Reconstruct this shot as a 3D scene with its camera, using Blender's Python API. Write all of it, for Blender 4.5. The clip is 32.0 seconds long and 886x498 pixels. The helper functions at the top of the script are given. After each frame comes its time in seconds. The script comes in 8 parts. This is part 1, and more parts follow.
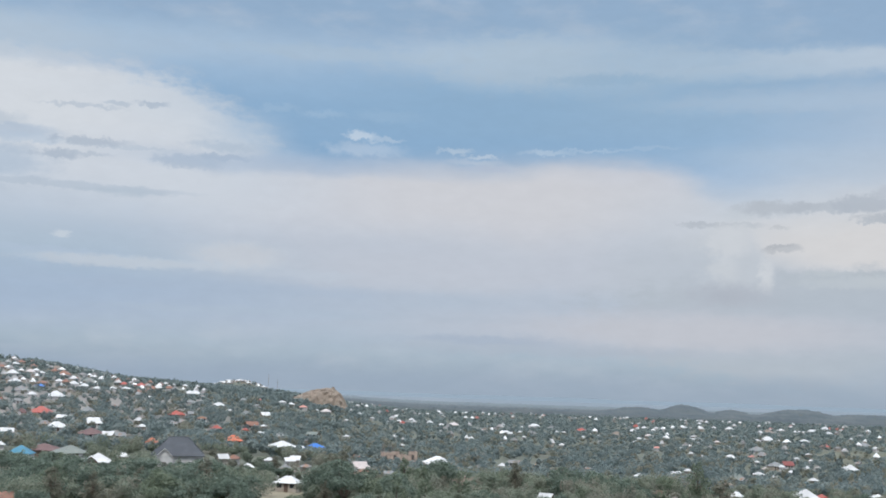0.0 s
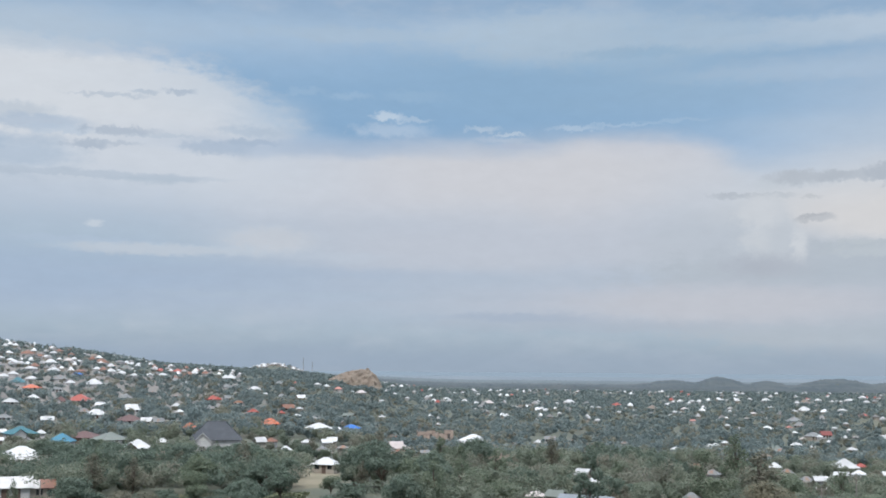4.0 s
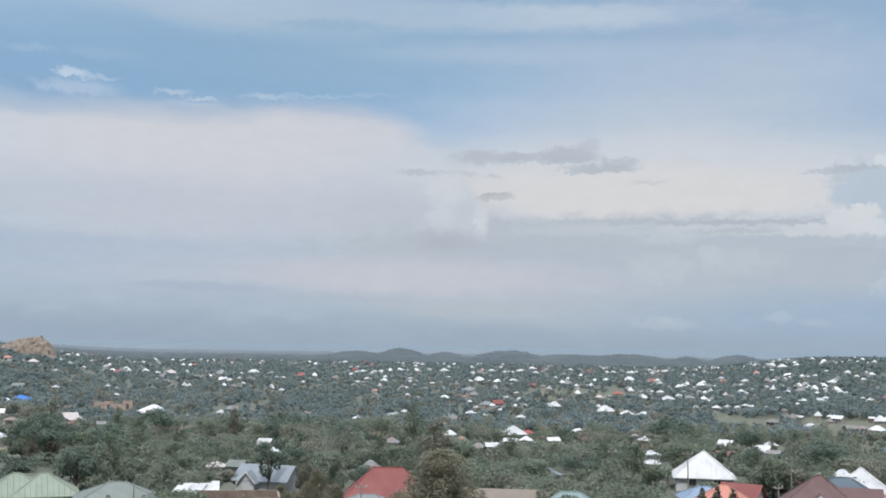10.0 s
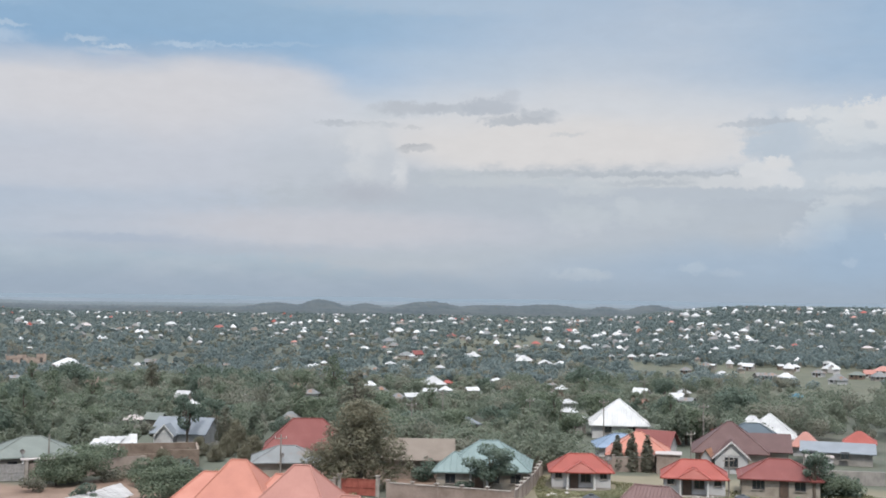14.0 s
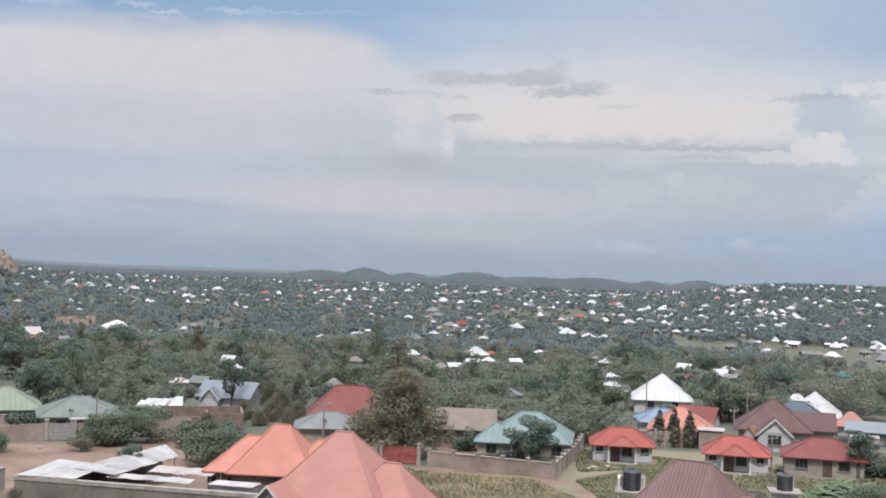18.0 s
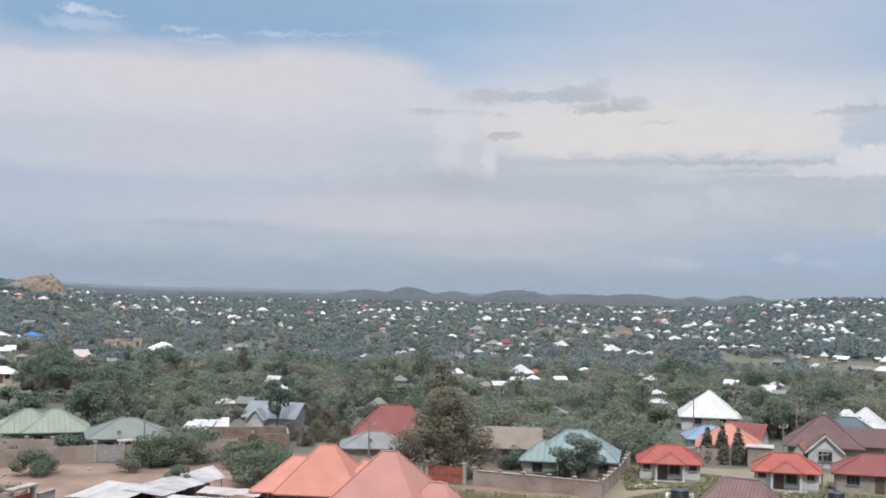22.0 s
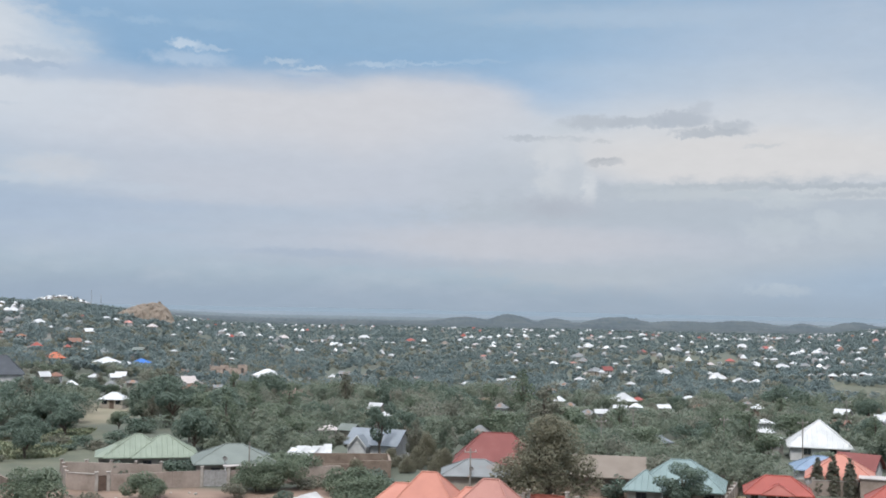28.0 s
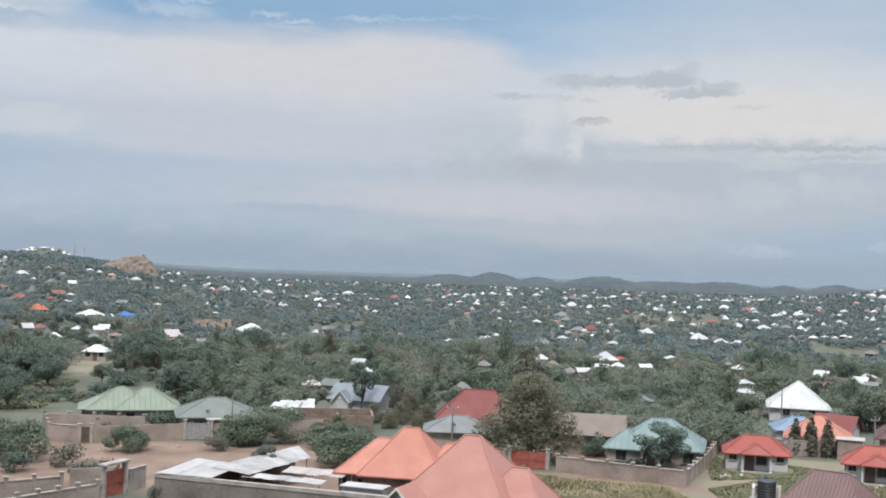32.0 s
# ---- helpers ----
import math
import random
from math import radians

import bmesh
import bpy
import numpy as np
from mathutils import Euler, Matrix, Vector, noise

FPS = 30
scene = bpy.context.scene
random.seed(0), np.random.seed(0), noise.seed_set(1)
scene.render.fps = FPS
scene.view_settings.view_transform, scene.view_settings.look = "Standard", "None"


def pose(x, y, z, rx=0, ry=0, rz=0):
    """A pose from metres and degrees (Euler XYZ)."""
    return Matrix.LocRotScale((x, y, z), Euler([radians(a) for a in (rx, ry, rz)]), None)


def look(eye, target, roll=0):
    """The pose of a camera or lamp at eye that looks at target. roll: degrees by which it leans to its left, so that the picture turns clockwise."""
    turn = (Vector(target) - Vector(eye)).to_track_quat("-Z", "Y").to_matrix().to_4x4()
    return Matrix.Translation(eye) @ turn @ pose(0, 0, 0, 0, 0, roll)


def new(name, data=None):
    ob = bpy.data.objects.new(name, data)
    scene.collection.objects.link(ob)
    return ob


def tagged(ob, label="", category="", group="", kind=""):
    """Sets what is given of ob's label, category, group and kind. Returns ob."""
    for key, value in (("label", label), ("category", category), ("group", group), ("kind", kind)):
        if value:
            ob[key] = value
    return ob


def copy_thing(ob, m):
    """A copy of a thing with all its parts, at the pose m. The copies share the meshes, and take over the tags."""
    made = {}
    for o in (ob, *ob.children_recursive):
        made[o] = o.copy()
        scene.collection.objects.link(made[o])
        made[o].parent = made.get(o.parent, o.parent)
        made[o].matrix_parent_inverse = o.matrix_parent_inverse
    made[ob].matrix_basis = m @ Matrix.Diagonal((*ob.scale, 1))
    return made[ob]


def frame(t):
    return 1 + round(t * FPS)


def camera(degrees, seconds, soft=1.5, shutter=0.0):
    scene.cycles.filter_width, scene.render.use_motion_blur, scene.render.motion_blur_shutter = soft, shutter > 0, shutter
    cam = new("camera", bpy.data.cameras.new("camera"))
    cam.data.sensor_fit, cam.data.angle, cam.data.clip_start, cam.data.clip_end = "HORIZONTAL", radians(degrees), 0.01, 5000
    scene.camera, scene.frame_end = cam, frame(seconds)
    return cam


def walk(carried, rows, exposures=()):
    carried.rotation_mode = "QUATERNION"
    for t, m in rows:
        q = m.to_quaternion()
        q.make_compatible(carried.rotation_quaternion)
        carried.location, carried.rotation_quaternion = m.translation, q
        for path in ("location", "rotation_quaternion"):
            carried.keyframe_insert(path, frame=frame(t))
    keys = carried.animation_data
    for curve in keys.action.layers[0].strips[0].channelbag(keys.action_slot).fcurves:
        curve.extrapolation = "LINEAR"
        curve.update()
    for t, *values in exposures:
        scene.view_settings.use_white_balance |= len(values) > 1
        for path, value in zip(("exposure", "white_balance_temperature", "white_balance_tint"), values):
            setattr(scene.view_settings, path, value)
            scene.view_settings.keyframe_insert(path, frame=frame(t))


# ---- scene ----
# ---- the camera: it stands high up and only turns ----
EYE_HEIGHT = 24.0
cam = camera(41.73, 32.0, soft=1.8)


def turned(yaw, pitch, roll):
    return pose(0, 0, EYE_HEIGHT, 90 + pitch, roll, yaw)


walk(cam, [
    (0.0, turned(-0.491, 6.981, -1.922)),
    (0.5, turned(-0.853, 4.782, -0.809)),
    (1.0, turned(-1.400, 5.206, -0.179)),
    (1.5, turned(-1.389, 4.941, -0.393)),
    (2.0, turned(0.229, 4.946, -0.175)),
    (2.5, turned(-0.127, 4.570, -0.146)),
    (3.0, turned(0.778, 4.910, -0.470)),
    (3.5, turned(0.970, 5.918, -0.566)),
    (5.5, turned(2.018, 5.487, -0.140)),
    (6.0, turned(1.547, 5.049, -0.534)),
    (6.5, turned(2.570, 5.403, -0.197)),
    (7.0, turned(2.605, 5.002, -0.713)),
    (7.5, turned(2.654, 4.632, -0.622)),
    (8.0, turned(3.084, 4.085, -0.166)),
    (8.5, turned(0.925, 4.413, -0.740)),
    (9.0, turned(-0.000, 4.800, -0.700)),
    (9.5, turned(-6.365, 4.534, -2.575)),
    (10.0, turned(-14.156, 4.645, -0.997)),
    (10.5, turned(-18.042, 3.964, -1.464)),
    (11.0, turned(-17.158, 3.747, -2.059)),
    (11.5, turned(-17.772, 3.395, -2.452)),
    (12.0, turned(-19.406, 4.372, -1.233)),
    (12.5, turned(-18.795, 3.501, -1.240)),
    (13.0, turned(-18.756, 3.312, -1.119)),
    (13.5, turned(-18.371, 2.689, -0.898)),
    (14.0, turned(-18.103, 2.306, -0.776)),
    (14.5, turned(-17.923, 2.158, -1.381)),
    (16.5, turned(-16.482, 1.360, -1.628)),
    (17.0, turned(-17.328, 1.457, -2.501)),
    (17.5, turned(-17.151, 0.972, -1.730)),
    (18.0, turned(-15.897, 0.798, -1.970)),
    (18.5, turned(-16.302, -0.159, -1.163)),
    (19.0, turned(-16.106, 0.278, -1.474)),
    (19.5, turned(-16.471, 0.566, -1.875)),
    (20.0, turned(-17.396, 0.245, -1.962)),
    (20.5, turned(-17.120, 1.019, -1.936)),
    (21.0, turned(-15.965, 1.200, -1.533)),
    (21.5, turned(-14.509, 1.485, -1.461)),
    (22.0, turned(-13.767, 1.654, -1.245)),
    (22.5, turned(-12.117, 2.792, -1.114)),
    (23.0, turned(-10.906, 2.280, -1.461)),
    (23.5, turned(-11.880, 2.064, -2.079)),
    (24.0, turned(-11.496, 1.639, -1.391)),
    (24.5, turned(-11.018, 1.805, -1.457)),
    (26.5, turned(-10.764, 2.091, -1.172)),
    (27.0, turned(-10.709, 2.474, -1.373)),
    (27.5, turned(-9.916, 2.803, -1.454)),
    (28.0, turned(-8.822, 2.890, -1.112)),
    (28.5, turned(-8.305, 4.110, -1.706)),
    (29.0, turned(-8.203, 2.622, -1.343)),
    (29.5, turned(-6.626, 3.133, -0.867)),
    (30.0, turned(-6.896, 2.671, -1.609)),
    (30.5, turned(-4.984, 0.596, -1.092)),
    (31.0, turned(-6.533, 0.686, -1.941)),
    (31.5, turned(-7.658, 0.492, -1.999)),
    (32.0, turned(-9.589, 0.802, -1.914)),
], [(0.0, 0.0, 6400, 10), (3.5, 0.0, 6380, 10), (6.0, -0.01, 6360, 10), (7.0, -0.11, 6355, 10), (8.0, -0.01, 6350, 10), (9.0, 0.0, 6365, 10), (10.0, 0.03, 6380, 10), (12.0, 0.04, 6500, 10), (17.0, 0.07, 6580, 13), (20.0, 0.07, 6620, 14), (22.0, 0.08, 6540, 13), (24.0, 0.06, 6480, 12), (28.0, 0.05, 6420, 10), (30.0, 0.08, 6400, 10), (32.0, 0.08, 6500, 10)])
scene.view_settings.exposure = 0.0

# ---- sky, clouds and sun ----
SUN_TURN, SUN_HEIGHT = 168.0, 58.0      # degrees to the left of straight ahead, and above the horizon
world = bpy.data.worlds.new("sky")
scene.world = world
world.use_nodes = True
wn, wl = world.node_tree.nodes, world.node_tree.links
wn.clear()


def wnode(kind, **values):
    n = wn.new(kind)
    for k, v in values.items():
        if k == "op":
            n.operation = v
        else:
            n.inputs[int(k[1:])].default_value = v
    return n


def wmath(op, a, b=None):
    n = wnode("ShaderNodeMath", op=op)
    for i, v in enumerate((a, b)):
        if v is None:
            continue
        if isinstance(v, (int, float)):
            n.inputs[i].default_value = v
        else:
            wl.new(v, n.inputs[i])
    return n.outputs[0]


SKY_STRENGTH = 0.1
sky = wn.new("ShaderNodeTexSky")
sky.sky_type, sky.sun_disc = "NISHITA", False
sky.sun_elevation, sky.sun_rotation = radians(SUN_HEIGHT), radians(-SUN_TURN)
sky.altitude, sky.air_density, sky.dust_density, sky.ozone_density = 1100, 1.0, 1.6, 1.0
way = wn.new("ShaderNodeTexCoord").outputs["Generated"]
split = wn.new("ShaderNodeSeparateXYZ")
wl.new(way, split.inputs[0])
azimuth = wmath("MULTIPLY", wmath("ARCTAN2", wmath("MULTIPLY", split.outputs[0], -1.0), split.outputs[1]), 57.2958)
height = wmath("MULTIPLY", wmath("ARCSINE", split.outputs[2]), 57.2958)
joined = wn.new("ShaderNodeCombineXYZ")
wl.new(azimuth, joined.inputs[0])
wl.new(height, joined.inputs[1])


def warped(scale, stretch, amount, detail, rough=0.55):
    """The sky's plane of turn and height, in degrees, stirred by noise."""
    squash = wn.new("ShaderNodeVectorMath")
    squash.operation = "MULTIPLY"
    squash.inputs[1].default_value = (1.0, stretch, 1.0)
    wl.new(joined.outputs[0], squash.inputs[0])
    tex = wn.new("ShaderNodeTexNoise")
    tex.inputs["Scale"].default_value, tex.inputs["Detail"].default_value, tex.inputs["Roughness"].default_value = scale, detail, rough
    wl.new(squash.outputs[0], tex.inputs["Vector"])
    shift = wn.new("ShaderNodeVectorMath")
    shift.operation = "SUBTRACT"
    shift.inputs[1].default_value = (0.5, 0.5, 0.5)
    wl.new(tex.outputs["Color"], shift.inputs[0])
    add = wn.new("ShaderNodeVectorMath")
    add.operation = "MULTIPLY_ADD"
    add.inputs[1].default_value = (amount, amount / stretch, 0.0)
    wl.new(shift.outputs[0], add.inputs[0])
    wl.new(joined.outputs[0], add.inputs[2])
    return add.outputs[0], tex.outputs["Fac"]


COARSE, coarse_grain = warped(0.22, 2.6, 3.0, 6.0)
FINE, fine_grain = warped(0.75, 2.2, 1.7, 9.0, 0.62)
CURL, curl_grain = warped(1.9, 1.3, 1.05, 7.0, 0.62)
# the clear sky, with the haze that thickens towards the horizon
air = wn.new("ShaderNodeMapRange")
air.inputs["From Min"].default_value, air.inputs["From Max"].default_value = -1.0, 20.0
wl.new(height, air.inputs["Value"])
haze = wn.new("ShaderNodeValToRGB")
ramp = haze.color_ramp
for at, c in ((0.0, (0.315, 0.400, 0.500)), (0.22, (0.355, 0.455, 0.585)), (0.45, (0.33, 0.46, 0.62)), (1.0, (0.33, 0.47, 0.63))):
    e = ramp.elements[0] if at == 0.0 else ramp.elements[-1] if at == 1.0 else ramp.elements.new(at)
    e.color = (*[v / SKY_STRENGTH for v in c], 1)
wl.new(air.outputs[0], haze.inputs[0])
clear = wn.new("ShaderNodeMixRGB")
clear.inputs[0].default_value = 0.8
wl.new(sky.outputs[0], clear.inputs[1])
wl.new(haze.outputs[0], clear.inputs[2])
last = clear.outputs[0]


def cloud(turn, up, half_wide, half_high, soft, colour, cover, plane=None, ragged=0.0, base=0.0):
    """Lays one bank of cloud over the sky: its place and half sizes in degrees; base: how far its foot melts away."""
    global last
    fit = wn.new("ShaderNodeVectorMath")
    fit.operation = "MULTIPLY_ADD"
    fit.inputs[1].default_value = (1 / half_wide, 1 / half_high, 0)
    fit.inputs[2].default_value = (-turn / half_wide, -up / half_high, 0)
    wl.new(plane or COARSE, fit.inputs[0])
    far = wn.new("ShaderNodeVectorMath")
    far.operation = "LENGTH"
    wl.new(fit.outputs[0], far.inputs[0])
    edge = wn.new("ShaderNodeMapRange")
    edge.interpolation_type = "SMOOTHSTEP"
    for name, v in (("From Min", 1 + soft), ("From Max", max(0.02, 1 - soft)), ("To Min", 0.0), ("To Max", cover)):
        edge.inputs[name].default_value = v
    size = far.outputs["Value"]
    if ragged:
        lump = curl_grain if plane == CURL else fine_grain
        size = wmath("ADD", size, wmath("MULTIPLY", wmath("SUBTRACT", lump, 0.5), ragged))
    wl.new(size, edge.inputs["Value"])
    mask = edge.outputs[0]
    if base:
        part_way = wn.new("ShaderNodeSeparateXYZ")
        wl.new(fit.outputs[0], part_way.inputs[0])
        foot = wn.new("ShaderNodeMapRange")
        foot.interpolation_type = "SMOOTHSTEP"
        foot.inputs["From Min"].default_value, foot.inputs["From Max"].default_value = -1.0, -1.0 + 2 * base
        wl.new(part_way.outputs[1], foot.inputs["Value"])
        mask = wmath("MULTIPLY", mask, foot.outputs[0])
    mix = wn.new("ShaderNodeMixRGB")
    mix.inputs[2].default_value = (*[v / SKY_STRENGTH for v in colour], 1)
    wl.new(mask, mix.inputs[0])
    wl.new(last, mix.inputs[1])
    last = mix.outputs[0]


# broken cloud all round, thin over the open sky
veil = wn.new("ShaderNodeMapRange")
veil.interpolation_type = "SMOOTHSTEP"
for name, v in (("From Min", 0.42), ("From Max", 0.72), ("To Min", 0.0), ("To Max", 0.30)):
    veil.inputs[name].default_value = v
wl.new(coarse_grain, veil.inputs["Value"])
mist = wn.new("ShaderNodeMixRGB")
mist.inputs[2].default_value = (6.0, 6.3, 6.8, 1)
wl.new(veil.outputs[0], mist.inputs[0])
wl.new(last, mist.inputs[1])
last = mist.outputs[0]
cloud(2.53, 12.81, 25.07, 3.06, 0.70, (0.243, 0.404, 0.597), 0.85)
cloud(-10.09, 13.05, 11.70, 2.09, 0.70, (0.243, 0.404, 0.597), 0.80)
cloud(13.71, 16.03, 13.37, 1.17, 0.70, (0.411, 0.534, 0.672), 0.75)
cloud(6.51, 14.73, 8.36, 0.72, 0.80, (0.316, 0.469, 0.651), 0.60)
cloud(-4.51, 16.11, 7.24, 1.28, 0.50, (0.464, 0.571, 0.687), 0.80, FINE, 0.9)
cloud(-1.97, 15.26, 1.95, 0.61, 0.50, (0.510, 0.603, 0.701), 0.75, FINE, 0.9)
cloud(-7.60, 14.85, 3.06, 0.39, 0.60, (0.411, 0.546, 0.687), 0.60, FINE, 0.9)
cloud(-10.92, 15.55, 3.34, 0.50, 0.60, (0.487, 0.590, 0.694), 0.50, FINE, 0.9)
cloud(-17.60, 15.94, 7.80, 0.67, 0.50, (0.521, 0.603, 0.694), 0.85, FINE, 0.9)
cloud(-15.48, 14.10, 6.41, 0.33, 0.70, (0.401, 0.546, 0.701), 0.60, FINE, 0.9)
cloud(-9.55, 16.26, 4.46, 0.28, 0.60, (0.282, 0.441, 0.624), 0.60, FINE, 0.9)
cloud(-18.81, 11.88, 7.80, 1.95, 0.90, (0.362, 0.510, 0.687), 0.65)
cloud(-14.92, 10.35, 3.90, 0.95, 0.80, (0.348, 0.498, 0.687), 0.60)
cloud(-5.92, 15.29, 2.51, 0.72, 0.60, (0.422, 0.546, 0.672), 0.70, FINE, 1.2)
cloud(-3.09, 16.38, 4.18, 0.45, 0.50, (0.443, 0.558, 0.680), 0.70, FINE, 1.2)
cloud(-11.20, 16.20, 3.06, 0.33, 0.50, (0.454, 0.565, 0.687), 0.70, FINE, 1.2)
cloud(-8.16, 15.51, 1.67, 0.28, 0.60, (0.282, 0.430, 0.604), 0.70, FINE, 1.1)
cloud(-1.40, 14.90, 1.39, 0.14, 0.60, (0.432, 0.558, 0.687), 0.70, FINE, 1)
cloud(5.25, 7.79, 21.17, 2.90, 0.14, (0.557, 0.597, 0.665), 0.95)
cloud(-8.02, 8.73, 5.29, 2.67, 0.22, (0.570, 0.597, 0.658), 0.95)
cloud(-2.30, 9.63, 9.19, 1.23, 0.50, (0.634, 0.643, 0.672), 0.75)
cloud(6.38, 8.59, 9.19, 1.39, 0.80, (0.608, 0.630, 0.680), 0.60)
cloud(-14.10, 7.82, 6.13, 1.95, 0.80, (0.533, 0.597, 0.672), 0.70)
cloud(2.41, 4.79, 34.82, 2.56, 0.55, (0.464, 0.528, 0.617), 0.85)
cloud(-3.17, 5.97, 13.93, 1.11, 0.80, (0.557, 0.584, 0.644), 0.60)
cloud(19.79, 11.24, 10.73, 3.90, 0.15, (0.655, 0.690, 0.732), 0.96, FINE, 0.55)
cloud(23.29, 12.71, 10.03, 2.56, 0.15, (0.655, 0.690, 0.732), 0.92, FINE, 0.5)
cloud(13.51, 9.67, 6.96, 2.09, 0.50, (0.595, 0.643, 0.708), 0.80, FINE)
cloud(9.78, 12.07, 1.67, 0.89, 0.90, (0.476, 0.571, 0.680), 0.60, FINE, 0.8)
cloud(17.64, 14.93, 3.62, 0.39, 0.70, (0.454, 0.540, 0.658), 0.50, FINE, 1)
cloud(24.68, 6.89, 12.81, 2.23, 0.50, (0.464, 0.546, 0.651), 0.80)
cloud(19.55, 5.37, 9.19, 1.67, 0.80, (0.398, 0.502, 0.605), 0.70)
cloud(21.47, 9.89, 2.51, 0.84, 0.60, (0.440, 0.530, 0.640), 0.80, FINE, 1.8)
cloud(23.24, 10.40, 1.10, 0.44, 0.50, (0.400, 0.500, 0.620), 0.50, CURL, 1.4)
cloud(22.42, 11.82, 2.47, 0.38, 0.50, (0.470, 0.540, 0.620), 0.60, CURL, 1.4)
cloud(20.79, 11.42, 2.23, 0.33, 0.40, (0.443, 0.528, 0.638), 0.80, FINE, 1)
cloud(19.78, 11.06, 1.67, 0.20, 0.50, (0.476, 0.565, 0.672), 0.70, CURL, 1)
cloud(17.11, 11.19, 1.67, 0.20, 0.40, (0.411, 0.480, 0.571), 0.75, CURL, 1.3)
cloud(18.44, 10.46, 0.95, 0.22, 0.40, (0.411, 0.480, 0.571), 0.80, CURL, 1.2)
cloud(17.21, 10.57, 1.11, 0.11, 0.50, (0.464, 0.528, 0.610), 0.70, CURL, 1)
cloud(17.93, 9.05, 5.57, 0.22, 0.30, (0.476, 0.546, 0.631), 0.80, FINE, 0.6, 0.2)
cloud(15.33, 8.93, 1.67, 0.20, 0.50, (0.464, 0.540, 0.624), 0.70, FINE, 0.8)
cloud(12.46, 10.59, 1.67, 0.33, 0.40, (0.443, 0.516, 0.610), 0.85, CURL, 1.2)
cloud(10.84, 10.91, 1.39, 0.17, 0.40, (0.401, 0.480, 0.584), 0.85, CURL, 1)
cloud(10.59, 11.44, 1.67, 0.25, 0.60, (0.443, 0.528, 0.631), 0.70, CURL, 1)
cloud(14.29, 13.18, 0.72, 0.17, 0.40, (0.454, 0.516, 0.597), 0.85, CURL, 1.2)
cloud(15.87, 13.07, 0.56, 0.11, 0.50, (0.476, 0.540, 0.617), 0.80, CURL, 1)
cloud(17.56, 12.83, 1.67, 0.11, 0.50, (0.498, 0.558, 0.631), 0.80, CURL, 1)
cloud(14.88, 11.04, 1.67, 0.08, 0.50, (0.510, 0.577, 0.651), 0.70, CURL, 1)
cloud(5.31, 10.77, 8.36, 0.50, 0.60, (0.401, 0.498, 0.631), 0.70)
cloud(3.99, 12.34, 0.72, 0.25, 0.45, (0.595, 0.678, 0.768), 0.90, CURL, 0.8, 0.35)
cloud(2.81, 12.21, 0.84, 0.11, 0.60, (0.498, 0.603, 0.723), 0.70, CURL, 0.6)
cloud(3.78, 11.69, 1.67, 0.33, 0.60, (0.443, 0.552, 0.687), 0.80, CURL, 1)
cloud(5.92, 13.32, 0.95, 0.17, 0.70, (0.362, 0.504, 0.665), 0.80, CURL, 1)
cloud(2.54, 13.41, 1.50, 0.25, 0.70, (0.343, 0.492, 0.658), 0.80, CURL, 1)
cloud(8.16, 13.50, 0.84, 0.17, 0.70, (0.362, 0.504, 0.665), 0.60, CURL, 1)
cloud(-2.17, 11.53, 0.72, 0.08, 0.60, (0.510, 0.610, 0.716), 0.75, CURL, 0.7)
cloud(-0.73, 11.82, 0.78, 0.14, 0.60, (0.498, 0.603, 0.716), 0.75, CURL, 0.8)
cloud(-5.37, 11.83, 1.11, 0.11, 0.60, (0.464, 0.584, 0.716), 0.75, CURL, 0.7)
cloud(-7.60, 11.94, 1.67, 0.08, 0.60, (0.422, 0.552, 0.701), 0.70, CURL, 0.7)
cloud(-2.43, 10.98, 1.28, 0.14, 0.40, (0.362, 0.463, 0.617), 0.80, FINE, 0.8)
cloud(-1.72, 11.28, 1.39, 0.14, 0.50, (0.422, 0.522, 0.651), 0.70, FINE, 0.8)
cloud(-10.09, 12.08, 1.67, 0.08, 0.60, (0.381, 0.516, 0.672), 0.60, FINE, 0.8)
cloud(-27.11, 8.36, 13.09, 2.79, 0.50, (0.643, 0.664, 0.692), 0.90)
cloud(-23.53, 7.36, 9.19, 1.28, 0.50, (0.675, 0.665, 0.662), 0.85)
cloud(-12.40, 5.96, 4.18, 1.67, 0.60, (0.498, 0.546, 0.603), 0.70)
cloud(-3.91, 9.26, 7.24, 1.95, 0.60, (0.610, 0.617, 0.650), 0.60)
cloud(-37.42, 12.16, 7.80, 2.37, 0.80, (0.304, 0.457, 0.636), 0.75)
cloud(-3.75, 13.73, 14.49, 1.67, 0.80, (0.295, 0.446, 0.616), 0.50)
cloud(-20.39, 11.39, 7.24, 0.72, 0.80, (0.475, 0.565, 0.664), 0.50)
cloud(-24.97, 3.44, 17.83, 2.90, 0.14, (0.458, 0.509, 0.565), 0.85, FINE, 0.5)
cloud(-28.78, 5.68, 7.80, 0.31, 0.40, (0.558, 0.597, 0.630), 0.80, FINE, 0.8)
cloud(-29.59, 6.03, 5.29, 0.11, 0.40, (0.452, 0.498, 0.546), 0.90, CURL, 0.8)
cloud(-26.59, 5.97, 2.51, 0.08, 0.40, (0.441, 0.486, 0.534), 0.80, CURL, 0.8)
cloud(-22.44, 6.07, 4.46, 0.11, 0.50, (0.463, 0.509, 0.552), 0.85, CURL, 0.8)
cloud(-27.69, 5.59, 2.79, 0.11, 0.50, (0.463, 0.509, 0.558), 0.80, CURL, 0.9)
cloud(-30.94, 5.13, 5.85, 0.20, 0.50, (0.463, 0.515, 0.577), 0.80, CURL, 0.8)
cloud(-19.93, 5.70, 2.79, 0.33, 0.50, (0.522, 0.571, 0.610), 0.60, CURL, 1.2)
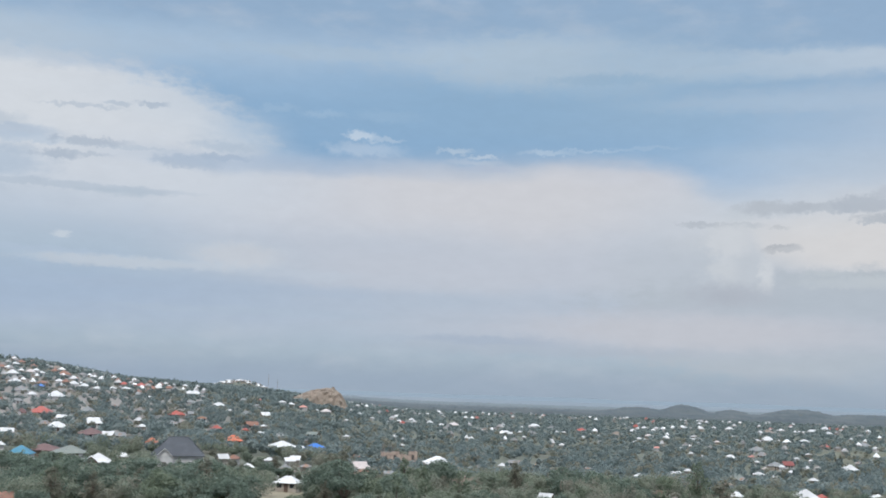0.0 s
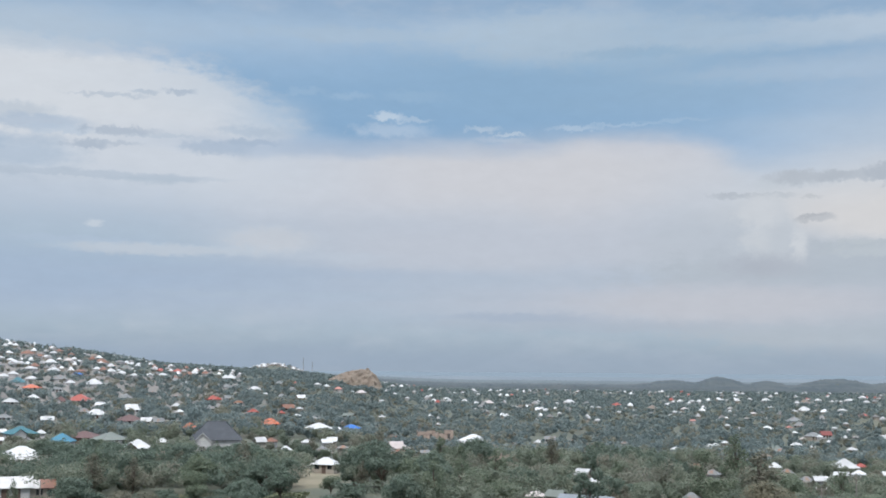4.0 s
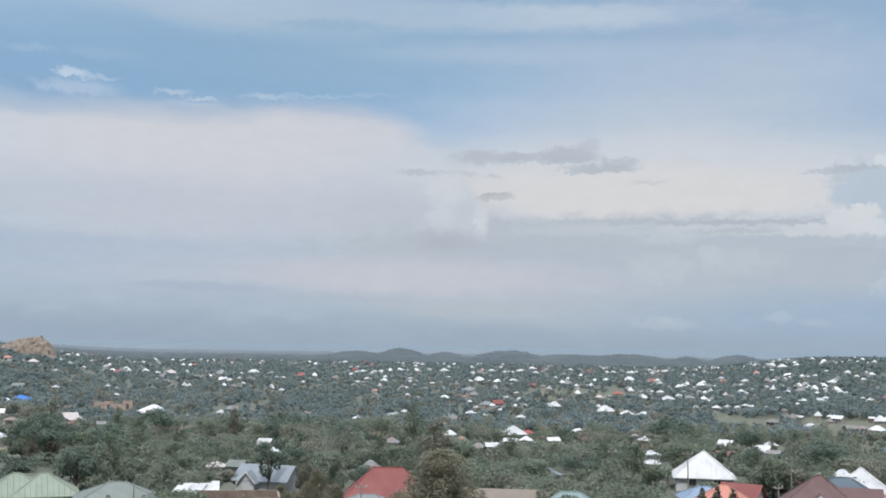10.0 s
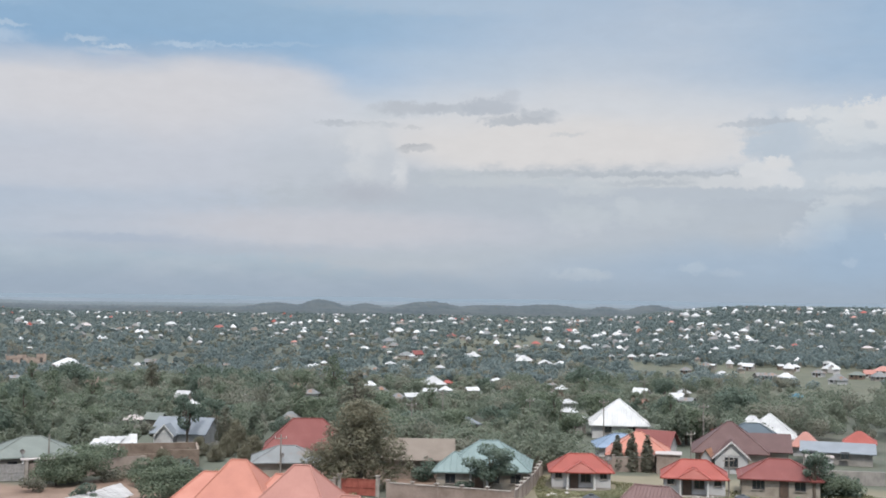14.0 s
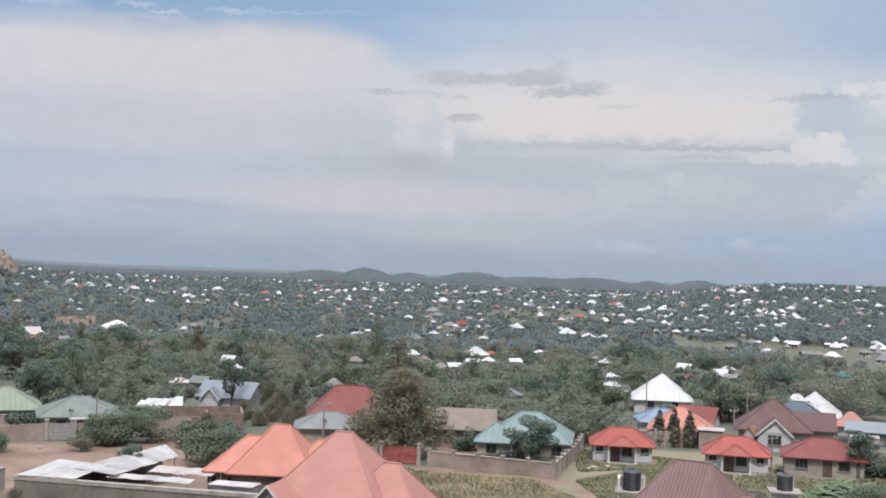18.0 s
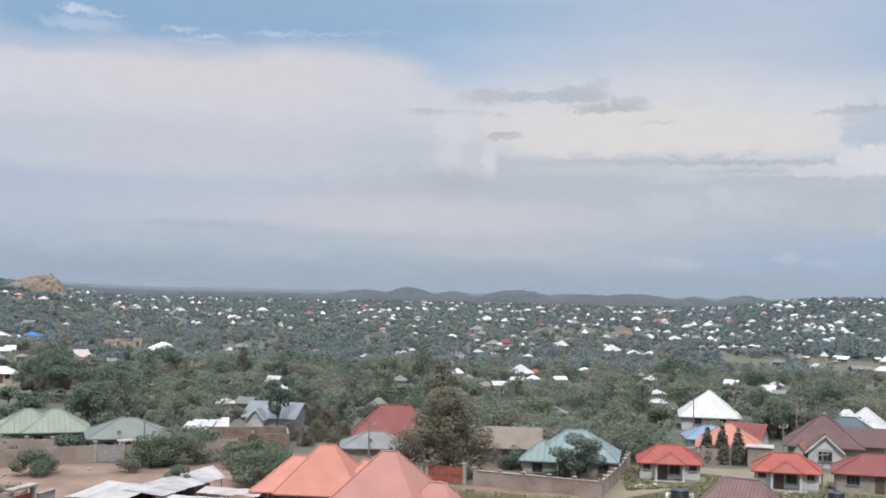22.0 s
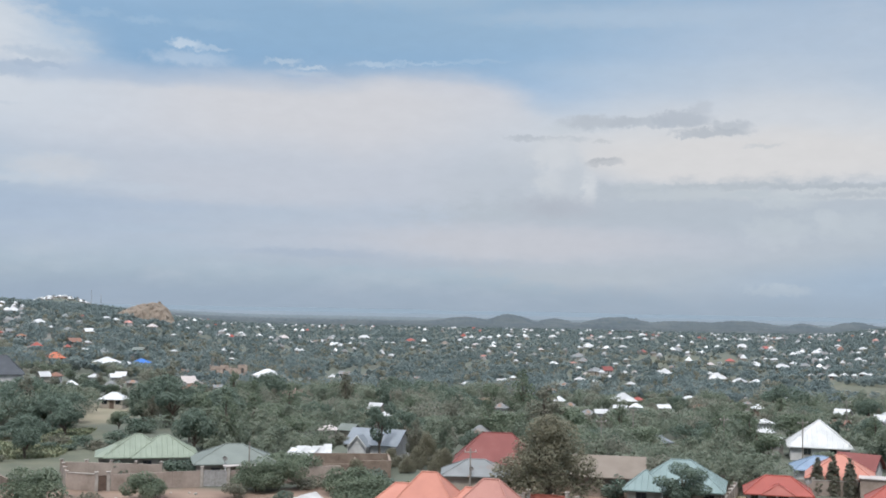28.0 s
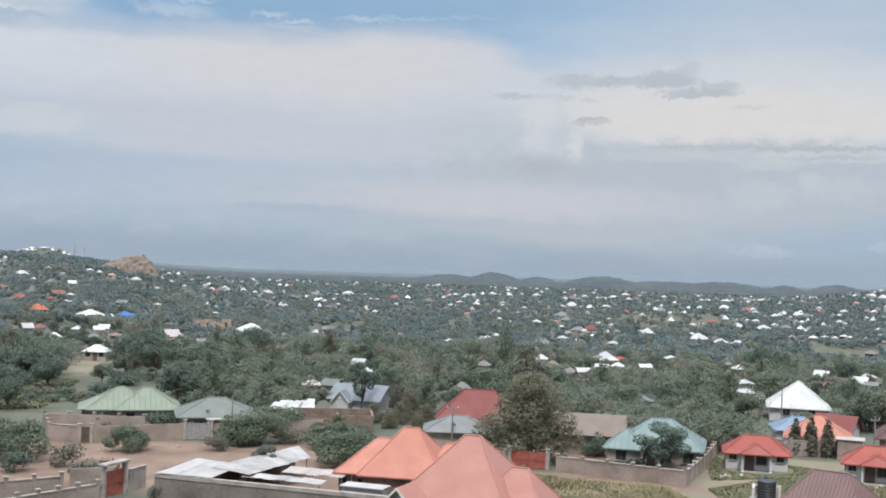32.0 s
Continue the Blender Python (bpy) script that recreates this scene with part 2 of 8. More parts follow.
cloud(-16.22, 9.11, 1.50, 0.33, 0.45, (0.498, 0.546, 0.597), 0.70, CURL, 1)
cloud(-18.46, 9.17, 1.56, 0.28, 0.35, (0.463, 0.509, 0.565), 0.80, CURL, 1.1)
cloud(-20.29, 9.31, 1.45, 0.42, 0.35, (0.441, 0.486, 0.546), 0.85, CURL, 1.3)
cloud(-21.31, 9.82, 0.45, 0.31, 0.50, (0.486, 0.527, 0.584), 0.70, CURL, 1.2)
cloud(-22.67, 8.95, 1.00, 0.25, 0.40, (0.463, 0.503, 0.552), 0.80, CURL, 1.1)
cloud(-21.84, 8.64, 1.73, 0.20, 0.40, (0.447, 0.486, 0.534), 0.85, CURL, 1.2)
cloud(-20.44, 8.45, 0.39, 0.11, 0.40, (0.463, 0.503, 0.552), 0.80, CURL, 1)
cloud(-14.55, 8.79, 0.72, 0.22, 0.60, (0.534, 0.584, 0.630), 0.50, CURL, 1)
cloud(-16.65, 7.25, 0.89, 0.20, 0.35, (0.498, 0.521, 0.552), 0.85, CURL, 0.8)
cloud(-16.54, 7.35, 0.61, 0.08, 0.50, (0.452, 0.474, 0.504), 0.70, CURL, 0.8)
cloud(-13.58, 8.43, 1.67, 0.10, 0.40, (0.463, 0.503, 0.552), 0.85, CURL, 0.8)
cloud(-12.61, 8.32, 0.61, 0.08, 0.50, (0.475, 0.515, 0.565), 0.80, CURL, 0.8)
cloud(-14.56, 8.35, 1.11, 0.14, 0.60, (0.498, 0.540, 0.584), 0.70, CURL, 1)
cloud(-16.46, 8.21, 0.50, 0.08, 0.50, (0.534, 0.558, 0.584), 0.80, CURL, 1)
cloud(-24.22, 7.97, 0.78, 0.11, 0.50, (0.558, 0.584, 0.610), 0.70, CURL, 1)
cloud(-14.10, 5.49, 2.47, 0.85, 0.60, (0.490, 0.538, 0.598), 0.75, CURL, 0.6)
cloud(-14.22, 6.50, 1.45, 1.75, 0.28, (0.525, 0.568, 0.618), 0.90, CURL, 1.0)
cloud(-15.02, 6.05, 1.20, 1.10, 0.35, (0.530, 0.572, 0.622), 0.80, CURL, 1.0)
cloud(-13.22, 6.54, 0.71, 1.27, 0.80, (0.500, 0.550, 0.612), 0.60, CURL, 0.8)
cloud(-14.19, 7.64, 1.10, 0.82, 0.60, (0.625, 0.652, 0.684), 0.75, CURL, 1.2)
cloud(-13.90, 6.20, 0.60, 0.45, 0.80, (0.610, 0.642, 0.676), 0.65, CURL, 1.2)
cloud(-15.92, 6.00, 0.30, 0.75, 0.70, (0.640, 0.668, 0.698), 0.75, CURL, 1.2)
cloud(-14.33, 5.00, 1.77, 0.50, 0.80, (0.430, 0.468, 0.530), 0.85, CURL, 0.9)
cloud(-16.39, 9.19, 1.77, 0.28, 0.50, (0.452, 0.492, 0.546), 0.65, CURL, 1.3)
cloud(-18.39, 5.95, 1.50, 0.39, 0.60, (0.463, 0.515, 0.565), 0.50, CURL, 0.9, 0.6)
cloud(-18.53, 6.09, 0.84, 0.11, 0.40, (0.510, 0.558, 0.597), 0.70, CURL, 1)
cloud(-36.66, 6.75, 3.62, 2.12, 0.25, (0.522, 0.584, 0.643), 0.90, CURL, 1.2, 0.2)
cloud(-34.09, 7.49, 1.45, 1.28, 0.40, (0.463, 0.540, 0.623), 0.85, CURL, 1.2)
cloud(-37.92, 8.19, 1.95, 1.00, 0.18, (0.636, 0.671, 0.699), 0.90, CURL, 1.5, 0.35)
cloud(-39.41, 8.72, 1.56, 0.84, 0.20, (0.650, 0.678, 0.706), 0.90, CURL, 1.5, 0.35)
cloud(-36.41, 8.66, 0.84, 0.45, 0.25, (0.623, 0.664, 0.699), 0.85, CURL, 1.5, 0.4)
cloud(-35.02, 8.72, 0.67, 0.36, 0.25, (0.643, 0.678, 0.713), 0.95, CURL, 1.4, 0.35)
cloud(-37.17, 7.74, 1.11, 0.50, 0.40, (0.597, 0.644, 0.685), 0.70, CURL, 1.5, 0.4)
cloud(-39.04, 7.56, 1.67, 0.45, 0.40, (0.597, 0.644, 0.685), 0.70, CURL, 1.5, 0.4)
cloud(-37.67, 6.79, 3.06, 0.22, 0.50, (0.475, 0.540, 0.610), 0.70, CURL, 1)
cloud(-39.28, 7.04, 1.11, 0.22, 0.50, (0.463, 0.527, 0.597), 0.70, CURL, 1)
cloud(-33.83, 8.51, 1.23, 0.14, 0.40, (0.441, 0.492, 0.552), 0.85, CURL, 1)
cloud(-32.51, 8.34, 0.95, 0.11, 0.40, (0.475, 0.521, 0.577), 0.80, CURL, 1)
cloud(-33.04, 7.93, 0.72, 0.08, 0.50, (0.522, 0.565, 0.610), 0.70, CURL, 1)
cloud(-38.30, 8.18, 0.33, 0.20, 0.50, (0.510, 0.565, 0.623), 0.80, CURL, 1.2)
cloud(-35.90, 8.41, 0.72, 0.14, 0.50, (0.510, 0.565, 0.623), 0.70, CURL, 1)
cloud(-33.44, 5.94, 1.17, 0.78, 0.20, (0.643, 0.671, 0.699), 0.92, CURL, 1.4, 0.3)
cloud(-34.15, 6.41, 0.67, 0.39, 0.25, (0.664, 0.685, 0.706), 0.90, CURL, 1.5, 0.4)
cloud(-34.75, 5.61, 0.61, 0.45, 0.25, (0.630, 0.664, 0.699), 0.90, CURL, 1.5, 0.35)
cloud(-31.86, 5.57, 1.67, 0.36, 0.35, (0.597, 0.630, 0.664), 0.80, CURL, 1.2, 0.3)
cloud(-38.42, 5.57, 2.23, 0.39, 0.35, (0.597, 0.644, 0.685), 0.75, CURL, 1.3, 0.35)
cloud(-32.79, 5.00, 5.01, 0.22, 0.50, (0.463, 0.521, 0.584), 0.85, CURL, 1)
cloud(-33.58, 4.65, 3.06, 0.14, 0.50, (0.441, 0.498, 0.565), 0.70, CURL, 1)
cloud(-37.42, 4.89, 2.51, 0.20, 0.50, (0.486, 0.552, 0.616), 0.70, CURL, 1)
cloud(-36.41, 3.73, 0.95, 1.00, 0.30, (0.534, 0.597, 0.650), 0.75, CURL, 1.5)
cloud(-35.60, 2.93, 1.17, 0.72, 0.30, (0.534, 0.584, 0.636), 0.75, CURL, 1.5)
cloud(-36.03, 2.25, 0.78, 0.39, 0.30, (0.522, 0.584, 0.643), 0.75, CURL, 1.5)
cloud(-36.79, 3.12, 0.45, 0.45, 0.30, (0.558, 0.617, 0.664), 0.70, CURL, 1.4)
cloud(-37.17, 4.71, 1.11, 0.28, 0.40, (0.558, 0.610, 0.657), 0.70, CURL, 1.4)
cloud(-37.92, 2.21, 2.51, 1.67, 0.70, (0.331, 0.457, 0.603), 0.80)
cloud(-34.89, 1.11, 11.70, 1.39, 0.60, (0.340, 0.452, 0.584), 0.75)
cloud(-37.42, 1.81, 0.28, 0.17, 0.50, (0.399, 0.503, 0.623), 0.80, CURL, 1)
cloud(-39.28, 3.05, 0.39, 0.22, 0.40, (0.475, 0.558, 0.643), 0.80, CURL, 1.2)
cloud(-24.87, 1.11, 1.39, 0.28, 0.40, (0.475, 0.546, 0.616), 0.80, CURL, 1.3)
cloud(-30.29, 1.53, 0.56, 0.28, 0.40, (0.430, 0.521, 0.616), 0.75, CURL, 1.3)
cloud(-31.89, 1.28, 0.67, 0.20, 0.50, (0.420, 0.509, 0.610), 0.70, CURL, 1.2)
cloud(-27.16, 4.43, 0.56, 0.45, 0.40, (0.534, 0.584, 0.630), 0.60, CURL, 1.3)
cloud(-24.69, 3.85, 1.39, 0.72, 0.40, (0.522, 0.577, 0.623), 0.60, CURL, 1.3)
cloud(-28.25, 4.17, 2.23, 0.61, 0.50, (0.510, 0.565, 0.616), 0.60, CURL, 1.2)
cloud(-25.22, 5.33, 1.39, 0.39, 0.50, (0.546, 0.597, 0.636), 0.60, CURL, 1.2)
cloud(-23.56, 5.70, 1.11, 0.17, 0.40, (0.498, 0.552, 0.597), 0.80, CURL, 1)
cloud(20.00, 4.17, 12.26, 1.28, 0.80, (0.362, 0.463, 0.617), 0.55)
cloud(14.96, 5.67, 4.46, 0.25, 0.50, (0.510, 0.597, 0.687), 0.80, FINE)
cloud(9.90, 6.20, 2.23, 0.67, 0.60, (0.551, 0.610, 0.680), 0.75, FINE)
cloud(6.31, 5.42, 2.09, 0.22, 0.60, (0.521, 0.584, 0.665), 0.60, FINE)
cloud(18.09, 6.76, 0.39, 0.14, 0.50, (0.576, 0.636, 0.701), 0.80, FINE)
cloud(19.07, 5.97, 3.34, 0.17, 0.60, (0.443, 0.534, 0.651), 0.60, FINE)
cloud(-11.41, 3.23, 11.98, 0.95, 0.60, (0.516, 0.552, 0.624), 0.70, FINE)
cloud(-2.64, 2.57, 3.90, 0.22, 0.60, (0.381, 0.452, 0.558), 0.60, FINE)
cloud(7.92, 3.53, 7.24, 0.20, 0.60, (0.432, 0.516, 0.617), 0.60, FINE)
cloud(-0.96, 3.50, 3.62, 0.17, 0.60, (0.464, 0.522, 0.604), 0.60, FINE)
cloud(10.13, 4.63, 8.36, 0.28, 0.70, (0.401, 0.486, 0.604), 0.50, FINE)
cloud(-12.47, 3.20, 7.24, 0.78, 0.60, (0.565, 0.571, 0.610), 0.60, FINE)
cloud(-5.46, 2.18, 7.24, 0.28, 0.60, (0.420, 0.474, 0.552), 0.50, FINE)
cloud(25.52, 0.29, 39.00, 0.95, 0.80, (0.316, 0.399, 0.515), 0.70)
cloud(-30.17, -0.05, 39.00, 0.95, 0.80, (0.335, 0.409, 0.498), 0.65)
cloud(-9.68, 15.04, 9.04, 2.33, 0.80, (0.318, 0.452, 0.590), 0.55)
cloud(-1.35, 14.02, 5.48, 1.37, 0.80, (0.262, 0.416, 0.590), 0.55)
cloud(-4.44, 16.13, 4.11, 1.10, 0.50, (0.430, 0.530, 0.630), 0.65, FINE, 1.2)
cloud(-10.77, 16.17, 3.29, 0.71, 0.50, (0.400, 0.510, 0.625), 0.55, CURL, 1.6)
cloud(-8.32, 15.36, 3.01, 0.25, 0.50, (0.300, 0.440, 0.585), 0.55, CURL, 1.4)
cloud(5.49, 16.25, 4.93, 0.33, 0.60, (0.420, 0.525, 0.630), 0.50, FINE, 1.3)
cloud(23.09, 15.65, 7.12, 0.93, 0.70, (0.470, 0.560, 0.655), 0.75, FINE, 0.6)
cloud(9.63, 6.23, 1.81, 0.55, 0.50, (0.565, 0.592, 0.636), 0.60, CURL, 1.3)
cloud(15.18, 5.63, 4.11, 0.25, 0.50, (0.535, 0.580, 0.640), 0.55, FINE, 1.2)
cloud(-27.89, 12.47, 9.04, 2.33, 0.80, (0.510, 0.575, 0.660), 0.62)
cloud(-18.92, 14.22, 6.85, 0.55, 0.70, (0.430, 0.530, 0.650), 0.50, FINE, 1.2)
# a little grain within the banks
grain = wn.new("ShaderNodeMapRange")
for name, v in (("From Min", 0.25), ("From Max", 0.75), ("To Min", 0.958), ("To Max", 1.012)):
    grain.inputs[name].default_value = v
wl.new(fine_grain, grain.inputs["Value"])
tone = wn.new("ShaderNodeMixRGB")
tone.blend_type, tone.inputs[0].default_value = "MULTIPLY", 1.0
wl.new(last, tone.inputs[1])
wl.new(grain.outputs[0], tone.inputs[2])
# unseen white cloud above the part in view, added bright to fill the shade
rise = wn.new("ShaderNodeMapRange")
rise.interpolation_type = "SMOOTHSTEP"
for name, v in (("From Min", 20.0), ("From Max", 48.0), ("To Min", 0.0), ("To Max", 1.0)):
    rise.inputs[name].default_value = v
wl.new(height, rise.inputs["Value"])
lit = wn.new("ShaderNodeMixRGB")
lit.inputs[2].default_value = (2.26 / SKY_STRENGTH, 2.42 / SKY_STRENGTH, 2.68 / SKY_STRENGTH, 1)
wl.new(tone.outputs[0], lit.inputs[1])
wl.new(rise.outputs[0], lit.inputs[0])
back = wnode("ShaderNodeBackground", i1=SKY_STRENGTH)
wl.new(lit.outputs[0], back.inputs[0])
wl.new(back.outputs[0], wn.new("ShaderNodeOutputWorld").inputs[0])

sun_data = bpy.data.lights.new("sun", "SUN")
sun_data.energy, sun_data.angle, sun_data.color = 2.9, radians(0.8), (1.0, 0.955, 0.89)
sun = new("sun", sun_data)
sun_way = Vector((-math.sin(radians(SUN_TURN)) * math.cos(radians(SUN_HEIGHT)), math.cos(radians(SUN_TURN)) * math.cos(radians(SUN_HEIGHT)), math.sin(radians(SUN_HEIGHT))))
sun.matrix_world = look(sun_way * 300, (0, 0, 0))

# ---- materials ----
def material(name, colours, scale=1.0, rough=0.8, bump=0.0, bump_scale=None, metal=0.0, fine=0.35, each=0.0, spec=0.5, island=False, translucent=0.0, stretch=(1, 1, 1)):
    """A surface whose colour wanders between colours over two scales of noise. each: how far single objects differ."""
    m = bpy.data.materials.new(name)
    m.use_nodes = True
    nodes, links = m.node_tree.nodes, m.node_tree.links
    bsdf = nodes["Principled BSDF"]
    tc = nodes.new("ShaderNodeTexCoord")
    mp = nodes.new("ShaderNodeMapping")
    mp.inputs["Scale"].default_value = stretch
    links.new(tc.outputs["Object"], mp.inputs[0])
    n1, n2 = nodes.new("ShaderNodeTexNoise"), nodes.new("ShaderNodeTexNoise")
    n1.inputs["Scale"].default_value, n1.inputs["Detail"].default_value = scale, 5
    n2.inputs["Scale"].default_value, n2.inputs["Detail"].default_value = scale * 9, 4
    for n in (n1, n2):
        links.new(mp.outputs[0], n.inputs["Vector"])
    add = nodes.new("ShaderNodeMath")
    add.operation = "MULTIPLY_ADD"
    add.inputs[1].default_value = fine
    links.new(n2.outputs["Fac"], add.inputs[0])
    sub = nodes.new("ShaderNodeMath")
    sub.operation = "SUBTRACT"
    sub.inputs[1].default_value = fine * 0.5
    links.new(n1.outputs["Fac"], sub.inputs[0])
    links.new(sub.outputs[0], add.inputs[2])
    source = add.outputs[0]
    if each:
        info = nodes.new("ShaderNodeNewGeometry") if island else nodes.new("ShaderNodeObjectInfo")
        own = nodes.new("ShaderNodeMath")
        own.operation = "MULTIPLY_ADD"
        own.inputs[1].default_value = each
        links.new(info.outputs["Random Per Island" if island else "Random"], own.inputs[0])
        less = nodes.new("ShaderNodeMath")
        less.operation = "SUBTRACT"
        less.inputs[1].default_value = each * 0.5
        links.new(source, less.inputs[0])
        links.new(less.outputs[0], own.inputs[2])
        source = own.outputs[0]
    cr = nodes.new("ShaderNodeValToRGB")
    els = cr.color_ramp.elements
    for i, c in enumerate(colours):
        at = 0.28 + 0.44 * i / max(1, len(colours) - 1)
        if i < 2:
            els[i].position, els[i].color = at, (*c, 1)
        else:
            els.new(at).color = (*c, 1)
    links.new(source, cr.inputs[0])
    links.new(cr.outputs[0], bsdf.inputs["Base Color"])
    bsdf.inputs["Roughness"].default_value, bsdf.inputs["Metallic"].default_value = rough, metal
    bsdf.inputs["Specular IOR Level"].default_value = spec
    if bump:
        nb = nodes.new("ShaderNodeTexNoise")
        nb.inputs["Scale"].default_value, nb.inputs["Detail"].default_value = bump_scale or scale * 6, 6
        links.new(mp.outputs[0], nb.inputs["Vector"])
        b = nodes.new("ShaderNodeBump")
        b.inputs["Strength"].default_value, b.inputs["Distance"].default_value = bump, 0.05
        links.new(nb.outputs["Fac"], b.inputs["Height"])
        links.new(b.outputs[0], bsdf.inputs["Normal"])
    if translucent:
        tr = nodes.new("ShaderNodeBsdfTranslucent")
        links.new(cr.outputs[0], tr.inputs[0])
        mx = nodes.new("ShaderNodeMixShader")
        mx.inputs[0].default_value = translucent
        links.new(bsdf.outputs[0], mx.inputs[1])
        links.new(tr.outputs[0], mx.inputs[2])
        links.new(mx.outputs[0], nodes["Material Output"].inputs[0])
    return m


def roof_paint(name, c, rough=0.45, rust=0.0):
    c = tuple(v * (0.8 if v < 0.7 or c[0] != c[2] else 0.95) for v in c)
    dark, pale = tuple(v * 0.9 for v in c), tuple(min(0.9, v * 1.06 + 0.01) for v in c)
    cols = [dark, c, pale] if not rust else [(0.22, 0.11, 0.06), dark, c, pale]
    return material(name, cols, 0.5, rough, 0.12, 7.0, fine=0.3, each=0.12, spec=0.22)


ROOFS = {
    "white": material("bare_bright_sheet_metal", [(0.301, 0.301, 0.297), (0.379, 0.379, 0.373), (0.445, 0.445, 0.438)], 0.4, 0.4, 0.15, 6.0, metal=0.05, fine=0.3, each=0.35),
    "mixed": material("far_sheet_metal", [(0.100, 0.093, 0.087), (0.187, 0.180, 0.172), (0.389, 0.389, 0.382), (0.489, 0.489, 0.482)], 0.05, 0.4, metal=0.05, each=0.9, island=True),
    "grey": roof_paint("weathered_grey_sheet", (0.184, 0.192, 0.192), 0.6, 0.3),
    "slateblue": roof_paint("slate_blue_sheet", (0.076, 0.100, 0.120), 0.55),
    "slate": roof_paint("slate_grey_sheet", (0.052, 0.058, 0.068), 0.6),
    "palegreen": roof_paint("pale_green_sheet", (0.197, 0.229, 0.174), 0.5),
    "greengrey": roof_paint("grey_green_sheet", (0.147, 0.166, 0.148), 0.55),
    "tealpale": roof_paint("pale_teal_sheet", (0.185, 0.245, 0.240), 0.5),
    "bluegrey": roof_paint("blue_grey_sheet", (0.185, 0.207, 0.230), 0.45),
    "skyblue": roof_paint("pale_sky_blue_sheet", (0.171, 0.232, 0.315), 0.5),
    "teal": roof_paint("teal_sheet", (0.041, 0.137, 0.164), 0.5),
    "bluet": roof_paint("blue_green_sheet", (0.048, 0.171, 0.247), 0.5),
    "blue": roof_paint("bright_blue_sheet", (0.027, 0.137, 0.424), 0.45),
    "red": roof_paint("red_sheet", (0.292, 0.070, 0.053), 0.5),
    "darkred": roof_paint("dark_red_sheet", (0.184, 0.054, 0.047), 0.55),
    "orange": roof_paint("orange_sheet", (0.468, 0.135, 0.072), 0.5),
    "salmon": roof_paint("salmon_orange_sheet", (0.425, 0.176, 0.128), 0.5),
    "pink": roof_paint("faded_pink_sheet", (0.387, 0.184, 0.149), 0.5),
    "rust": roof_paint("rusty_brown_sheet", (0.205, 0.110, 0.082), 0.7, 0.4),
    "maroon": roof_paint("maroon_sheet", (0.110, 0.061, 0.057), 0.55),
    "brown": roof_paint("purple_brown_sheet", (0.171, 0.106, 0.099), 0.5),
    "tan": roof_paint("pale_tan_sheet", (0.176, 0.143, 0.116), 0.7),
    "pinkish": roof_paint("washed_pale_sheet", (0.424, 0.376, 0.356), 0.5),
}
PLASTER = [
    material("cream_plaster", [(0.208, 0.174, 0.141), (0.275, 0.241, 0.201), (0.314, 0.281, 0.241)], 0.6, 0.9, 0.2, 9),
    material("white_plaster", [(0.300, 0.292, 0.286), (0.395, 0.386, 0.380), (0.455, 0.448, 0.442)], 0.6, 0.9, 0.2, 9),
    material("bare_mud_brick", [(0.107, 0.077, 0.057), (0.158, 0.117, 0.091), (0.194, 0.147, 0.117)], 0.9, 0.95, 0.5, 12),
    material("grey_block", [(0.174, 0.160, 0.147), (0.241, 0.221, 0.201), (0.294, 0.275, 0.247)], 0.8, 0.95, 0.4, 10),
]
TIN = material("weathered_tin_sheet", [(0.257, 0.244, 0.234), (0.342, 0.328, 0.314), (0.398, 0.386, 0.372)], 0.6, 0.45, 0.2, 6.0, metal=0.1, fine=0.4, each=0.4, spec=0.3)
YARD_WALL = material("yard_wall_render", [(0.168, 0.130, 0.106), (0.237, 0.190, 0.161), (0.290, 0.237, 0.202)], 0.35, 0.95, 0.4, 8)
MARKET_WALL = material("stained_grey_brown_render", [(0.085, 0.072, 0.062), (0.150, 0.130, 0.112), (0.185, 0.160, 0.140)], 0.3, 0.95, 0.4, 8)
COPING = material("coping_concrete", [(0.185, 0.160, 0.140), (0.262, 0.232, 0.206), (0.305, 0.278, 0.250)], 1.2, 0.9, 0.3, 12)
FRAME = material("dark_window_frame", [(0.05, 0.04, 0.04), (0.09, 0.08, 0.07)], 3, 0.5)
TRIM = material("white_trim", [(0.401, 0.388, 0.368), (0.522, 0.509, 0.488)], 2, 0.6, 0.1)
TIMBER = material("weathered_timber", [(0.11, 0.095, 0.08), (0.19, 0.17, 0.15), (0.25, 0.23, 0.205)], 2, 0.85, 0.4, 20, stretch=(1, 1, 0.2))
DOORWOOD = material("brown_door_paint", [(0.06, 0.04, 0.03), (0.11, 0.07, 0.05)], 2, 0.6)
GATE_RED = material("red_gate_paint", [(0.174, 0.040, 0.026), (0.254, 0.067, 0.047), (0.294, 0.093, 0.067)], 1.5, 0.6, 0.15)
TANK = material("black_tank_plastic", [(0.012, 0.013, 0.016), (0.022, 0.024, 0.028)], 2, 0.45)
STEEL = material("dull_steel", [(0.25, 0.24, 0.23), (0.40, 0.39, 0.38)], 3, 0.5, metal=0.5)
BARK = material("bark", [(0.05, 0.038, 0.028), (0.10, 0.078, 0.06), (0.15, 0.12, 0.10)], 2.5, 0.95, 0.6, 14, stretch=(1, 1, 0.25))
glass = bpy.data.materials.new("dark_glass")
glass.use_nodes = True
g = glass.node_tree.nodes["Principled BSDF"]
g.inputs["Base Color"].default_value, g.inputs["Roughness"].default_value, g.inputs["Specular IOR Level"].default_value = (0.02, 0.025, 0.03, 1), 0.06, 0.8
GLASS = glass
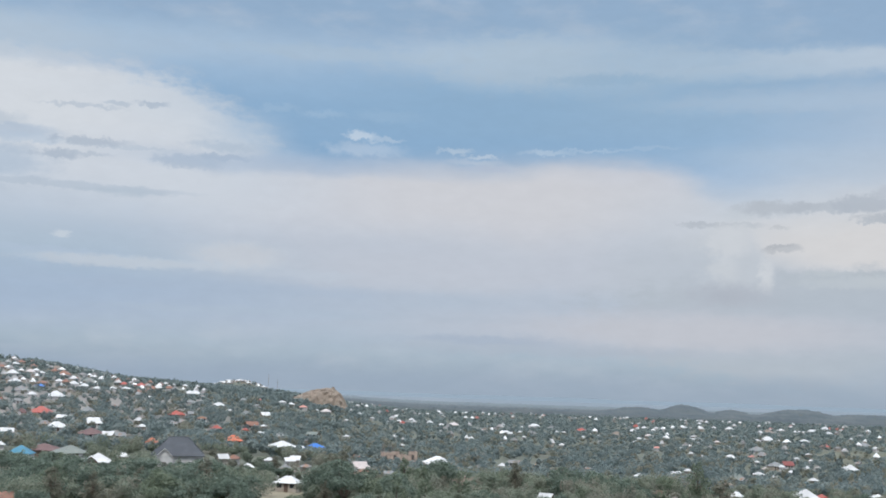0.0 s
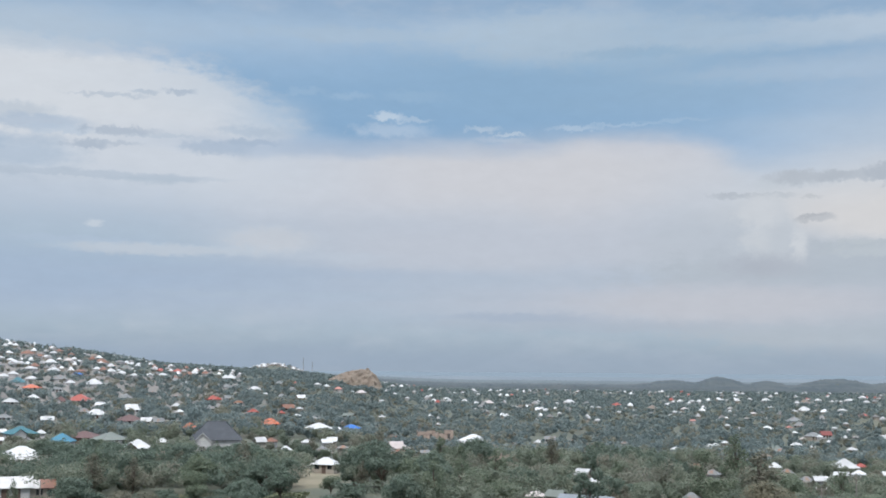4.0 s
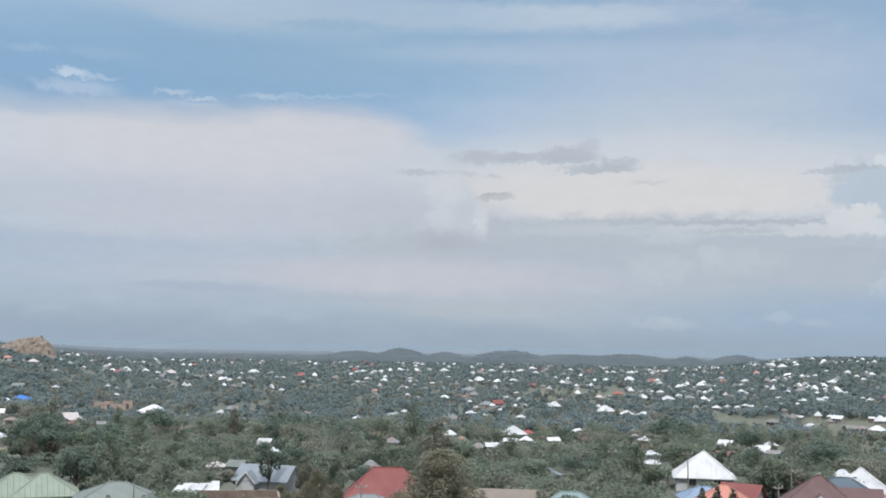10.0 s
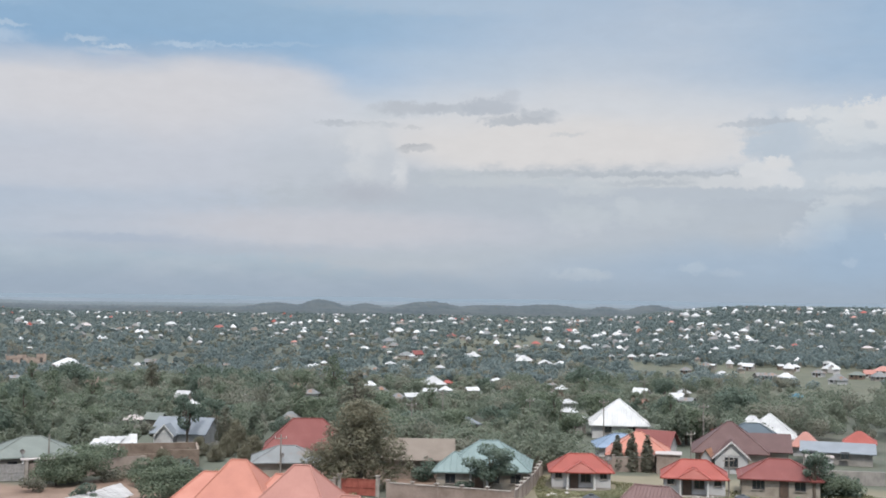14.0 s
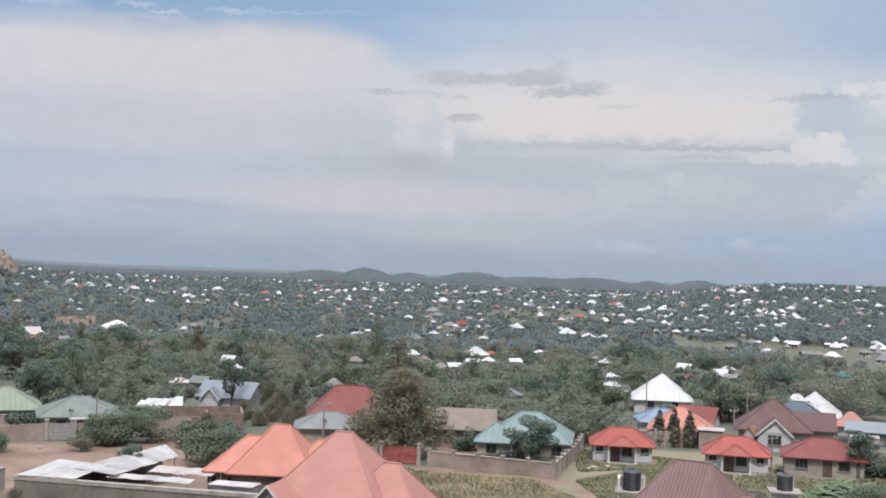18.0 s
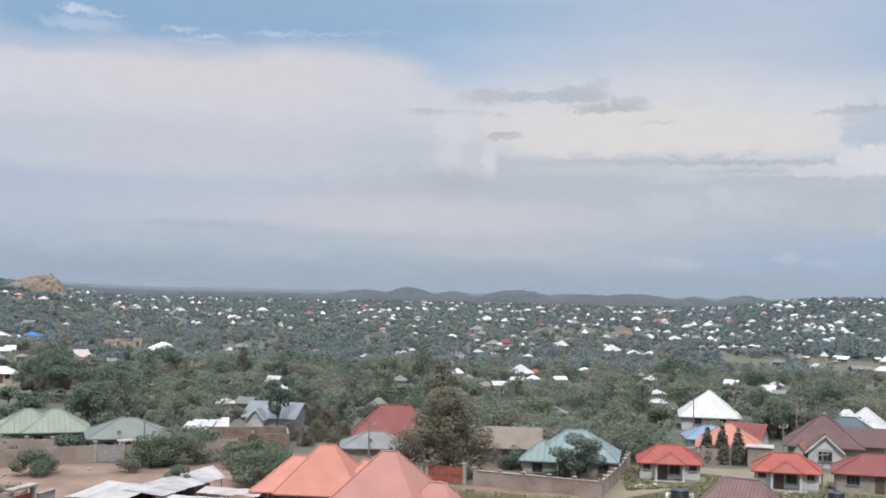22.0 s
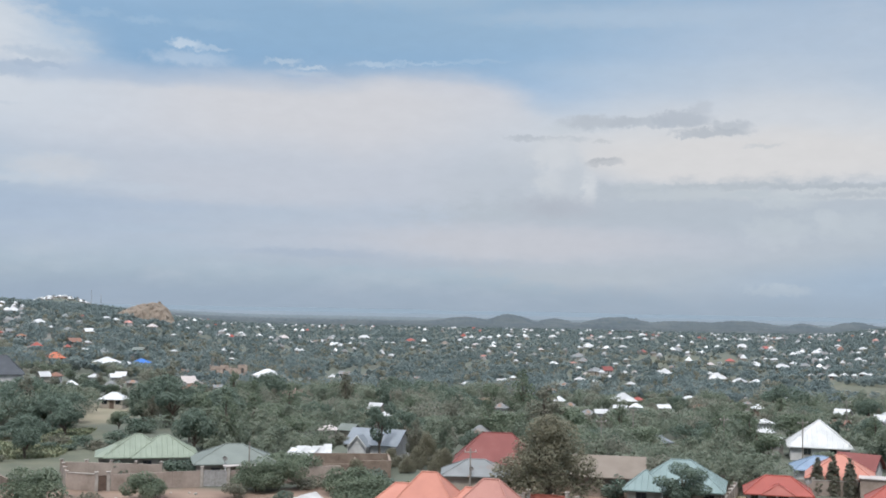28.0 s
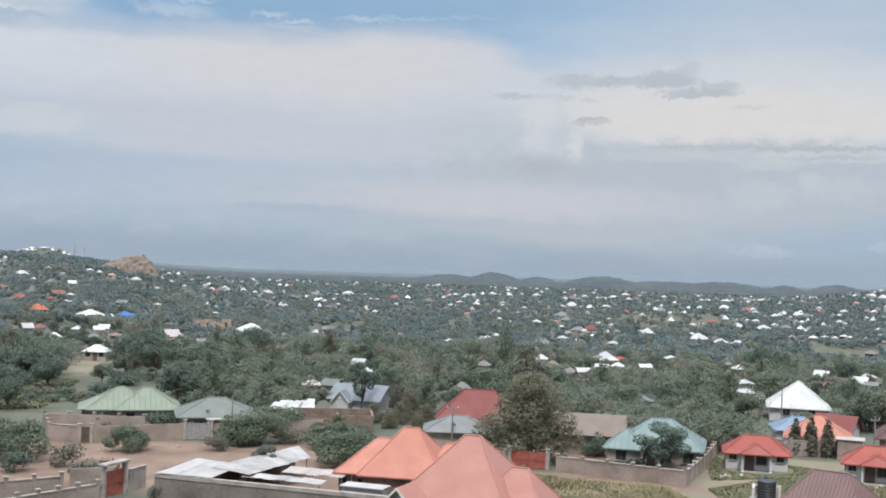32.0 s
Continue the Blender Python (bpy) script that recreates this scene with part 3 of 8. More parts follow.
LEAVES = {
    "dark": material("dark_glossy_leaves", [(0.072, 0.100, 0.078), (0.110, 0.144, 0.112), (0.156, 0.195, 0.152)], 0.5, 0.5, spec=0.2, each=0.28, island=True, translucent=0.5),
    "mid": material("green_leaves", [(0.087, 0.112, 0.076), (0.130, 0.160, 0.110), (0.185, 0.213, 0.148)], 0.5, 0.55, spec=0.2, each=0.28, island=True, translucent=0.5),
    "olive": material("olive_leaves", [(0.112, 0.112, 0.086), (0.153, 0.151, 0.115), (0.198, 0.188, 0.144)], 0.5, 0.6, spec=0.2, each=0.28, island=True, translucent=0.5),
    "brown": material("dry_brownish_leaves", [(0.133, 0.128, 0.089), (0.181, 0.171, 0.122), (0.230, 0.215, 0.151)], 0.5, 0.65, spec=0.2, each=0.28, island=True, translucent=0.5),
    "mix": material("mixed_tree_leaves", [(0.134, 0.143, 0.113), (0.190, 0.193, 0.152), (0.250, 0.237, 0.190)], 0.13, 0.6, spec=0.2, each=0.16, island=True, translucent=0.54),
    "belt": material("town_tree_leaves", [(0.119, 0.145, 0.109), (0.171, 0.196, 0.147), (0.227, 0.243, 0.185)], 0.12, 0.6, spec=0.2, each=0.2, island=True, translucent=0.54),
    # bluer than the near leaves: distance haze painted into the base colour
    "far": material("haze_tinted_tree_leaves", [(0.115, 0.150, 0.152), (0.162, 0.201, 0.196), (0.214, 0.248, 0.230)], 0.11, 0.6, spec=0.2, each=0.16, island=True, translucent=0.54),
}
GRASSES = material("grass_blades", [(0.125, 0.138, 0.070), (0.168, 0.172, 0.090), (0.226, 0.212, 0.124)], 0.25, 0.7, each=0.4, island=True, translucent=0.1)
MAIZE = material("maize_leaves", [(0.190, 0.176, 0.094), (0.242, 0.210, 0.116), (0.315, 0.258, 0.156)], 0.2, 0.7, each=0.4, island=True, translucent=0.15)


def ground_material():
    m = material("earth_and_grass", [(0.074, 0.072, 0.054), (0.060, 0.068, 0.050), (0.068, 0.074, 0.053), (0.090, 0.080, 0.060)], 0.02, 0.95, 0.5, 1.5, fine=0.45)
    nodes, links = m.node_tree.nodes, m.node_tree.links
    bsdf = nodes["Principled BSDF"]
    cover = bsdf.inputs["Base Color"].links[0].from_socket
    tc = next(n for n in nodes if n.type == "TEX_COORD").outputs["Object"]
    ns = nodes.new("ShaderNodeTexNoise")
    ns.inputs["Scale"].default_value, ns.inputs["Detail"].default_value = 0.16, 7
    links.new(tc, ns.inputs["Vector"])
    earth = nodes.new("ShaderNodeValToRGB")
    earth.color_ramp.elements[0].position, earth.color_ramp.elements[0].color = 0.36, (0.118, 0.076, 0.054, 1)
    earth.color_ramp.elements[1].position, earth.color_ramp.elements[1].color = 0.64, (0.196, 0.134, 0.098, 1)
    links.new(ns.outputs["Fac"], earth.inputs[0])

    def tint(low, high):
        t = nodes.new("ShaderNodeValToRGB")
        t.color_ramp.elements[0].position, t.color_ramp.elements[0].color = 0.32, (*low, 1)
        t.color_ramp.elements[1].position, t.color_ramp.elements[1].color = 0.68, (*high, 1)
        links.new(ns.outputs["Fac"], t.inputs[0])
        return t

    scree = tint((0.110, 0.102, 0.092), (0.170, 0.155, 0.140))
    meadow, straw = tint((0.050, 0.056, 0.036), (0.094, 0.092, 0.060)), tint((0.120, 0.108, 0.070), (0.178, 0.152, 0.104))

    def patch(x, y, wide, deep, turn, cover_socket, ink=None):
        mp = nodes.new("ShaderNodeMapping")
        mp.vector_type = "TEXTURE"
        mp.inputs["Location"].default_value, mp.inputs["Rotation"].default_value, mp.inputs["Scale"].default_value = (x, y, 0), (0, 0, radians(turn)), (wide, deep, 1e4)
        links.new(tc, mp.inputs[0])
        ln = nodes.new("ShaderNodeVectorMath")
        ln.operation = "LENGTH"
        links.new(mp.outputs[0], ln.inputs[0])
        wob = nodes.new("ShaderNodeMath")
        wob.operation = "MULTIPLY_ADD"
        wob.inputs[1].default_value = 0.9
        links.new(ns.outputs["Fac"], wob.inputs[0])
        links.new(ln.outputs["Value"], wob.inputs[2])
        rg = nodes.new("ShaderNodeMapRange")
        rg.interpolation_type = "SMOOTHSTEP"
        rg.inputs["From Min"].default_value, rg.inputs["From Max"].default_value = 1.65, 1.25
        links.new(wob.outputs[0], rg.inputs["Value"])
        mx = nodes.new("ShaderNodeMixRGB")
        links.new(rg.outputs[0], mx.inputs[0])
        links.new(cover_socket, mx.inputs[1])
        links.new((ink or earth).outputs[0], mx.inputs[2])
        return mx.outputs[0]

    cover = patch(-50, 196, 34, 34, 10, cover, meadow)
    cover = patch(-36, 262, 9, 26, 8, cover, straw)
    cover = patch(74, 117, 28, 22, -28, cover, straw)
    cover = patch(14, 146, 15, 9, -15, cover)
    cover = patch(46, 150, 16, 9, -18, cover)
    cover = patch(39, 114, 11, 17, 0, cover, straw)
    cover = patch(370, 500, 130, 70, -36, cover, meadow)
    cover = patch(235, 310, 60, 60, -37, cover, meadow)
    cover = patch(-14, 140, 24, 16, -8, cover)
    cover = patch(2, 130, 22, 14, -28, cover)
    cover = patch(-28, 150, 9, 5, 0, cover)
    cover = patch(44, 127.2, 11, 2.2, -36, cover)
    cover = patch(59, 140, 5, 9, -28, cover, straw)
    cover = patch(53, 119, 2.4, 10, -28, cover)
    cover = patch(70, 137, 14, 7, -27, cover, straw)
    cover = patch(312, 815, 60, 95, -21, cover, meadow)
    cover = patch(275, 480, 45, 60, -29, cover, meadow)
    cover = patch(265, 350, 60, 120, -37, cover, meadow)
    cover = patch(-300, 800, 160, 330, 20, cover, scree)
    links.new(cover, bsdf.inputs["Base Color"])
    return m


# ---- the ground: one sheet to the horizon ----
def smooth(x):
    x = np.clip(x, 0, 1)
    return x * x * (3 - 2 * x)


def ground_height(x, y):
    x, y = np.asarray(x, float), np.asarray(y, float)
    r, az = np.hypot(x, y) + 1e-6, np.degrees(np.arctan2(-x, y))
    ridge = np.interp(az, [-1, 2, 3.5, 5, 7, 9, 12, 14.7, 17, 19.8, 23, 26], [0, 4, 7, 9.5, 13, 15.5, 20, 24, 34, 44, 53, 58])
    h = ridge * smooth((r - 480) / 1000) * (1 - 0.8 * smooth((r - 1700) / 900))
    h = h + 24 * smooth((-24 - az) / 9) * smooth((r - 600) / 900) * (1 - 0.8 * smooth((r - 1800) / 800))
    h = h - 12 * smooth((r - 210) / 330) * (1 + 0.6 * smooth((r - 1300) / 1500)) * smooth((9 - az) / 9)
    return h


FAR_HILLS = []


def far_hill(turn, half, r, deep, tall):
    FAR_HILLS.append((turn, half, r, deep, tall))


far_hill(9.4, 1.5, 2400, 250, 24.3)
far_hill(-4.9, 2.2, 2700, 170, 6.0)
far_hill(-9.9, 1.3, 3300, 250, 15.2)
far_hill(-12.1, 1.1, 3300, 250, 25.0)
far_hill(-14.3, 0.9, 3300, 250, 15.2)
far_hill(-17.4, 1.6, 3300, 300, 22.6)
far_hill(-20.6, 2.2, 3300, 300, 15.2)
far_hill(-23.2, 1.8, 3300, 300, 19.2)
far_hill(-26.0, 0.8, 3300, 250, 14.6)
far_hill(-28.3, 1.1, 3300, 250, 19.8)


def land_height(x, y):
    """The ground with the far wooded hills and a little unevenness."""
    x, y = np.asarray(x, float), np.asarray(y, float)
    h = ground_height(x, y)
    r, az = np.hypot(x, y) + 1e-6, np.degrees(np.arctan2(-x, y))
    top = np.zeros_like(h)
    for turn, half, at, deep, tall in FAR_HILLS:
        top = np.maximum(top, tall * np.exp(-np.abs((az - turn) / half) ** 2.6 - ((r - at) / deep) ** 2))
    # the knoll that the viewer stands on
    return h + top + 21.5 * (1 - smooth(r / 72))


def quick_mesh(name, verts, quads):
    me = bpy.data.meshes.new(name)
    verts, quads = np.asarray(verts, np.float32).reshape(-1, 3), np.asarray(quads, np.int32)
    k = quads.shape[1]
    me.vertices.add(len(verts))
    me.vertices.foreach_set("co", verts.ravel())
    me.loops.add(quads.size)
    me.loops.foreach_set("vertex_index", quads.ravel())
    me.polygons.add(len(quads))
    me.polygons.foreach_set("loop_start", np.arange(0, quads.size, k, dtype=np.int32))
    me.update(calc_edges=True)
    me.validate()
    return me


def surface(name, verts, quads, mat, label, kind, category="", parent=None, soft=False):
    me = quick_mesh(name, verts, quads)
    me.materials.append(mat)
    if soft:
        me.polygons.foreach_set("use_smooth", np.ones(len(me.polygons), bool))
    ob = new(name, me)
    if parent:
        ob.parent = parent
    return tagged(ob, label, category, "", kind)


turns = np.radians(np.concatenate([np.arange(-46, 32.1, 0.25), np.arange(35, 314, 3.0)]))
rings = np.concatenate([[0.01, 4, 8, 13, 18, 24, 30, 37, 45, 56], np.geomspace(70, 4950, 150)])
gt, gr = np.meshgrid(turns, rings)
gx, gy = -gr * np.sin(gt) + 0.6 * np.exp(-gr / 3), gr * np.cos(gt)
gz = land_height(gx, gy)
wob = np.array([noise.noise((x * 0.035, y * 0.035, 0.0)) for x, y in zip(gx.ravel(), gy.ravel())]).reshape(gx.shape)
gz = gz + wob * np.clip((gr - 190) / 300, 0, 1.2)
nt, nr = len(turns), len(rings)
ii, jj = np.meshgrid(np.arange(nt), np.arange(nr - 1))
quads = np.stack([jj * nt + ii, (jj + 1) * nt + ii, (jj + 1) * nt + (ii + 1) % nt, jj * nt + (ii + 1) % nt], -1).reshape(-1, 4)[:, ::-1]
surface("ground", np.stack([gx, gy, gz], -1), quads, ground_material(), "rolling ground of dry grass, fields and red-brown earth", "structure", "ground", soft=True)

# the plain and its last ridge; a bluish glow paints the haze of distance
far_mat = bpy.data.materials.new("far_plain_haze_glow")
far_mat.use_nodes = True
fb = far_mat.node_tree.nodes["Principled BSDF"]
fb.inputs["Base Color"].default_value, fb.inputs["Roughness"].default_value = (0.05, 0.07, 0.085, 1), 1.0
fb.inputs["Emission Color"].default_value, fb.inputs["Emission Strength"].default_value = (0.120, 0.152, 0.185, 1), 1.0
ft = np.radians(np.arange(-60, 45.1, 0.2))
crest = np.array([noise.fractal((a * 14, 3.1, 0.0), 1.0, 2.0, 5) for a in ft])
prof = 13 + 3.0 * crest
fr = np.stack([np.full_like(ft, 4700), np.full_like(ft, 4850), np.full_like(ft, 4900)])
fz = np.stack([np.full_like(ft, -2), prof * 0.75, prof])
fv = np.stack([-fr * np.sin(ft), fr * np.cos(ft), fz], -1)
n = len(ft)
ii, jj = np.meshgrid(np.arange(n - 1), np.arange(2))
surface("backdrop", fv, np.stack([jj * n + ii, jj * n + ii + 1, (jj + 1) * n + ii + 1, (jj + 1) * n + ii], -1).reshape(-1, 4), far_mat, "plain and low ridge at the horizon, haze painted as a blue glow", "structure", "distance", soft=True)


# the far hills and wooded plain beyond the town, their haze painted as glow
hill_mat = bpy.data.materials.new("far_hills_haze_glow")
hill_mat.use_nodes = True
hn, hl = hill_mat.node_tree.nodes, hill_mat.node_tree.links
hb = hn["Principled BSDF"]
hb.inputs["Roughness"].default_value = 1.0
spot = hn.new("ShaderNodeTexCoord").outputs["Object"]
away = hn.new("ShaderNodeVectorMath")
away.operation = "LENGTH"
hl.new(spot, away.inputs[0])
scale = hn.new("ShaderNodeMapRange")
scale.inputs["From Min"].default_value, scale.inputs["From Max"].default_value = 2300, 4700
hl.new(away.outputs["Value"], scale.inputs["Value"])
# emission ramp that stands for haze, bluer and paler the farther off
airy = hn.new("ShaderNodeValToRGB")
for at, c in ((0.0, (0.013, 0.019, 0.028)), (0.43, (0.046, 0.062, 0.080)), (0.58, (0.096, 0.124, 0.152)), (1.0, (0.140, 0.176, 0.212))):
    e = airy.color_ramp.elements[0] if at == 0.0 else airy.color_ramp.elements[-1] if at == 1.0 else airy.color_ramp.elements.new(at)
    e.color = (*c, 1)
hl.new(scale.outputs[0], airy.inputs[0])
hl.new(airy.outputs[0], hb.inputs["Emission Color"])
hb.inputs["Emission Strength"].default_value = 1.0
clump = hn.new("ShaderNodeTexNoise")
clump.inputs["Scale"].default_value, clump.inputs["Detail"].default_value = 0.012, 8
hl.new(spot, clump.inputs["Vector"])
hue = hn.new("ShaderNodeValToRGB")
hue.color_ramp.elements[0].position, hue.color_ramp.elements[0].color = 0.38, (0.010, 0.018, 0.020, 1)
hue.color_ramp.elements[1].position, hue.color_ramp.elements[1].color = 0.76, (0.048, 0.052, 0.046, 1)
hl.new(clump.outputs["Fac"], hue.inputs[0])
hl.new(hue.outputs[0], hb.inputs["Base Color"])
ht, hr_ = np.meshgrid(np.radians(np.arange(-50, 32.01, 0.08)), np.linspace(2330, 4680, 48))
hx, hy = -hr_ * np.sin(ht), hr_ * np.cos(ht)
rough = np.array([0.7 * noise.noise((x * 0.02, y * 0.02, 1.0)) + 0.7 * noise.noise((x * 0.09, y * 0.09, 6.0)) + 0.8 * noise.noise((x * 0.17, y * 0.17, 2.0)) for x, y in zip(hx.ravel(), hy.ravel())]).reshape(hx.shape)
hz = land_height(hx, hy) + 2.6 + 3.6 * rough - 5.0 * np.clip((2400 - hr_) / 70, 0, 1)
kt, kr = hx.shape[1], hx.shape[0]
ii, jj = np.meshgrid(np.arange(kt - 1), np.arange(kr - 1))
surface("far_hills", np.stack([hx, hy, hz], -1), np.stack([jj * kt + ii, jj * kt + ii + 1, (jj + 1) * kt + ii + 1, (jj + 1) * kt + ii], -1).reshape(-1, 4), hill_mat, "wooded hills and plain beyond the town, grey-green with painted haze", "structure", "distance", soft=True)


# ---- small builders ----
FOOTPRINTS = []

def part(name, bm, mat, parent, label="", kind=""):
    me = bpy.data.meshes.new(name)
    bm.to_mesh(me)
    bm.free()
    me.materials.append(mat)
    ob = new(name, me)
    ob.parent = parent
    return tagged(ob, label, "", "", kind)


def thing(name, x, y, turn, label, category, group="", z=None):
    ob = new(name)
    ob.empty_display_size = 0.5
    ob.matrix_basis = pose(x, y, float(land_height(x, y)) if z is None else z, 0, 0, turn)
    if category in ("house", "building", "barn"):
        FOOTPRINTS.append((x, y, 5.5))
    return tagged(ob, label, category, group)


def box(bm, cx, cy, cz, sx, sy, sz, turn=0.0, bevel=0.0):
    r = bmesh.ops.create_cube(bm, size=1)
    vs = r["verts"]
    bmesh.ops.transform(bm, matrix=pose(cx, cy, cz, 0, 0, turn) @ Matrix.Diagonal((sx, sy, sz, 1)), verts=vs)
    if bevel:
        es = list({e for v in vs for e in v.link_edges})
        bmesh.ops.bevel(bm, geom=es, offset=bevel, segments=1, affect="EDGES")
    return bm


def box_bm(*a, **k):
    return box(bmesh.new(), *a, **k)


def rod(bm, a, b, r0, r1=None, sides=8):
    """A tapered round bar from a to b."""
    a, b = Vector(a), Vector(b)
    d = b - a
    m = Matrix.Translation((a + b) / 2) @ d.to_track_quat("Z", "Y").to_matrix().to_4x4()
    bmesh.ops.create_cone(bm, cap_ends=True, segments=sides, radius1=r0, radius2=r0 if r1 is None else r1, depth=d.length, matrix=m)
    return bm


def frame_ring(w, h, t, deep, m):
    """A rectangular frame, one piece, standing in the x-z plane."""
    bm = bmesh.new()
    rings = []
    for y in (-0.08, -0.08 + deep):
        for k in (0, t):
            rings.append([bm.verts.new((sx * (w / 2 - k), y, sz * (h / 2 - k))) for sx, sz in ((-1, -1), (1, -1), (1, 1), (-1, 1))])
    for a, b in ((0, 1), (1, 3), (3, 2), (2, 0)):
        for i in range(4):
            j = (i + 1) % 4
            bm.faces.new((rings[a][i], rings[a][j], rings[b][j], rings[b][i]))
    bmesh.ops.recalc_face_normals(bm, faces=bm.faces)
    bmesh.ops.transform(bm, matrix=m, verts=bm.verts)
    return bm


def lathe(profile, sides=16, x=0.0, y=0.0, turn=0.0):
    """One round piece from a profile of (radius, height), bottom to top."""
    bm = bmesh.new()
    rows = [[bm.verts.new((x + r * math.cos(2 * math.pi * (i + turn) / sides), y + r * math.sin(2 * math.pi * (i + turn) / sides), z)) for i in range(sides)] for r, z in profile]
    for a, b in zip(rows, rows[1:]):
        for i in range(sides):
            bm.faces.new((a[i], a[(i + 1) % sides], b[(i + 1) % sides], b[i]))
    bm.faces.new(rows[0][::-1]), bm.faces.new(rows[-1])
    return bm


def hip_bm(w, d, z, rise, over, ridge, thick=0.14):
    """A hipped roof over w by d: ridge is the ridge's length along x, or along y if negative."""
    W, D = w / 2 + over, d / 2 + over
    bm = bmesh.new()
    rx, ry = (max(0.05, ridge / 2), 0) if ridge >= 0 else (0, max(0.05, -ridge / 2))
    drop = rise * over / max(0.5, (d / 2 if ridge >= 0 else w / 2))
    z0, z1 = z - drop, z + rise
    c = [bm.verts.new(p) for p in ((-W, -D, z0), (W, -D, z0), (W, D, z0), (-W, D, z0))]
    b = [bm.verts.new((v.co.x, v.co.y, z0 - thick)) for v in c]
    p, q = bm.verts.new((-rx, -ry, z1)), bm.verts.new((rx, ry, z1))
    if ridge >= 0:
        for f in ((c[0], c[1], q, p), (c[1], c[2], q), (c[2], c[3], p, q), (c[3], c[0], p)):
            bm.faces.new(f)
    else:
        for f in ((c[0], c[1], p), (c[1], c[2], q, p), (c[2], c[3], q), (c[3], c[0], p, q)):
            bm.faces.new(f)
    for i in range(4):
        bm.faces.new((b[i], b[(i + 1) % 4], c[(i + 1) % 4], c[i]))
    bm.faces.new(b[::-1])
    return bm


def hip_ribs(w, d, z, rise, over, ridge, step=0.6, size=0.05):
    """Raised seams that run up each slope of such a roof."""
    W, D = w / 2 + over, d / 2 + over
    drop = rise * over / max(0.5, (d / 2 if ridge >= 0 else w / 2))
    z0, tall = z - drop, rise + drop
    rx, ry = (max(0.05, ridge / 2), 0) if ridge >= 0 else (0, max(0.05, -ridge / 2))
    bm = bmesh.new()
    for side in range(4):
        half, deep, top = (W, D - ry, rx) if side % 2 == 0 else (D, W - rx, ry)
        k = int(2 * half / step)
        for i in range(1, k):
            u = -half + 2 * half * i / k
            f = 1.0 if abs(u) <= top else (half - abs(u)) / max(1e-3, half - top)
            far = (D if side % 2 == 0 else W)
            a, b = Vector((u, -far, z0 + 0.01)), Vector((u, -far + deep * f, z0 + tall * f + 0.01))
            if (b - a).length < 0.25:
                continue
            turn = Matrix.Rotation(side * math.pi / 2, 3, "Z")
            n = Vector((0, -tall, deep)).normalized()
            s, up = Vector((size, 0, 0)), Vector((0, -tall, deep)).normalized() * size
            ps = [turn @ p for p in (a - s, a + up, a + s, b + s, b + up, b - s)]
            vs = [bm.verts.new(p) for p in ps]
            bm.faces.new((vs[0], vs[1], vs[4], vs[5]))
            bm.faces.new((vs[1], vs[2], vs[3], vs[4]))
    return bm


def hip_caps(w, d, z, rise, over, ridge, r=0.09):
    """Rounded capping along ridge and hips."""
    W, D = w / 2 + over, d / 2 + over
    drop = rise * over / max(0.5, (d / 2 if ridge >= 0 else w / 2))
    rx, ry = (max(0.05, ridge / 2), 0) if ridge >= 0 else (0, max(0.05, -ridge / 2))
    bm = bmesh.new()
    p, q = (-rx, -ry, z + rise), (rx, ry, z + rise)
    rod(bm, p, q, r, sides=6)
    for cx, cy, e in ((-W, -D, p), (W, -D, q if ridge >= 0 else p), (W, D, q), (-W, D, p if ridge >= 0 else q)):
        rod(bm, (cx, cy, z - drop), e, r, sides=6)
    return bm


def gable_bm(w, d, z, rise, over, thick=0.12):
    """A pitched roof with its ridge along x."""
    W, D = w / 2 + over, d / 2 + over
    drop = rise * over / (d / 2)
    bm = bmesh.new()
    ring = [(-D, z - drop), (0, z + rise), (D, z - drop), (D, z - drop - thick), (0, z + rise - thick), (-D, z - drop - thick)]
    a = [bm.verts.new((-W, y, h)) for y, h in ring]
    b = [bm.verts.new((W, y, h)) for y, h in ring]
    for i in range(6):
        j = (i + 1) % 6
        bm.faces.new((a[i], b[i], b[j], a[j]))
    bm.faces.new((a[0], a[1], a[4], a[5])), bm.faces.new((a[1], a[2], a[3], a[4]))
    bm.faces.new((b[5], b[4], b[1], b[0])), bm.faces.new((b[4], b[3], b[2], b[1]))
    bmesh.ops.recalc_face_normals(bm, faces=bm.faces)
    return bm


def gable_wall_bm(w, d, z, rise):
    bm = bmesh.new()
    ring = [(-d / 2, -0.3), (d / 2, -0.3), (d / 2, z), (0, z + rise), (-d / 2, z)]
    a = [bm.verts.new((-w / 2, y, h)) for y, h in ring]
    b = [bm.verts.new((w / 2, y, h)) for y, h in ring]
    for i in range(5):
        j = (i + 1) % 5
        bm.faces.new((a[i], a[j], b[j], b[i]))
    bm.faces.new(a[::-1]), bm.faces.new(b)
    bmesh.ops.recalc_face_normals(bm, faces=bm.faces)
    return bm


def moved(bm, dx, dy, turn=0.0):
    bmesh.ops.transform(bm, matrix=pose(dx, dy, 0, 0, 0, turn), verts=bm.verts)
    return bm


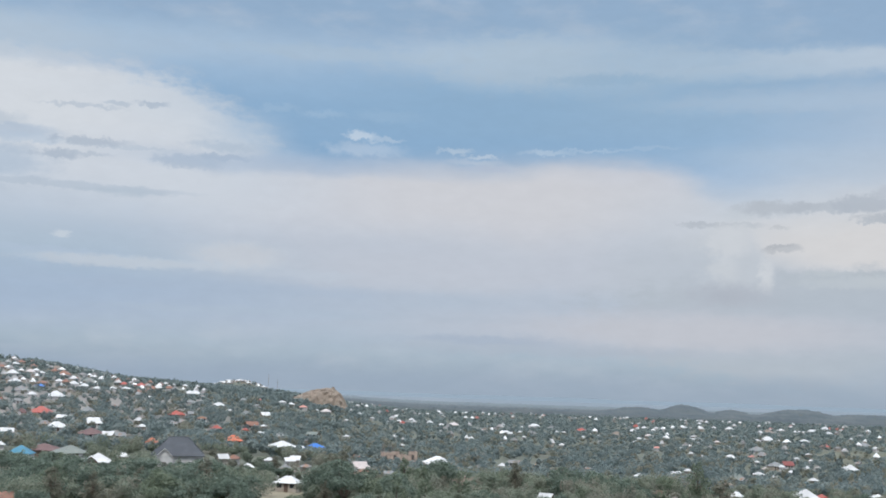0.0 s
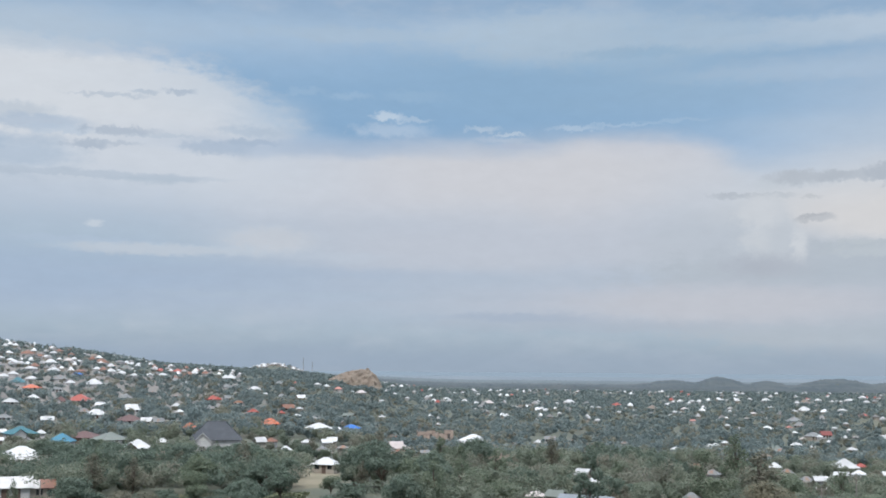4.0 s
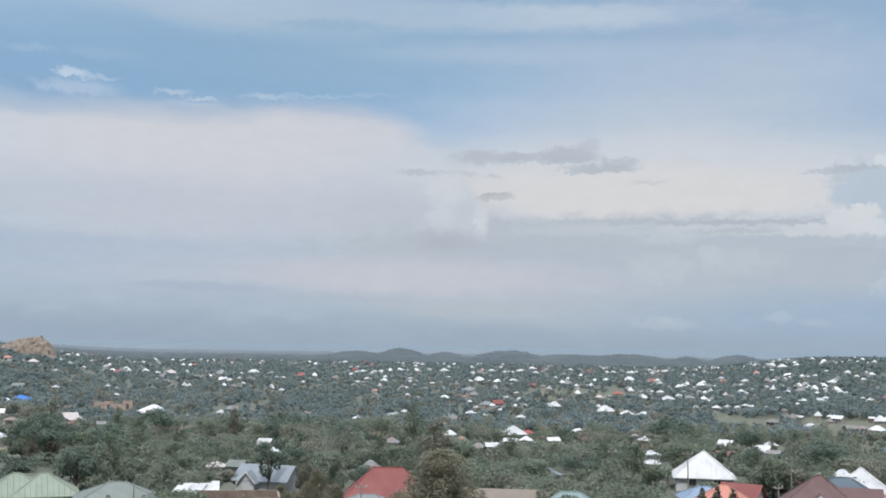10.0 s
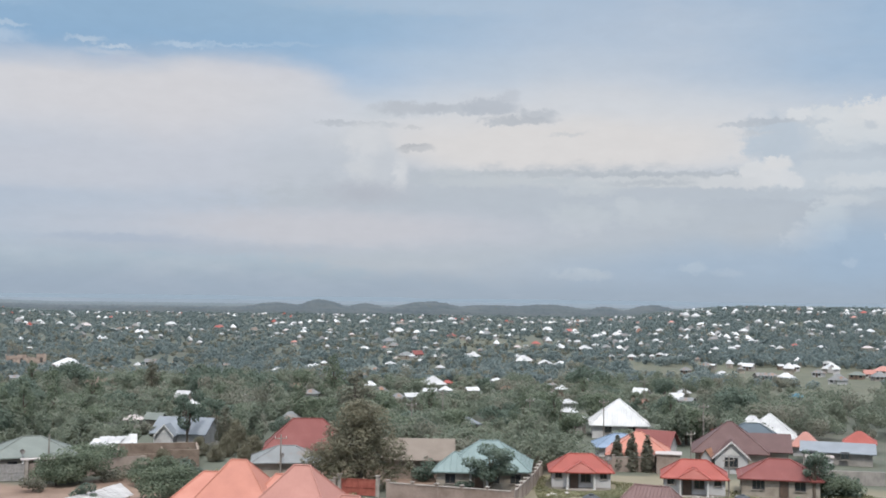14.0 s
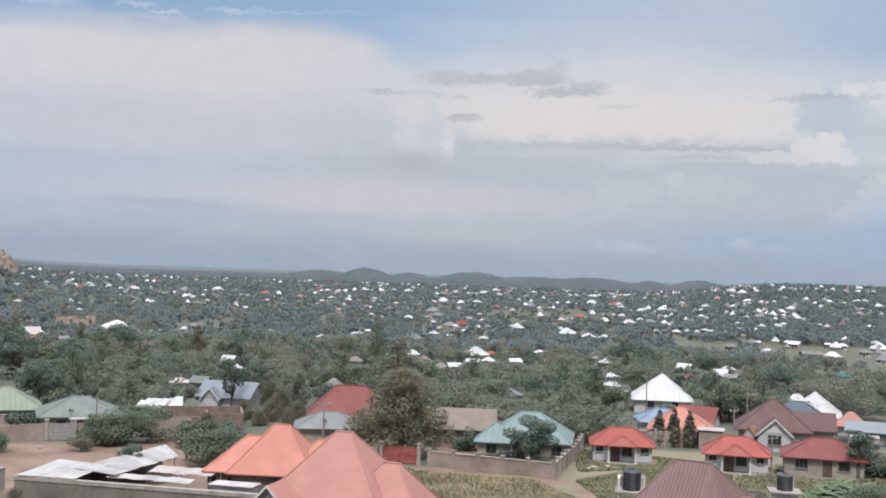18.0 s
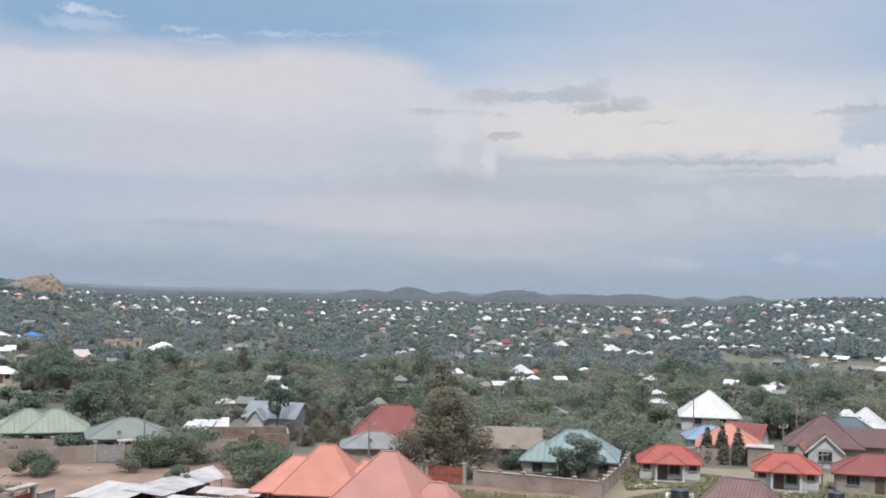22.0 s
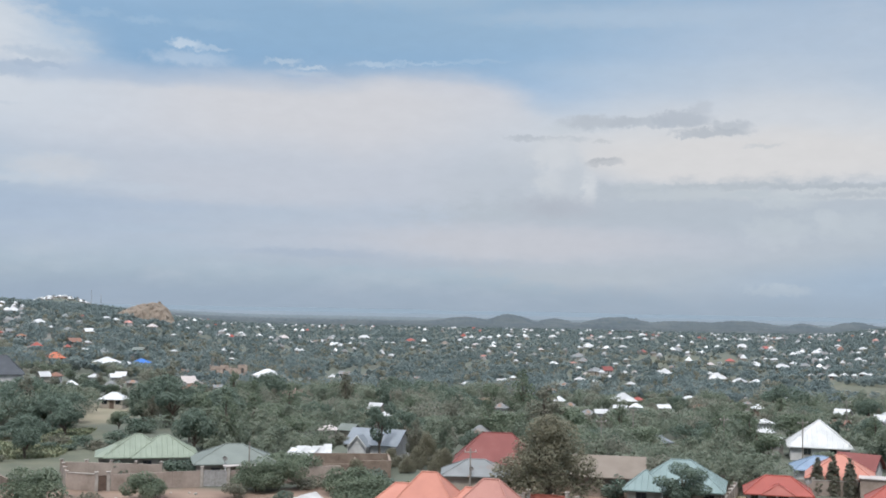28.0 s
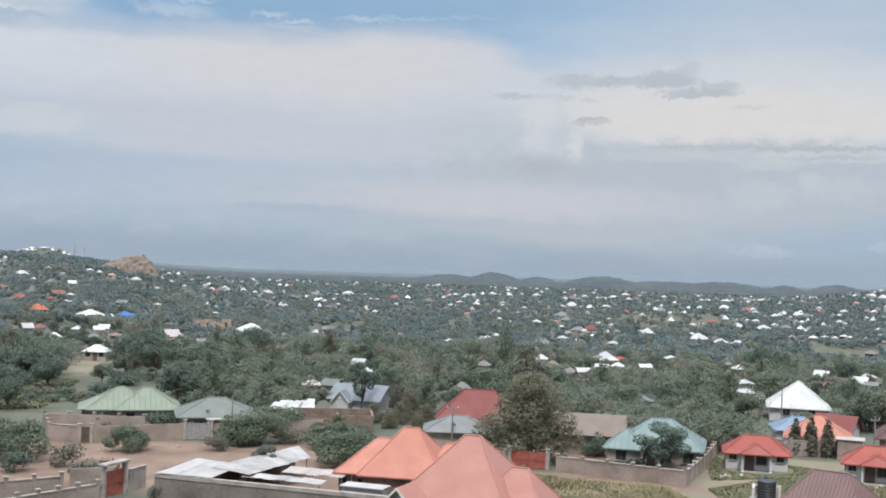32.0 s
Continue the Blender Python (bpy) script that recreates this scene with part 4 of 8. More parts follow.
def window(parent, x, y, z, turn, w=1.2, h=1.1, panes=2, trim=None):
    """A window in a wall: turn 0 looks to -y."""
    m = pose(x, y, z, 0, 0, turn)
    t = 0.07
    bm = frame_ring(w, h, t, 0.1, m)
    win = part("window", bm, trim or FRAME, parent)
    bm = box_bm(0, -0.015, 0, w - t, 0.02, h - t)
    bmesh.ops.transform(bm, matrix=m, verts=bm.verts)
    part("pane", bm, GLASS, win, "dark reflecting glass")
    for i in range(1, panes):
        bm = box_bm(-w / 2 + w * i / panes, -0.035, 0, t * 0.8, 0.06, h - 2 * t)
        bmesh.ops.transform(bm, matrix=m, verts=bm.verts)
        part("mullion", bm, trim or FRAME, win)
    bm = box_bm(0, -0.08, -h / 2 - 0.04, w + 0.2, 0.16, 0.07)
    bmesh.ops.transform(bm, matrix=m, verts=bm.verts)
    part("sill", bm, COPING, win)
    return win


def door(parent, x, y, turn, w=0.95, h=2.05, mat=None):
    m = pose(x, y, 0, 0, 0, turn)
    bm = box_bm(0, -0.02, h / 2, w, 0.06, h)
    bmesh.ops.transform(bm, matrix=m, verts=bm.verts)
    d = part("door", bm, mat or DOORWOOD, parent)
    bm = frame_ring(w + 0.16, h + 0.16, 0.08, 0.12, m @ pose(0, 0, h / 2))
    part("door_frame", bm, FRAME, d)


def volume(h, dx, dy, w, d, wall_h, rise, roof, wall, kind="hip", over=0.55, ridge=None, ribs=0.0, turn=0.0, windows=True, caps=False):
    """One block of a house: its walls and the roof over them."""
    ridge = (w - d) if ridge is None else ridge
    if kind == "gable":
        part("wall", moved(gable_wall_bm(w, d, wall_h, rise - 0.14), dx, dy, turn), wall, h)
        ro = part("roof", moved(gable_bm(w, d, wall_h, rise, over), dx, dy, turn), roof, h)
        if caps:
            part("ridge_cap", moved(rod(bmesh.new(), (-w / 2 - over, 0, wall_h + rise), (w / 2 + over, 0, wall_h + rise), 0.09, sides=6), dx, dy, turn), roof, ro)
    else:
        part("wall", moved(box_bm(0, 0, wall_h / 2 - 0.15, w, d, wall_h + 0.3), dx, dy, turn), wall, h)
        ro = part("roof", moved(hip_bm(w, d, wall_h, rise, over, ridge), dx, dy, turn), roof, h)
        if ribs:
            part("roof_rib", moved(hip_ribs(w, d, wall_h, rise, over, ridge, ribs, 0.045), dx, dy, turn), roof, ro, "", "stuff")
        if caps:
            part("ridge_cap", moved(hip_caps(w, d, wall_h, rise, over, ridge), dx, dy, turn), roof, ro)
    return ro


ROOF_WORDS = {"white": "bright bare metal", "grey": "weathered grey sheet", "slate": "dark slate-grey", "palegreen": "pale green", "greengrey": "grey-green", "tealpale": "pale teal",
              "bluegrey": "pale blue-grey", "teal": "dark teal", "bluet": "blue-green", "blue": "bright blue", "red": "red", "darkred": "dark red", "orange": "orange", "salmon": "salmon-orange",
              "pink": "faded pink", "slateblue": "slate-blue", "skyblue": "pale sky-blue", "rust": "rusty brown", "maroon": "maroon", "brown": "purple-brown", "tan": "pale tan", "pinkish": "washed-out pale"}


FAR_TOWN, FAR_LIST = 790.0, []


def simple_house(x, y, w, colour, turn=None, deep=None, gable=None, wall_h=2.4):
    """A house of the middle distance: walls, hipped or pitched roof, door and windows."""
    if math.hypot(x, y) > FAR_TOWN:
        FAR_LIST.append((x, y, w, colour))
        FOOTPRINTS.append((x, y, min(max(w, 3.4), 12.0) * 0.62))
        return None
    rnd = random.Random(round(x * 7 + y * 13))
    face = -math.degrees(math.atan2(x, y))
    turn = face + rnd.uniform(-32, 32) if turn is None else turn
    w = min(max(w - 0.8, 2.6), 12.0)
    d = deep or w * rnd.uniform(0.7, 0.95)
    gable = rnd.random() < 0.2 and w < 7 if gable is None else gable
    rise = min(w, d) * rnd.uniform(0.24, 0.42) * (0.7 if w > 8.5 else 1.0)
    wall = PLASTER[rnd.choice((0, 0, 1, 1, 2, 3))]
    h = thing("house", x, y, turn, "single-storey %s house under a %s %s roof" % (("cream", "white", "brick", "grey")[PLASTER.index(wall)], ROOF_WORDS[colour], "pitched" if gable else "hipped"), "house", "houses of the town")
    volume(h, 0, 0, w, d, wall_h, rise, ROOFS[colour], wall, "gable" if gable else "hip", 0.45, None if not gable else None)
    if rnd.random() < 0.35 and w > 6:
        volume(h, rnd.choice((-1, 1)) * w * 0.28, -d * 0.42, w * 0.42, d * 0.6, wall_h, rise * 0.72, ROOFS[colour], wall, "gable" if rnd.random() < 0.5 else "hip", 0.4, 0.3, turn=90)
    FOOTPRINTS.append((x, y, max(w, d) * 0.62))
    if math.hypot(x, y) > 900 or w < 3.4:
        return h
    for s in (-0.3, 0.3):
        part("window", box_bm(s * w, -d / 2 - 0.01, 1.5, 1.1, 0.08, 1.0), GLASS, h)
    part("door", box_bm(0.02 * w, -d / 2 - 0.01, 1.0, 0.95, 0.08, 2.0), DOORWOOD, h)
    part("window", box_bm(-w / 2 - 0.01, 0.1 * d, 1.5, 0.08, 1.1, 1.0), GLASS, h)
    return h


# ---- the houses of the town ----
simple_house(3.3, 566.0, 12.4, 'white')
simple_house(-25.3, 420.8, 5.2, 'pinkish')
simple_house(33.9, 557.1, 3.6, 'white')
simple_house(41.2, 580.7, 5.7, 'grey')
simple_house(59.5, 485.9, 4.0, 'white')
simple_house(12.1, 207.7, 3.0, 'pinkish', gable=False)
simple_house(15.8, 207.7, 3.4, 'greengrey', gable=True)
simple_house(91.0, 514.0, 4.3, 'white')
simple_house(110.7, 537.7, 4.5, 'white')
simple_house(135.2, 520.7, 7.5, 'greengrey')
simple_house(56.6, 294.3, 3.2, 'rust')
simple_house(84.5, 325.0, 2.5, 'white')
simple_house(38.0, 200.3, 4.6, 'grey')
simple_house(-21.5, 1238.8, 6.1, 'white')
simple_house(-56.0, 1101.6, 4.5, 'white')
simple_house(99.1, 426.3, 2.1, 'white')
simple_house(137.9, 243.8, 2.3, 'white')
simple_house(134.3, 232.7, 2.9, 'grey')
simple_house(118.0, 355.5, 3.1, 'red')
simple_house(108.7, 341.5, 7.0, 'white')
simple_house(86.4, 273.5, 2.1, 'white')
simple_house(150.1, 395.2, 4.7, 'white')
simple_house(113.0, 290.2, 2.8, 'rust')
simple_house(170.6, 525.0, 4.5, 'white')
simple_house(222.4, 623.4, 7.3, 'white')
simple_house(234.3, 577.9, 9.2, 'white')
simple_house(234.7, 549.8, 7.3, 'white')
simple_house(242.1, 546.0, 5.9, 'white')
simple_house(198.2, 418.8, 3.4, 'white')
simple_house(326.9, 698.8, 11.3, 'white')
simple_house(328.8, 786.6, 7.0, 'red')
simple_house(487.4, 1078.9, 11.6, 'red')
simple_house(304.7, 442.8, 7.0, 'white')
simple_house(297.9, 452.2, 5.7, 'grey')
simple_house(303.8, 452.4, 5.8, 'grey')
simple_house(283.8, 461.2, 7.5, 'white')
simple_house(283.7, 493.2, 5.1, 'grey')
simple_house(441.9, 648.8, 5.8, 'white')
simple_house(466.1, 666.8, 6.0, 'red')
simple_house(475.2, 651.2, 5.9, 'white')
simple_house(605.0, 921.2, 7.2, 'white')
simple_house(371.3, 500.3, 7.1, 'white')
simple_house(334.3, 517.6, 6.0, 'white')
simple_house(66.8, 190.1, 3.9, 'bluegrey')
simple_house(400.0, 658.0, 5.7, 'white')
simple_house(398.0, 682.5, 5.2, 'white')
simple_house(423.6, 669.5, 5.2, 'white')
simple_house(341.2, 623.8, 4.6, 'white')
simple_house(314.5, 608.2, 5.0, 'white')
simple_house(185.8, 633.4, 8.1, 'grey')
simple_house(230.1, 829.9, 9.1, 'grey')
simple_house(364.1, 988.8, 11.2, 'grey')
simple_house(475.0, 1105.9, 11.8, 'white')
simple_house(473.6, 1459.7, 15.0, 'white')
simple_house(542.0, 1616.9, 20.9, 'white')
simple_house(102.6, 227.4, 1.4, 'white')
simple_house(93.1, 206.3, 1.8, 'white')
simple_house(87.1, 189.2, 2.6, 'white')
simple_house(-62.8, 324.3, 3.4, 'white')
simple_house(-77.7, 462.4, 7.3, 'orange')
simple_house(-102.1, 431.4, 4.0, 'orange')
simple_house(-49.7, 505.6, 6.9, 'blue')
simple_house(-56.6, 448.0, 9.2, 'white')
simple_house(-51.3, 467.3, 3.1, 'white')
simple_house(-32.7, 273.5, 5.9, 'white')
simple_house(-38.2, 311.7, 4.9, 'grey')
simple_house(-145.2, 379.5, 9.1, 'teal')
simple_house(-119.1, 343.6, 7.1, 'bluet')
simple_house(-118.4, 362.2, 10.0, 'maroon')
simple_house(-107.5, 352.4, 9.3, 'greengrey')
simple_house(-89.5, 318.6, 7.4, 'white')
simple_house(-106.0, 278.3, 12.5, 'white')
simple_house(-209.7, 631.0, 12.9, 'red')
simple_house(-216.0, 619.3, 7.0, 'maroon')
simple_house(-211.4, 508.3, 6.3, 'red')
simple_house(-234.7, 597.7, 7.3, 'white')
simple_house(-265.3, 708.0, 10.5, 'orange')
simple_house(-290.7, 867.5, 6.7, 'blue')
simple_house(-292.3, 1108.6, 8.4, 'red')
simple_house(-267.9, 1024.1, 8.6, 'white')
simple_house(-249.7, 778.2, 11.3, 'white')
simple_house(-166.6, 523.6, 8.5, 'white')
simple_house(-152.3, 699.8, 8.2, 'red')
simple_house(-131.8, 595.6, 7.5, 'grey')
simple_house(-130.6, 668.4, 5.6, 'rust')
simple_house(-104.2, 569.5, 4.7, 'red')
simple_house(-101.6, 539.5, 5.4, 'grey')
simple_house(-89.2, 563.0, 3.3, 'red')
simple_house(-163.6, 571.0, 7.3, 'white')
simple_house(-129.6, 473.4, 4.8, 'white')
simple_house(-137.4, 476.0, 10.1, 'maroon')
simple_house(-151.7, 1030.9, 5.1, 'red')
simple_house(-108.7, 765.3, 6.3, 'white')
simple_house(-153.7, 617.5, 5.2, 'white')
simple_house(-188.1, 601.2, 6.7, 'white')
simple_house(-155.5, 855.1, 9.2, 'white')
simple_house(-124.5, 1035.5, 6.8, 'white')
simple_house(-197.7, 674.2, 7.5, 'grey')
simple_house(-250.1, 708.3, 7.4, 'grey')
simple_house(-290.0, 946.6, 8.1, 'white')
simple_house(-327.9, 871.3, 9.1, 'white')
simple_house(-314.3, 803.5, 6.3, 'white')
simple_house(-306.0, 959.8, 8.2, 'white')
simple_house(-344.4, 959.5, 10.0, 'white')
simple_house(-352.2, 872.0, 9.2, 'grey')
simple_house(-341.7, 815.7, 8.7, 'white')
simple_house(-261.6, 1116.2, 9.4, 'white')
simple_house(-252.3, 1123.7, 8.5, 'rust')
simple_house(-216.1, 1043.2, 8.7, 'white')
simple_house(-58.7, 352.2, 3.2, 'rust')
simple_house(-89.7, 345.0, 2.9, 'white')
simple_house(-193.6, 487.3, 6.4, 'grey')
simple_house(-171.1, 475.6, 5.4, 'white')
simple_house(-48.7, 315.5, 2.6, 'white')
simple_house(-22.6, 412.1, 5.1, 'pinkish')
simple_house(-49.1, 681.2, 3.9, 'white')
simple_house(-382.8, 946.9, 8.3, 'white')
simple_house(-358.8, 1058.2, 8.2, 'white')
simple_house(-344.9, 1153.1, 8.8, 'grey')
simple_house(-321.5, 1131.5, 7.7, 'white')
simple_house(-378.2, 1024.5, 8.9, 'rust')
simple_house(-382.1, 900.6, 8.0, 'white')
# more of them, from near to far
simple_house(25.3, 235.6, 0.9, 'white')
simple_house(71.0, 248.0, 1.4, 'grey')
simple_house(120.0, 228.4, 2.9, 'rust')
simple_house(25.8, 260.7, 1.2, 'white')
simple_house(75.0, 251.0, 1.4, 'white')
simple_house(55.8, 268.3, 1.3, 'grey')
simple_house(74.9, 277.1, 1.6, 'grey')
simple_house(93.5, 282.9, 1.9, 'white')
simple_house(100.2, 281.7, 1.9, 'white')
simple_house(-69.3, 291.9, 1.9, 'white')
simple_house(142.2, 269.8, 4.2, 'white')
simple_house(180.8, 257.9, 3.1, 'bluet')
simple_house(157.6, 275.0, 1.0, 'white')
simple_house(131.7, 296.0, 1.8, 'white')
simple_house(-35.9, 341.1, 3.5, 'grey')
simple_house(-20.0, 351.4, 5.8, 'rust')
simple_house(-48.0, 352.7, 1.5, 'white')
simple_house(-61.8, 350.6, 1.5, 'white')
simple_house(-43.3, 362.4, 2.3, 'white')
simple_house(146.0, 335.6, 2.1, 'grey')
simple_house(-138.1, 343.3, 1.5, 'white')
simple_house(-42.9, 374.6, 2.7, 'white')
simple_house(85.2, 372.4, 2.5, 'rust')
simple_house(-14.2, 401.7, 1.9, 'grey')
simple_house(-139.9, 383.3, 1.3, 'white')
simple_house(-153.3, 386.7, 3.0, 'white')
simple_house(129.7, 416.3, 2.4, 'white')
simple_house(175.3, 404.6, 2.9, 'pinkish')
simple_house(124.0, 444.0, 2.6, 'white')
simple_house(115.7, 458.6, 4.4, 'tan')
simple_house(59.8, 474.2, 2.0, 'white')
simple_house(-124.4, 470.8, 4.5, 'grey')
simple_house(52.5, 502.3, 1.4, 'white')
simple_house(-31.8, 512.0, 2.1, 'orange')
simple_house(134.8, 508.4, 4.9, 'grey')
simple_house(17.9, 527.7, 3.9, 'greengrey')
simple_house(319.1, 425.7, 7.8, 'grey')
simple_house(23.5, 545.5, 3.3, 'pinkish')
simple_house(-77.8, 541.4, 2.3, 'white')
simple_house(-0.7, 552.0, 3.1, 'white')
simple_house(114.7, 545.1, 2.3, 'white')
simple_house(74.1, 554.1, 2.1, 'grey')
simple_house(359.5, 429.4, 6.4, 'rust')
simple_house(157.9, 540.4, 3.4, 'white')
simple_house(353.1, 441.1, 7.3, 'grey')
simple_house(50.6, 564.7, 2.7, 'grey')
simple_house(-178.5, 543.4, 5.3, 'grey')
simple_house(349.7, 452.6, 7.4, 'greengrey')
simple_house(154.6, 554.9, 5.4, 'white')
simple_house(-137.7, 560.3, 3.6, 'white')
simple_house(339.7, 467.7, 5.6, 'grey')
simple_house(123.6, 565.7, 1.6, 'white')
simple_house(360.8, 458.0, 5.7, 'pink')
simple_house(316.9, 497.7, 3.8, 'grey')
simple_house(177.6, 579.4, 4.0, 'white')
simple_house(366.4, 490.2, 3.0, 'white')
simple_house(384.2, 476.4, 10.9, 'pink')
simple_house(314.1, 526.4, 6.0, 'grey')
simple_house(318.4, 526.2, 1.8, 'white')
simple_house(364.5, 496.6, 3.4, 'white')
simple_house(356.8, 510.7, 5.6, 'white')
simple_house(-94.6, 617.8, 6.4, 'rust')
simple_house(171.4, 603.1, 2.3, 'pinkish')
simple_house(238.0, 580.1, 5.6, 'pinkish')
simple_house(353.2, 518.1, 2.4, 'white')
simple_house(-88.5, 619.7, 2.6, 'white')
simple_house(-130.5, 617.4, 5.2, 'grey')
simple_house(338.9, 532.3, 2.7, 'white')
simple_house(-62.4, 620.9, 6.4, 'greengrey')
simple_house(406.4, 494.4, 6.2, 'white')
simple_house(198.0, 619.1, 3.9, 'white')
simple_house(186.8, 625.7, 3.4, 'white')
simple_house(205.0, 623.2, 3.8, 'pinkish')
simple_house(392.1, 532.2, 5.6, 'white')
simple_house(247.6, 620.4, 1.9, 'white')
simple_house(340.2, 578.3, 3.5, 'grey')
simple_house(195.8, 646.0, 6.3, 'darkred')
simple_house(224.3, 637.7, 3.3, 'white')
simple_house(304.3, 613.7, 2.7, 'white')
simple_house(185.0, 666.8, 3.2, 'white')
simple_house(329.1, 611.0, 2.7, 'white')
simple_house(343.7, 602.9, 2.9, 'white')
simple_house(313.2, 620.4, 2.3, 'grey')
simple_house(325.2, 615.4, 3.6, 'white')
simple_house(336.9, 609.0, 2.0, 'white')
simple_house(-17.2, 699.8, 3.3, 'white')
simple_house(377.0, 626.3, 4.3, 'white')
simple_house(-146.7, 718.2, 6.0, 'grey')
simple_house(250.5, 688.9, 3.0, 'grey')
simple_house(370.0, 633.9, 3.1, 'white')
simple_house(181.3, 712.3, 6.2, 'white')
simple_house(226.5, 700.3, 3.4, 'white')
simple_house(165.1, 720.3, 3.0, 'white')
simple_house(-180.2, 722.9, 6.1, 'grey')
simple_house(199.1, 730.4, 3.5, 'pink')
simple_house(225.4, 724.8, 3.1, 'white')
simple_house(344.2, 676.5, 3.0, 'white')
simple_house(165.1, 747.0, 3.1, 'white')
simple_house(486.7, 591.5, 6.8, 'grey')
simple_house(-120.8, 761.5, 6.4, 'grey')
simple_house(-202.5, 749.1, 5.6, 'grey')
simple_house(411.9, 658.8, 6.3, 'white')
simple_house(212.8, 755.6, 7.3, 'grey')
simple_house(291.8, 729.8, 5.1, 'pinkish')
simple_house(507.3, 603.0, 6.4, 'white')
simple_house(381.0, 696.6, 4.1, 'grey')
simple_house(-287.4, 743.4, 9.9, 'teal')
simple_house(350.6, 715.7, 6.5, 'grey')
simple_house(497.5, 624.0, 3.9, 'pinkish')
simple_house(-135.9, 789.4, 3.3, 'white')
simple_house(323.8, 733.7, 7.8, 'white')
simple_house(326.0, 733.8, 4.6, 'white')
simple_house(303.9, 744.4, 3.6, 'white')
simple_house(450.3, 669.7, 3.9, 'white')
simple_house(499.8, 636.2, 7.9, 'pinkish')
simple_house(48.9, 809.5, 2.1, 'white')
simple_house(510.9, 631.1, 6.6, 'grey')
simple_house(89.8, 809.0, 4.9, 'white')
simple_house(-263.1, 771.4, 6.7, 'white')
simple_house(524.7, 623.7, 5.3, 'grey')
simple_house(154.4, 804.3, 5.4, 'pink')
simple_house(-293.6, 782.8, 6.9, 'white')
simple_house(-312.0, 781.0, 6.9, 'white')
simple_house(-278.6, 794.6, 10.4, 'grey')
simple_house(175.3, 823.5, 2.5, 'white')
simple_house(366.5, 763.6, 3.3, 'white')
simple_house(448.4, 719.8, 4.4, 'white')
simple_house(409.9, 748.1, 2.8, 'white')
simple_house(467.9, 714.4, 2.5, 'white')
simple_house(549.9, 661.2, 4.2, 'grey')
simple_house(469.6, 724.1, 4.8, 'white')
simple_house(497.1, 706.7, 4.9, 'white')
simple_house(447.7, 740.1, 7.0, 'grey')
simple_house(393.9, 779.1, 5.0, 'white')
simple_house(18.1, 873.8, 2.5, 'white')
simple_house(551.8, 681.6, 4.5, 'white')
simple_house(419.8, 773.4, 5.0, 'white')
simple_house(394.3, 792.3, 4.3, 'grey')
simple_house(473.1, 749.1, 4.0, 'white')
simple_house(-179.0, 870.8, 7.3, 'grey')
simple_house(373.1, 810.2, 6.5, 'white')
simple_house(218.1, 865.9, 5.8, 'white')
simple_house(361.4, 816.6, 4.1, 'white')
simple_house(-174.3, 878.9, 8.3, 'grey')
simple_house(371.0, 821.1, 3.7, 'white')
simple_house(437.1, 789.0, 2.2, 'white')
simple_house(574.1, 709.9, 3.8, 'white')
simple_house(157.0, 903.5, 4.3, 'white')
simple_house(523.1, 759.2, 4.5, 'grey')
simple_house(457.7, 803.8, 3.7, 'white')
simple_house(464.5, 804.6, 3.0, 'white')
simple_house(588.3, 720.3, 3.9, 'white')
simple_house(73.2, 929.1, 2.4, 'white')
simple_house(471.9, 803.7, 2.7, 'white')
simple_house(-220.4, 909.7, 5.8, 'white')
simple_house(575.7, 739.3, 3.6, 'white')
simple_house(-136.5, 913.9, 5.7, 'grey')
simple_house(548.3, 764.8, 6.1, 'grey')
simple_house(503.8, 801.9, 3.8, 'white')
simple_house(565.6, 760.8, 2.8, 'white')
simple_house(211.7, 927.1, 3.9, 'white')
simple_house(-351.8, 896.4, 6.9, 'grey')
simple_house(-380.2, 885.8, 8.9, 'white')
simple_house(519.6, 812.0, 7.0, 'white')
simple_house(-235.4, 938.9, 7.0, 'grey')
simple_house(149.8, 957.3, 3.6, 'grey')
simple_house(573.9, 787.0, 2.8, 'white')
simple_house(125.0, 967.0, 2.6, 'white')
simple_house(587.5, 778.1, 4.7, 'white')
simple_house(-268.8, 938.2, 6.0, 'white')
simple_house(175.2, 967.3, 3.7, 'white')
simple_house(436.0, 882.1, 2.9, 'white')
simple_house(451.7, 876.5, 2.2, 'white')
simple_house(630.5, 758.0, 3.2, 'white')
simple_house(-281.1, 946.1, 8.1, 'white')
simple_house(350.0, 925.0, 6.1, 'white')
simple_house(443.2, 885.3, 3.2, 'white')
simple_house(614.4, 778.8, 7.7, 'white')
simple_house(234.6, 965.9, 5.6, 'pinkish')
simple_house(67.0, 993.7, 5.6, 'white')
simple_house(317.2, 945.2, 7.3, 'red')
simple_house(579.1, 811.6, 4.0, 'white')
simple_house(6.7, 989.0, 3.0, 'white')
simple_house(584.4, 811.4, 4.1, 'white')
simple_house(174.2, 986.7, 4.7, 'white')
simple_house(615.1, 793.5, 7.3, 'white')
simple_house(-66.9, 917.6, 3.7, 'white')
simple_house(564.2, 837.7, 5.2, 'white')
simple_house(-195.4, 995.0, 6.3, 'grey')
simple_house(367.6, 945.0, 3.3, 'white')
simple_house(-160.7, 998.1, 6.3, 'grey')
simple_house(-269.6, 987.9, 5.9, 'white')
simple_house(144.9, 1015.7, 3.5, 'white')
simple_house(492.3, 900.2, 7.5, 'white')
simple_house(510.6, 896.8, 3.3, 'white')
simple_house(226.3, 1011.0, 4.3, 'white')
simple_house(526.5, 894.6, 3.7, 'white')
simple_house(66.1, 1037.9, 5.4, 'white')
simple_house(545.1, 888.1, 2.7, 'white')
simple_house(-401.2, 963.8, 9.7, 'white')
simple_house(223.7, 1019.8, 3.9, 'white')
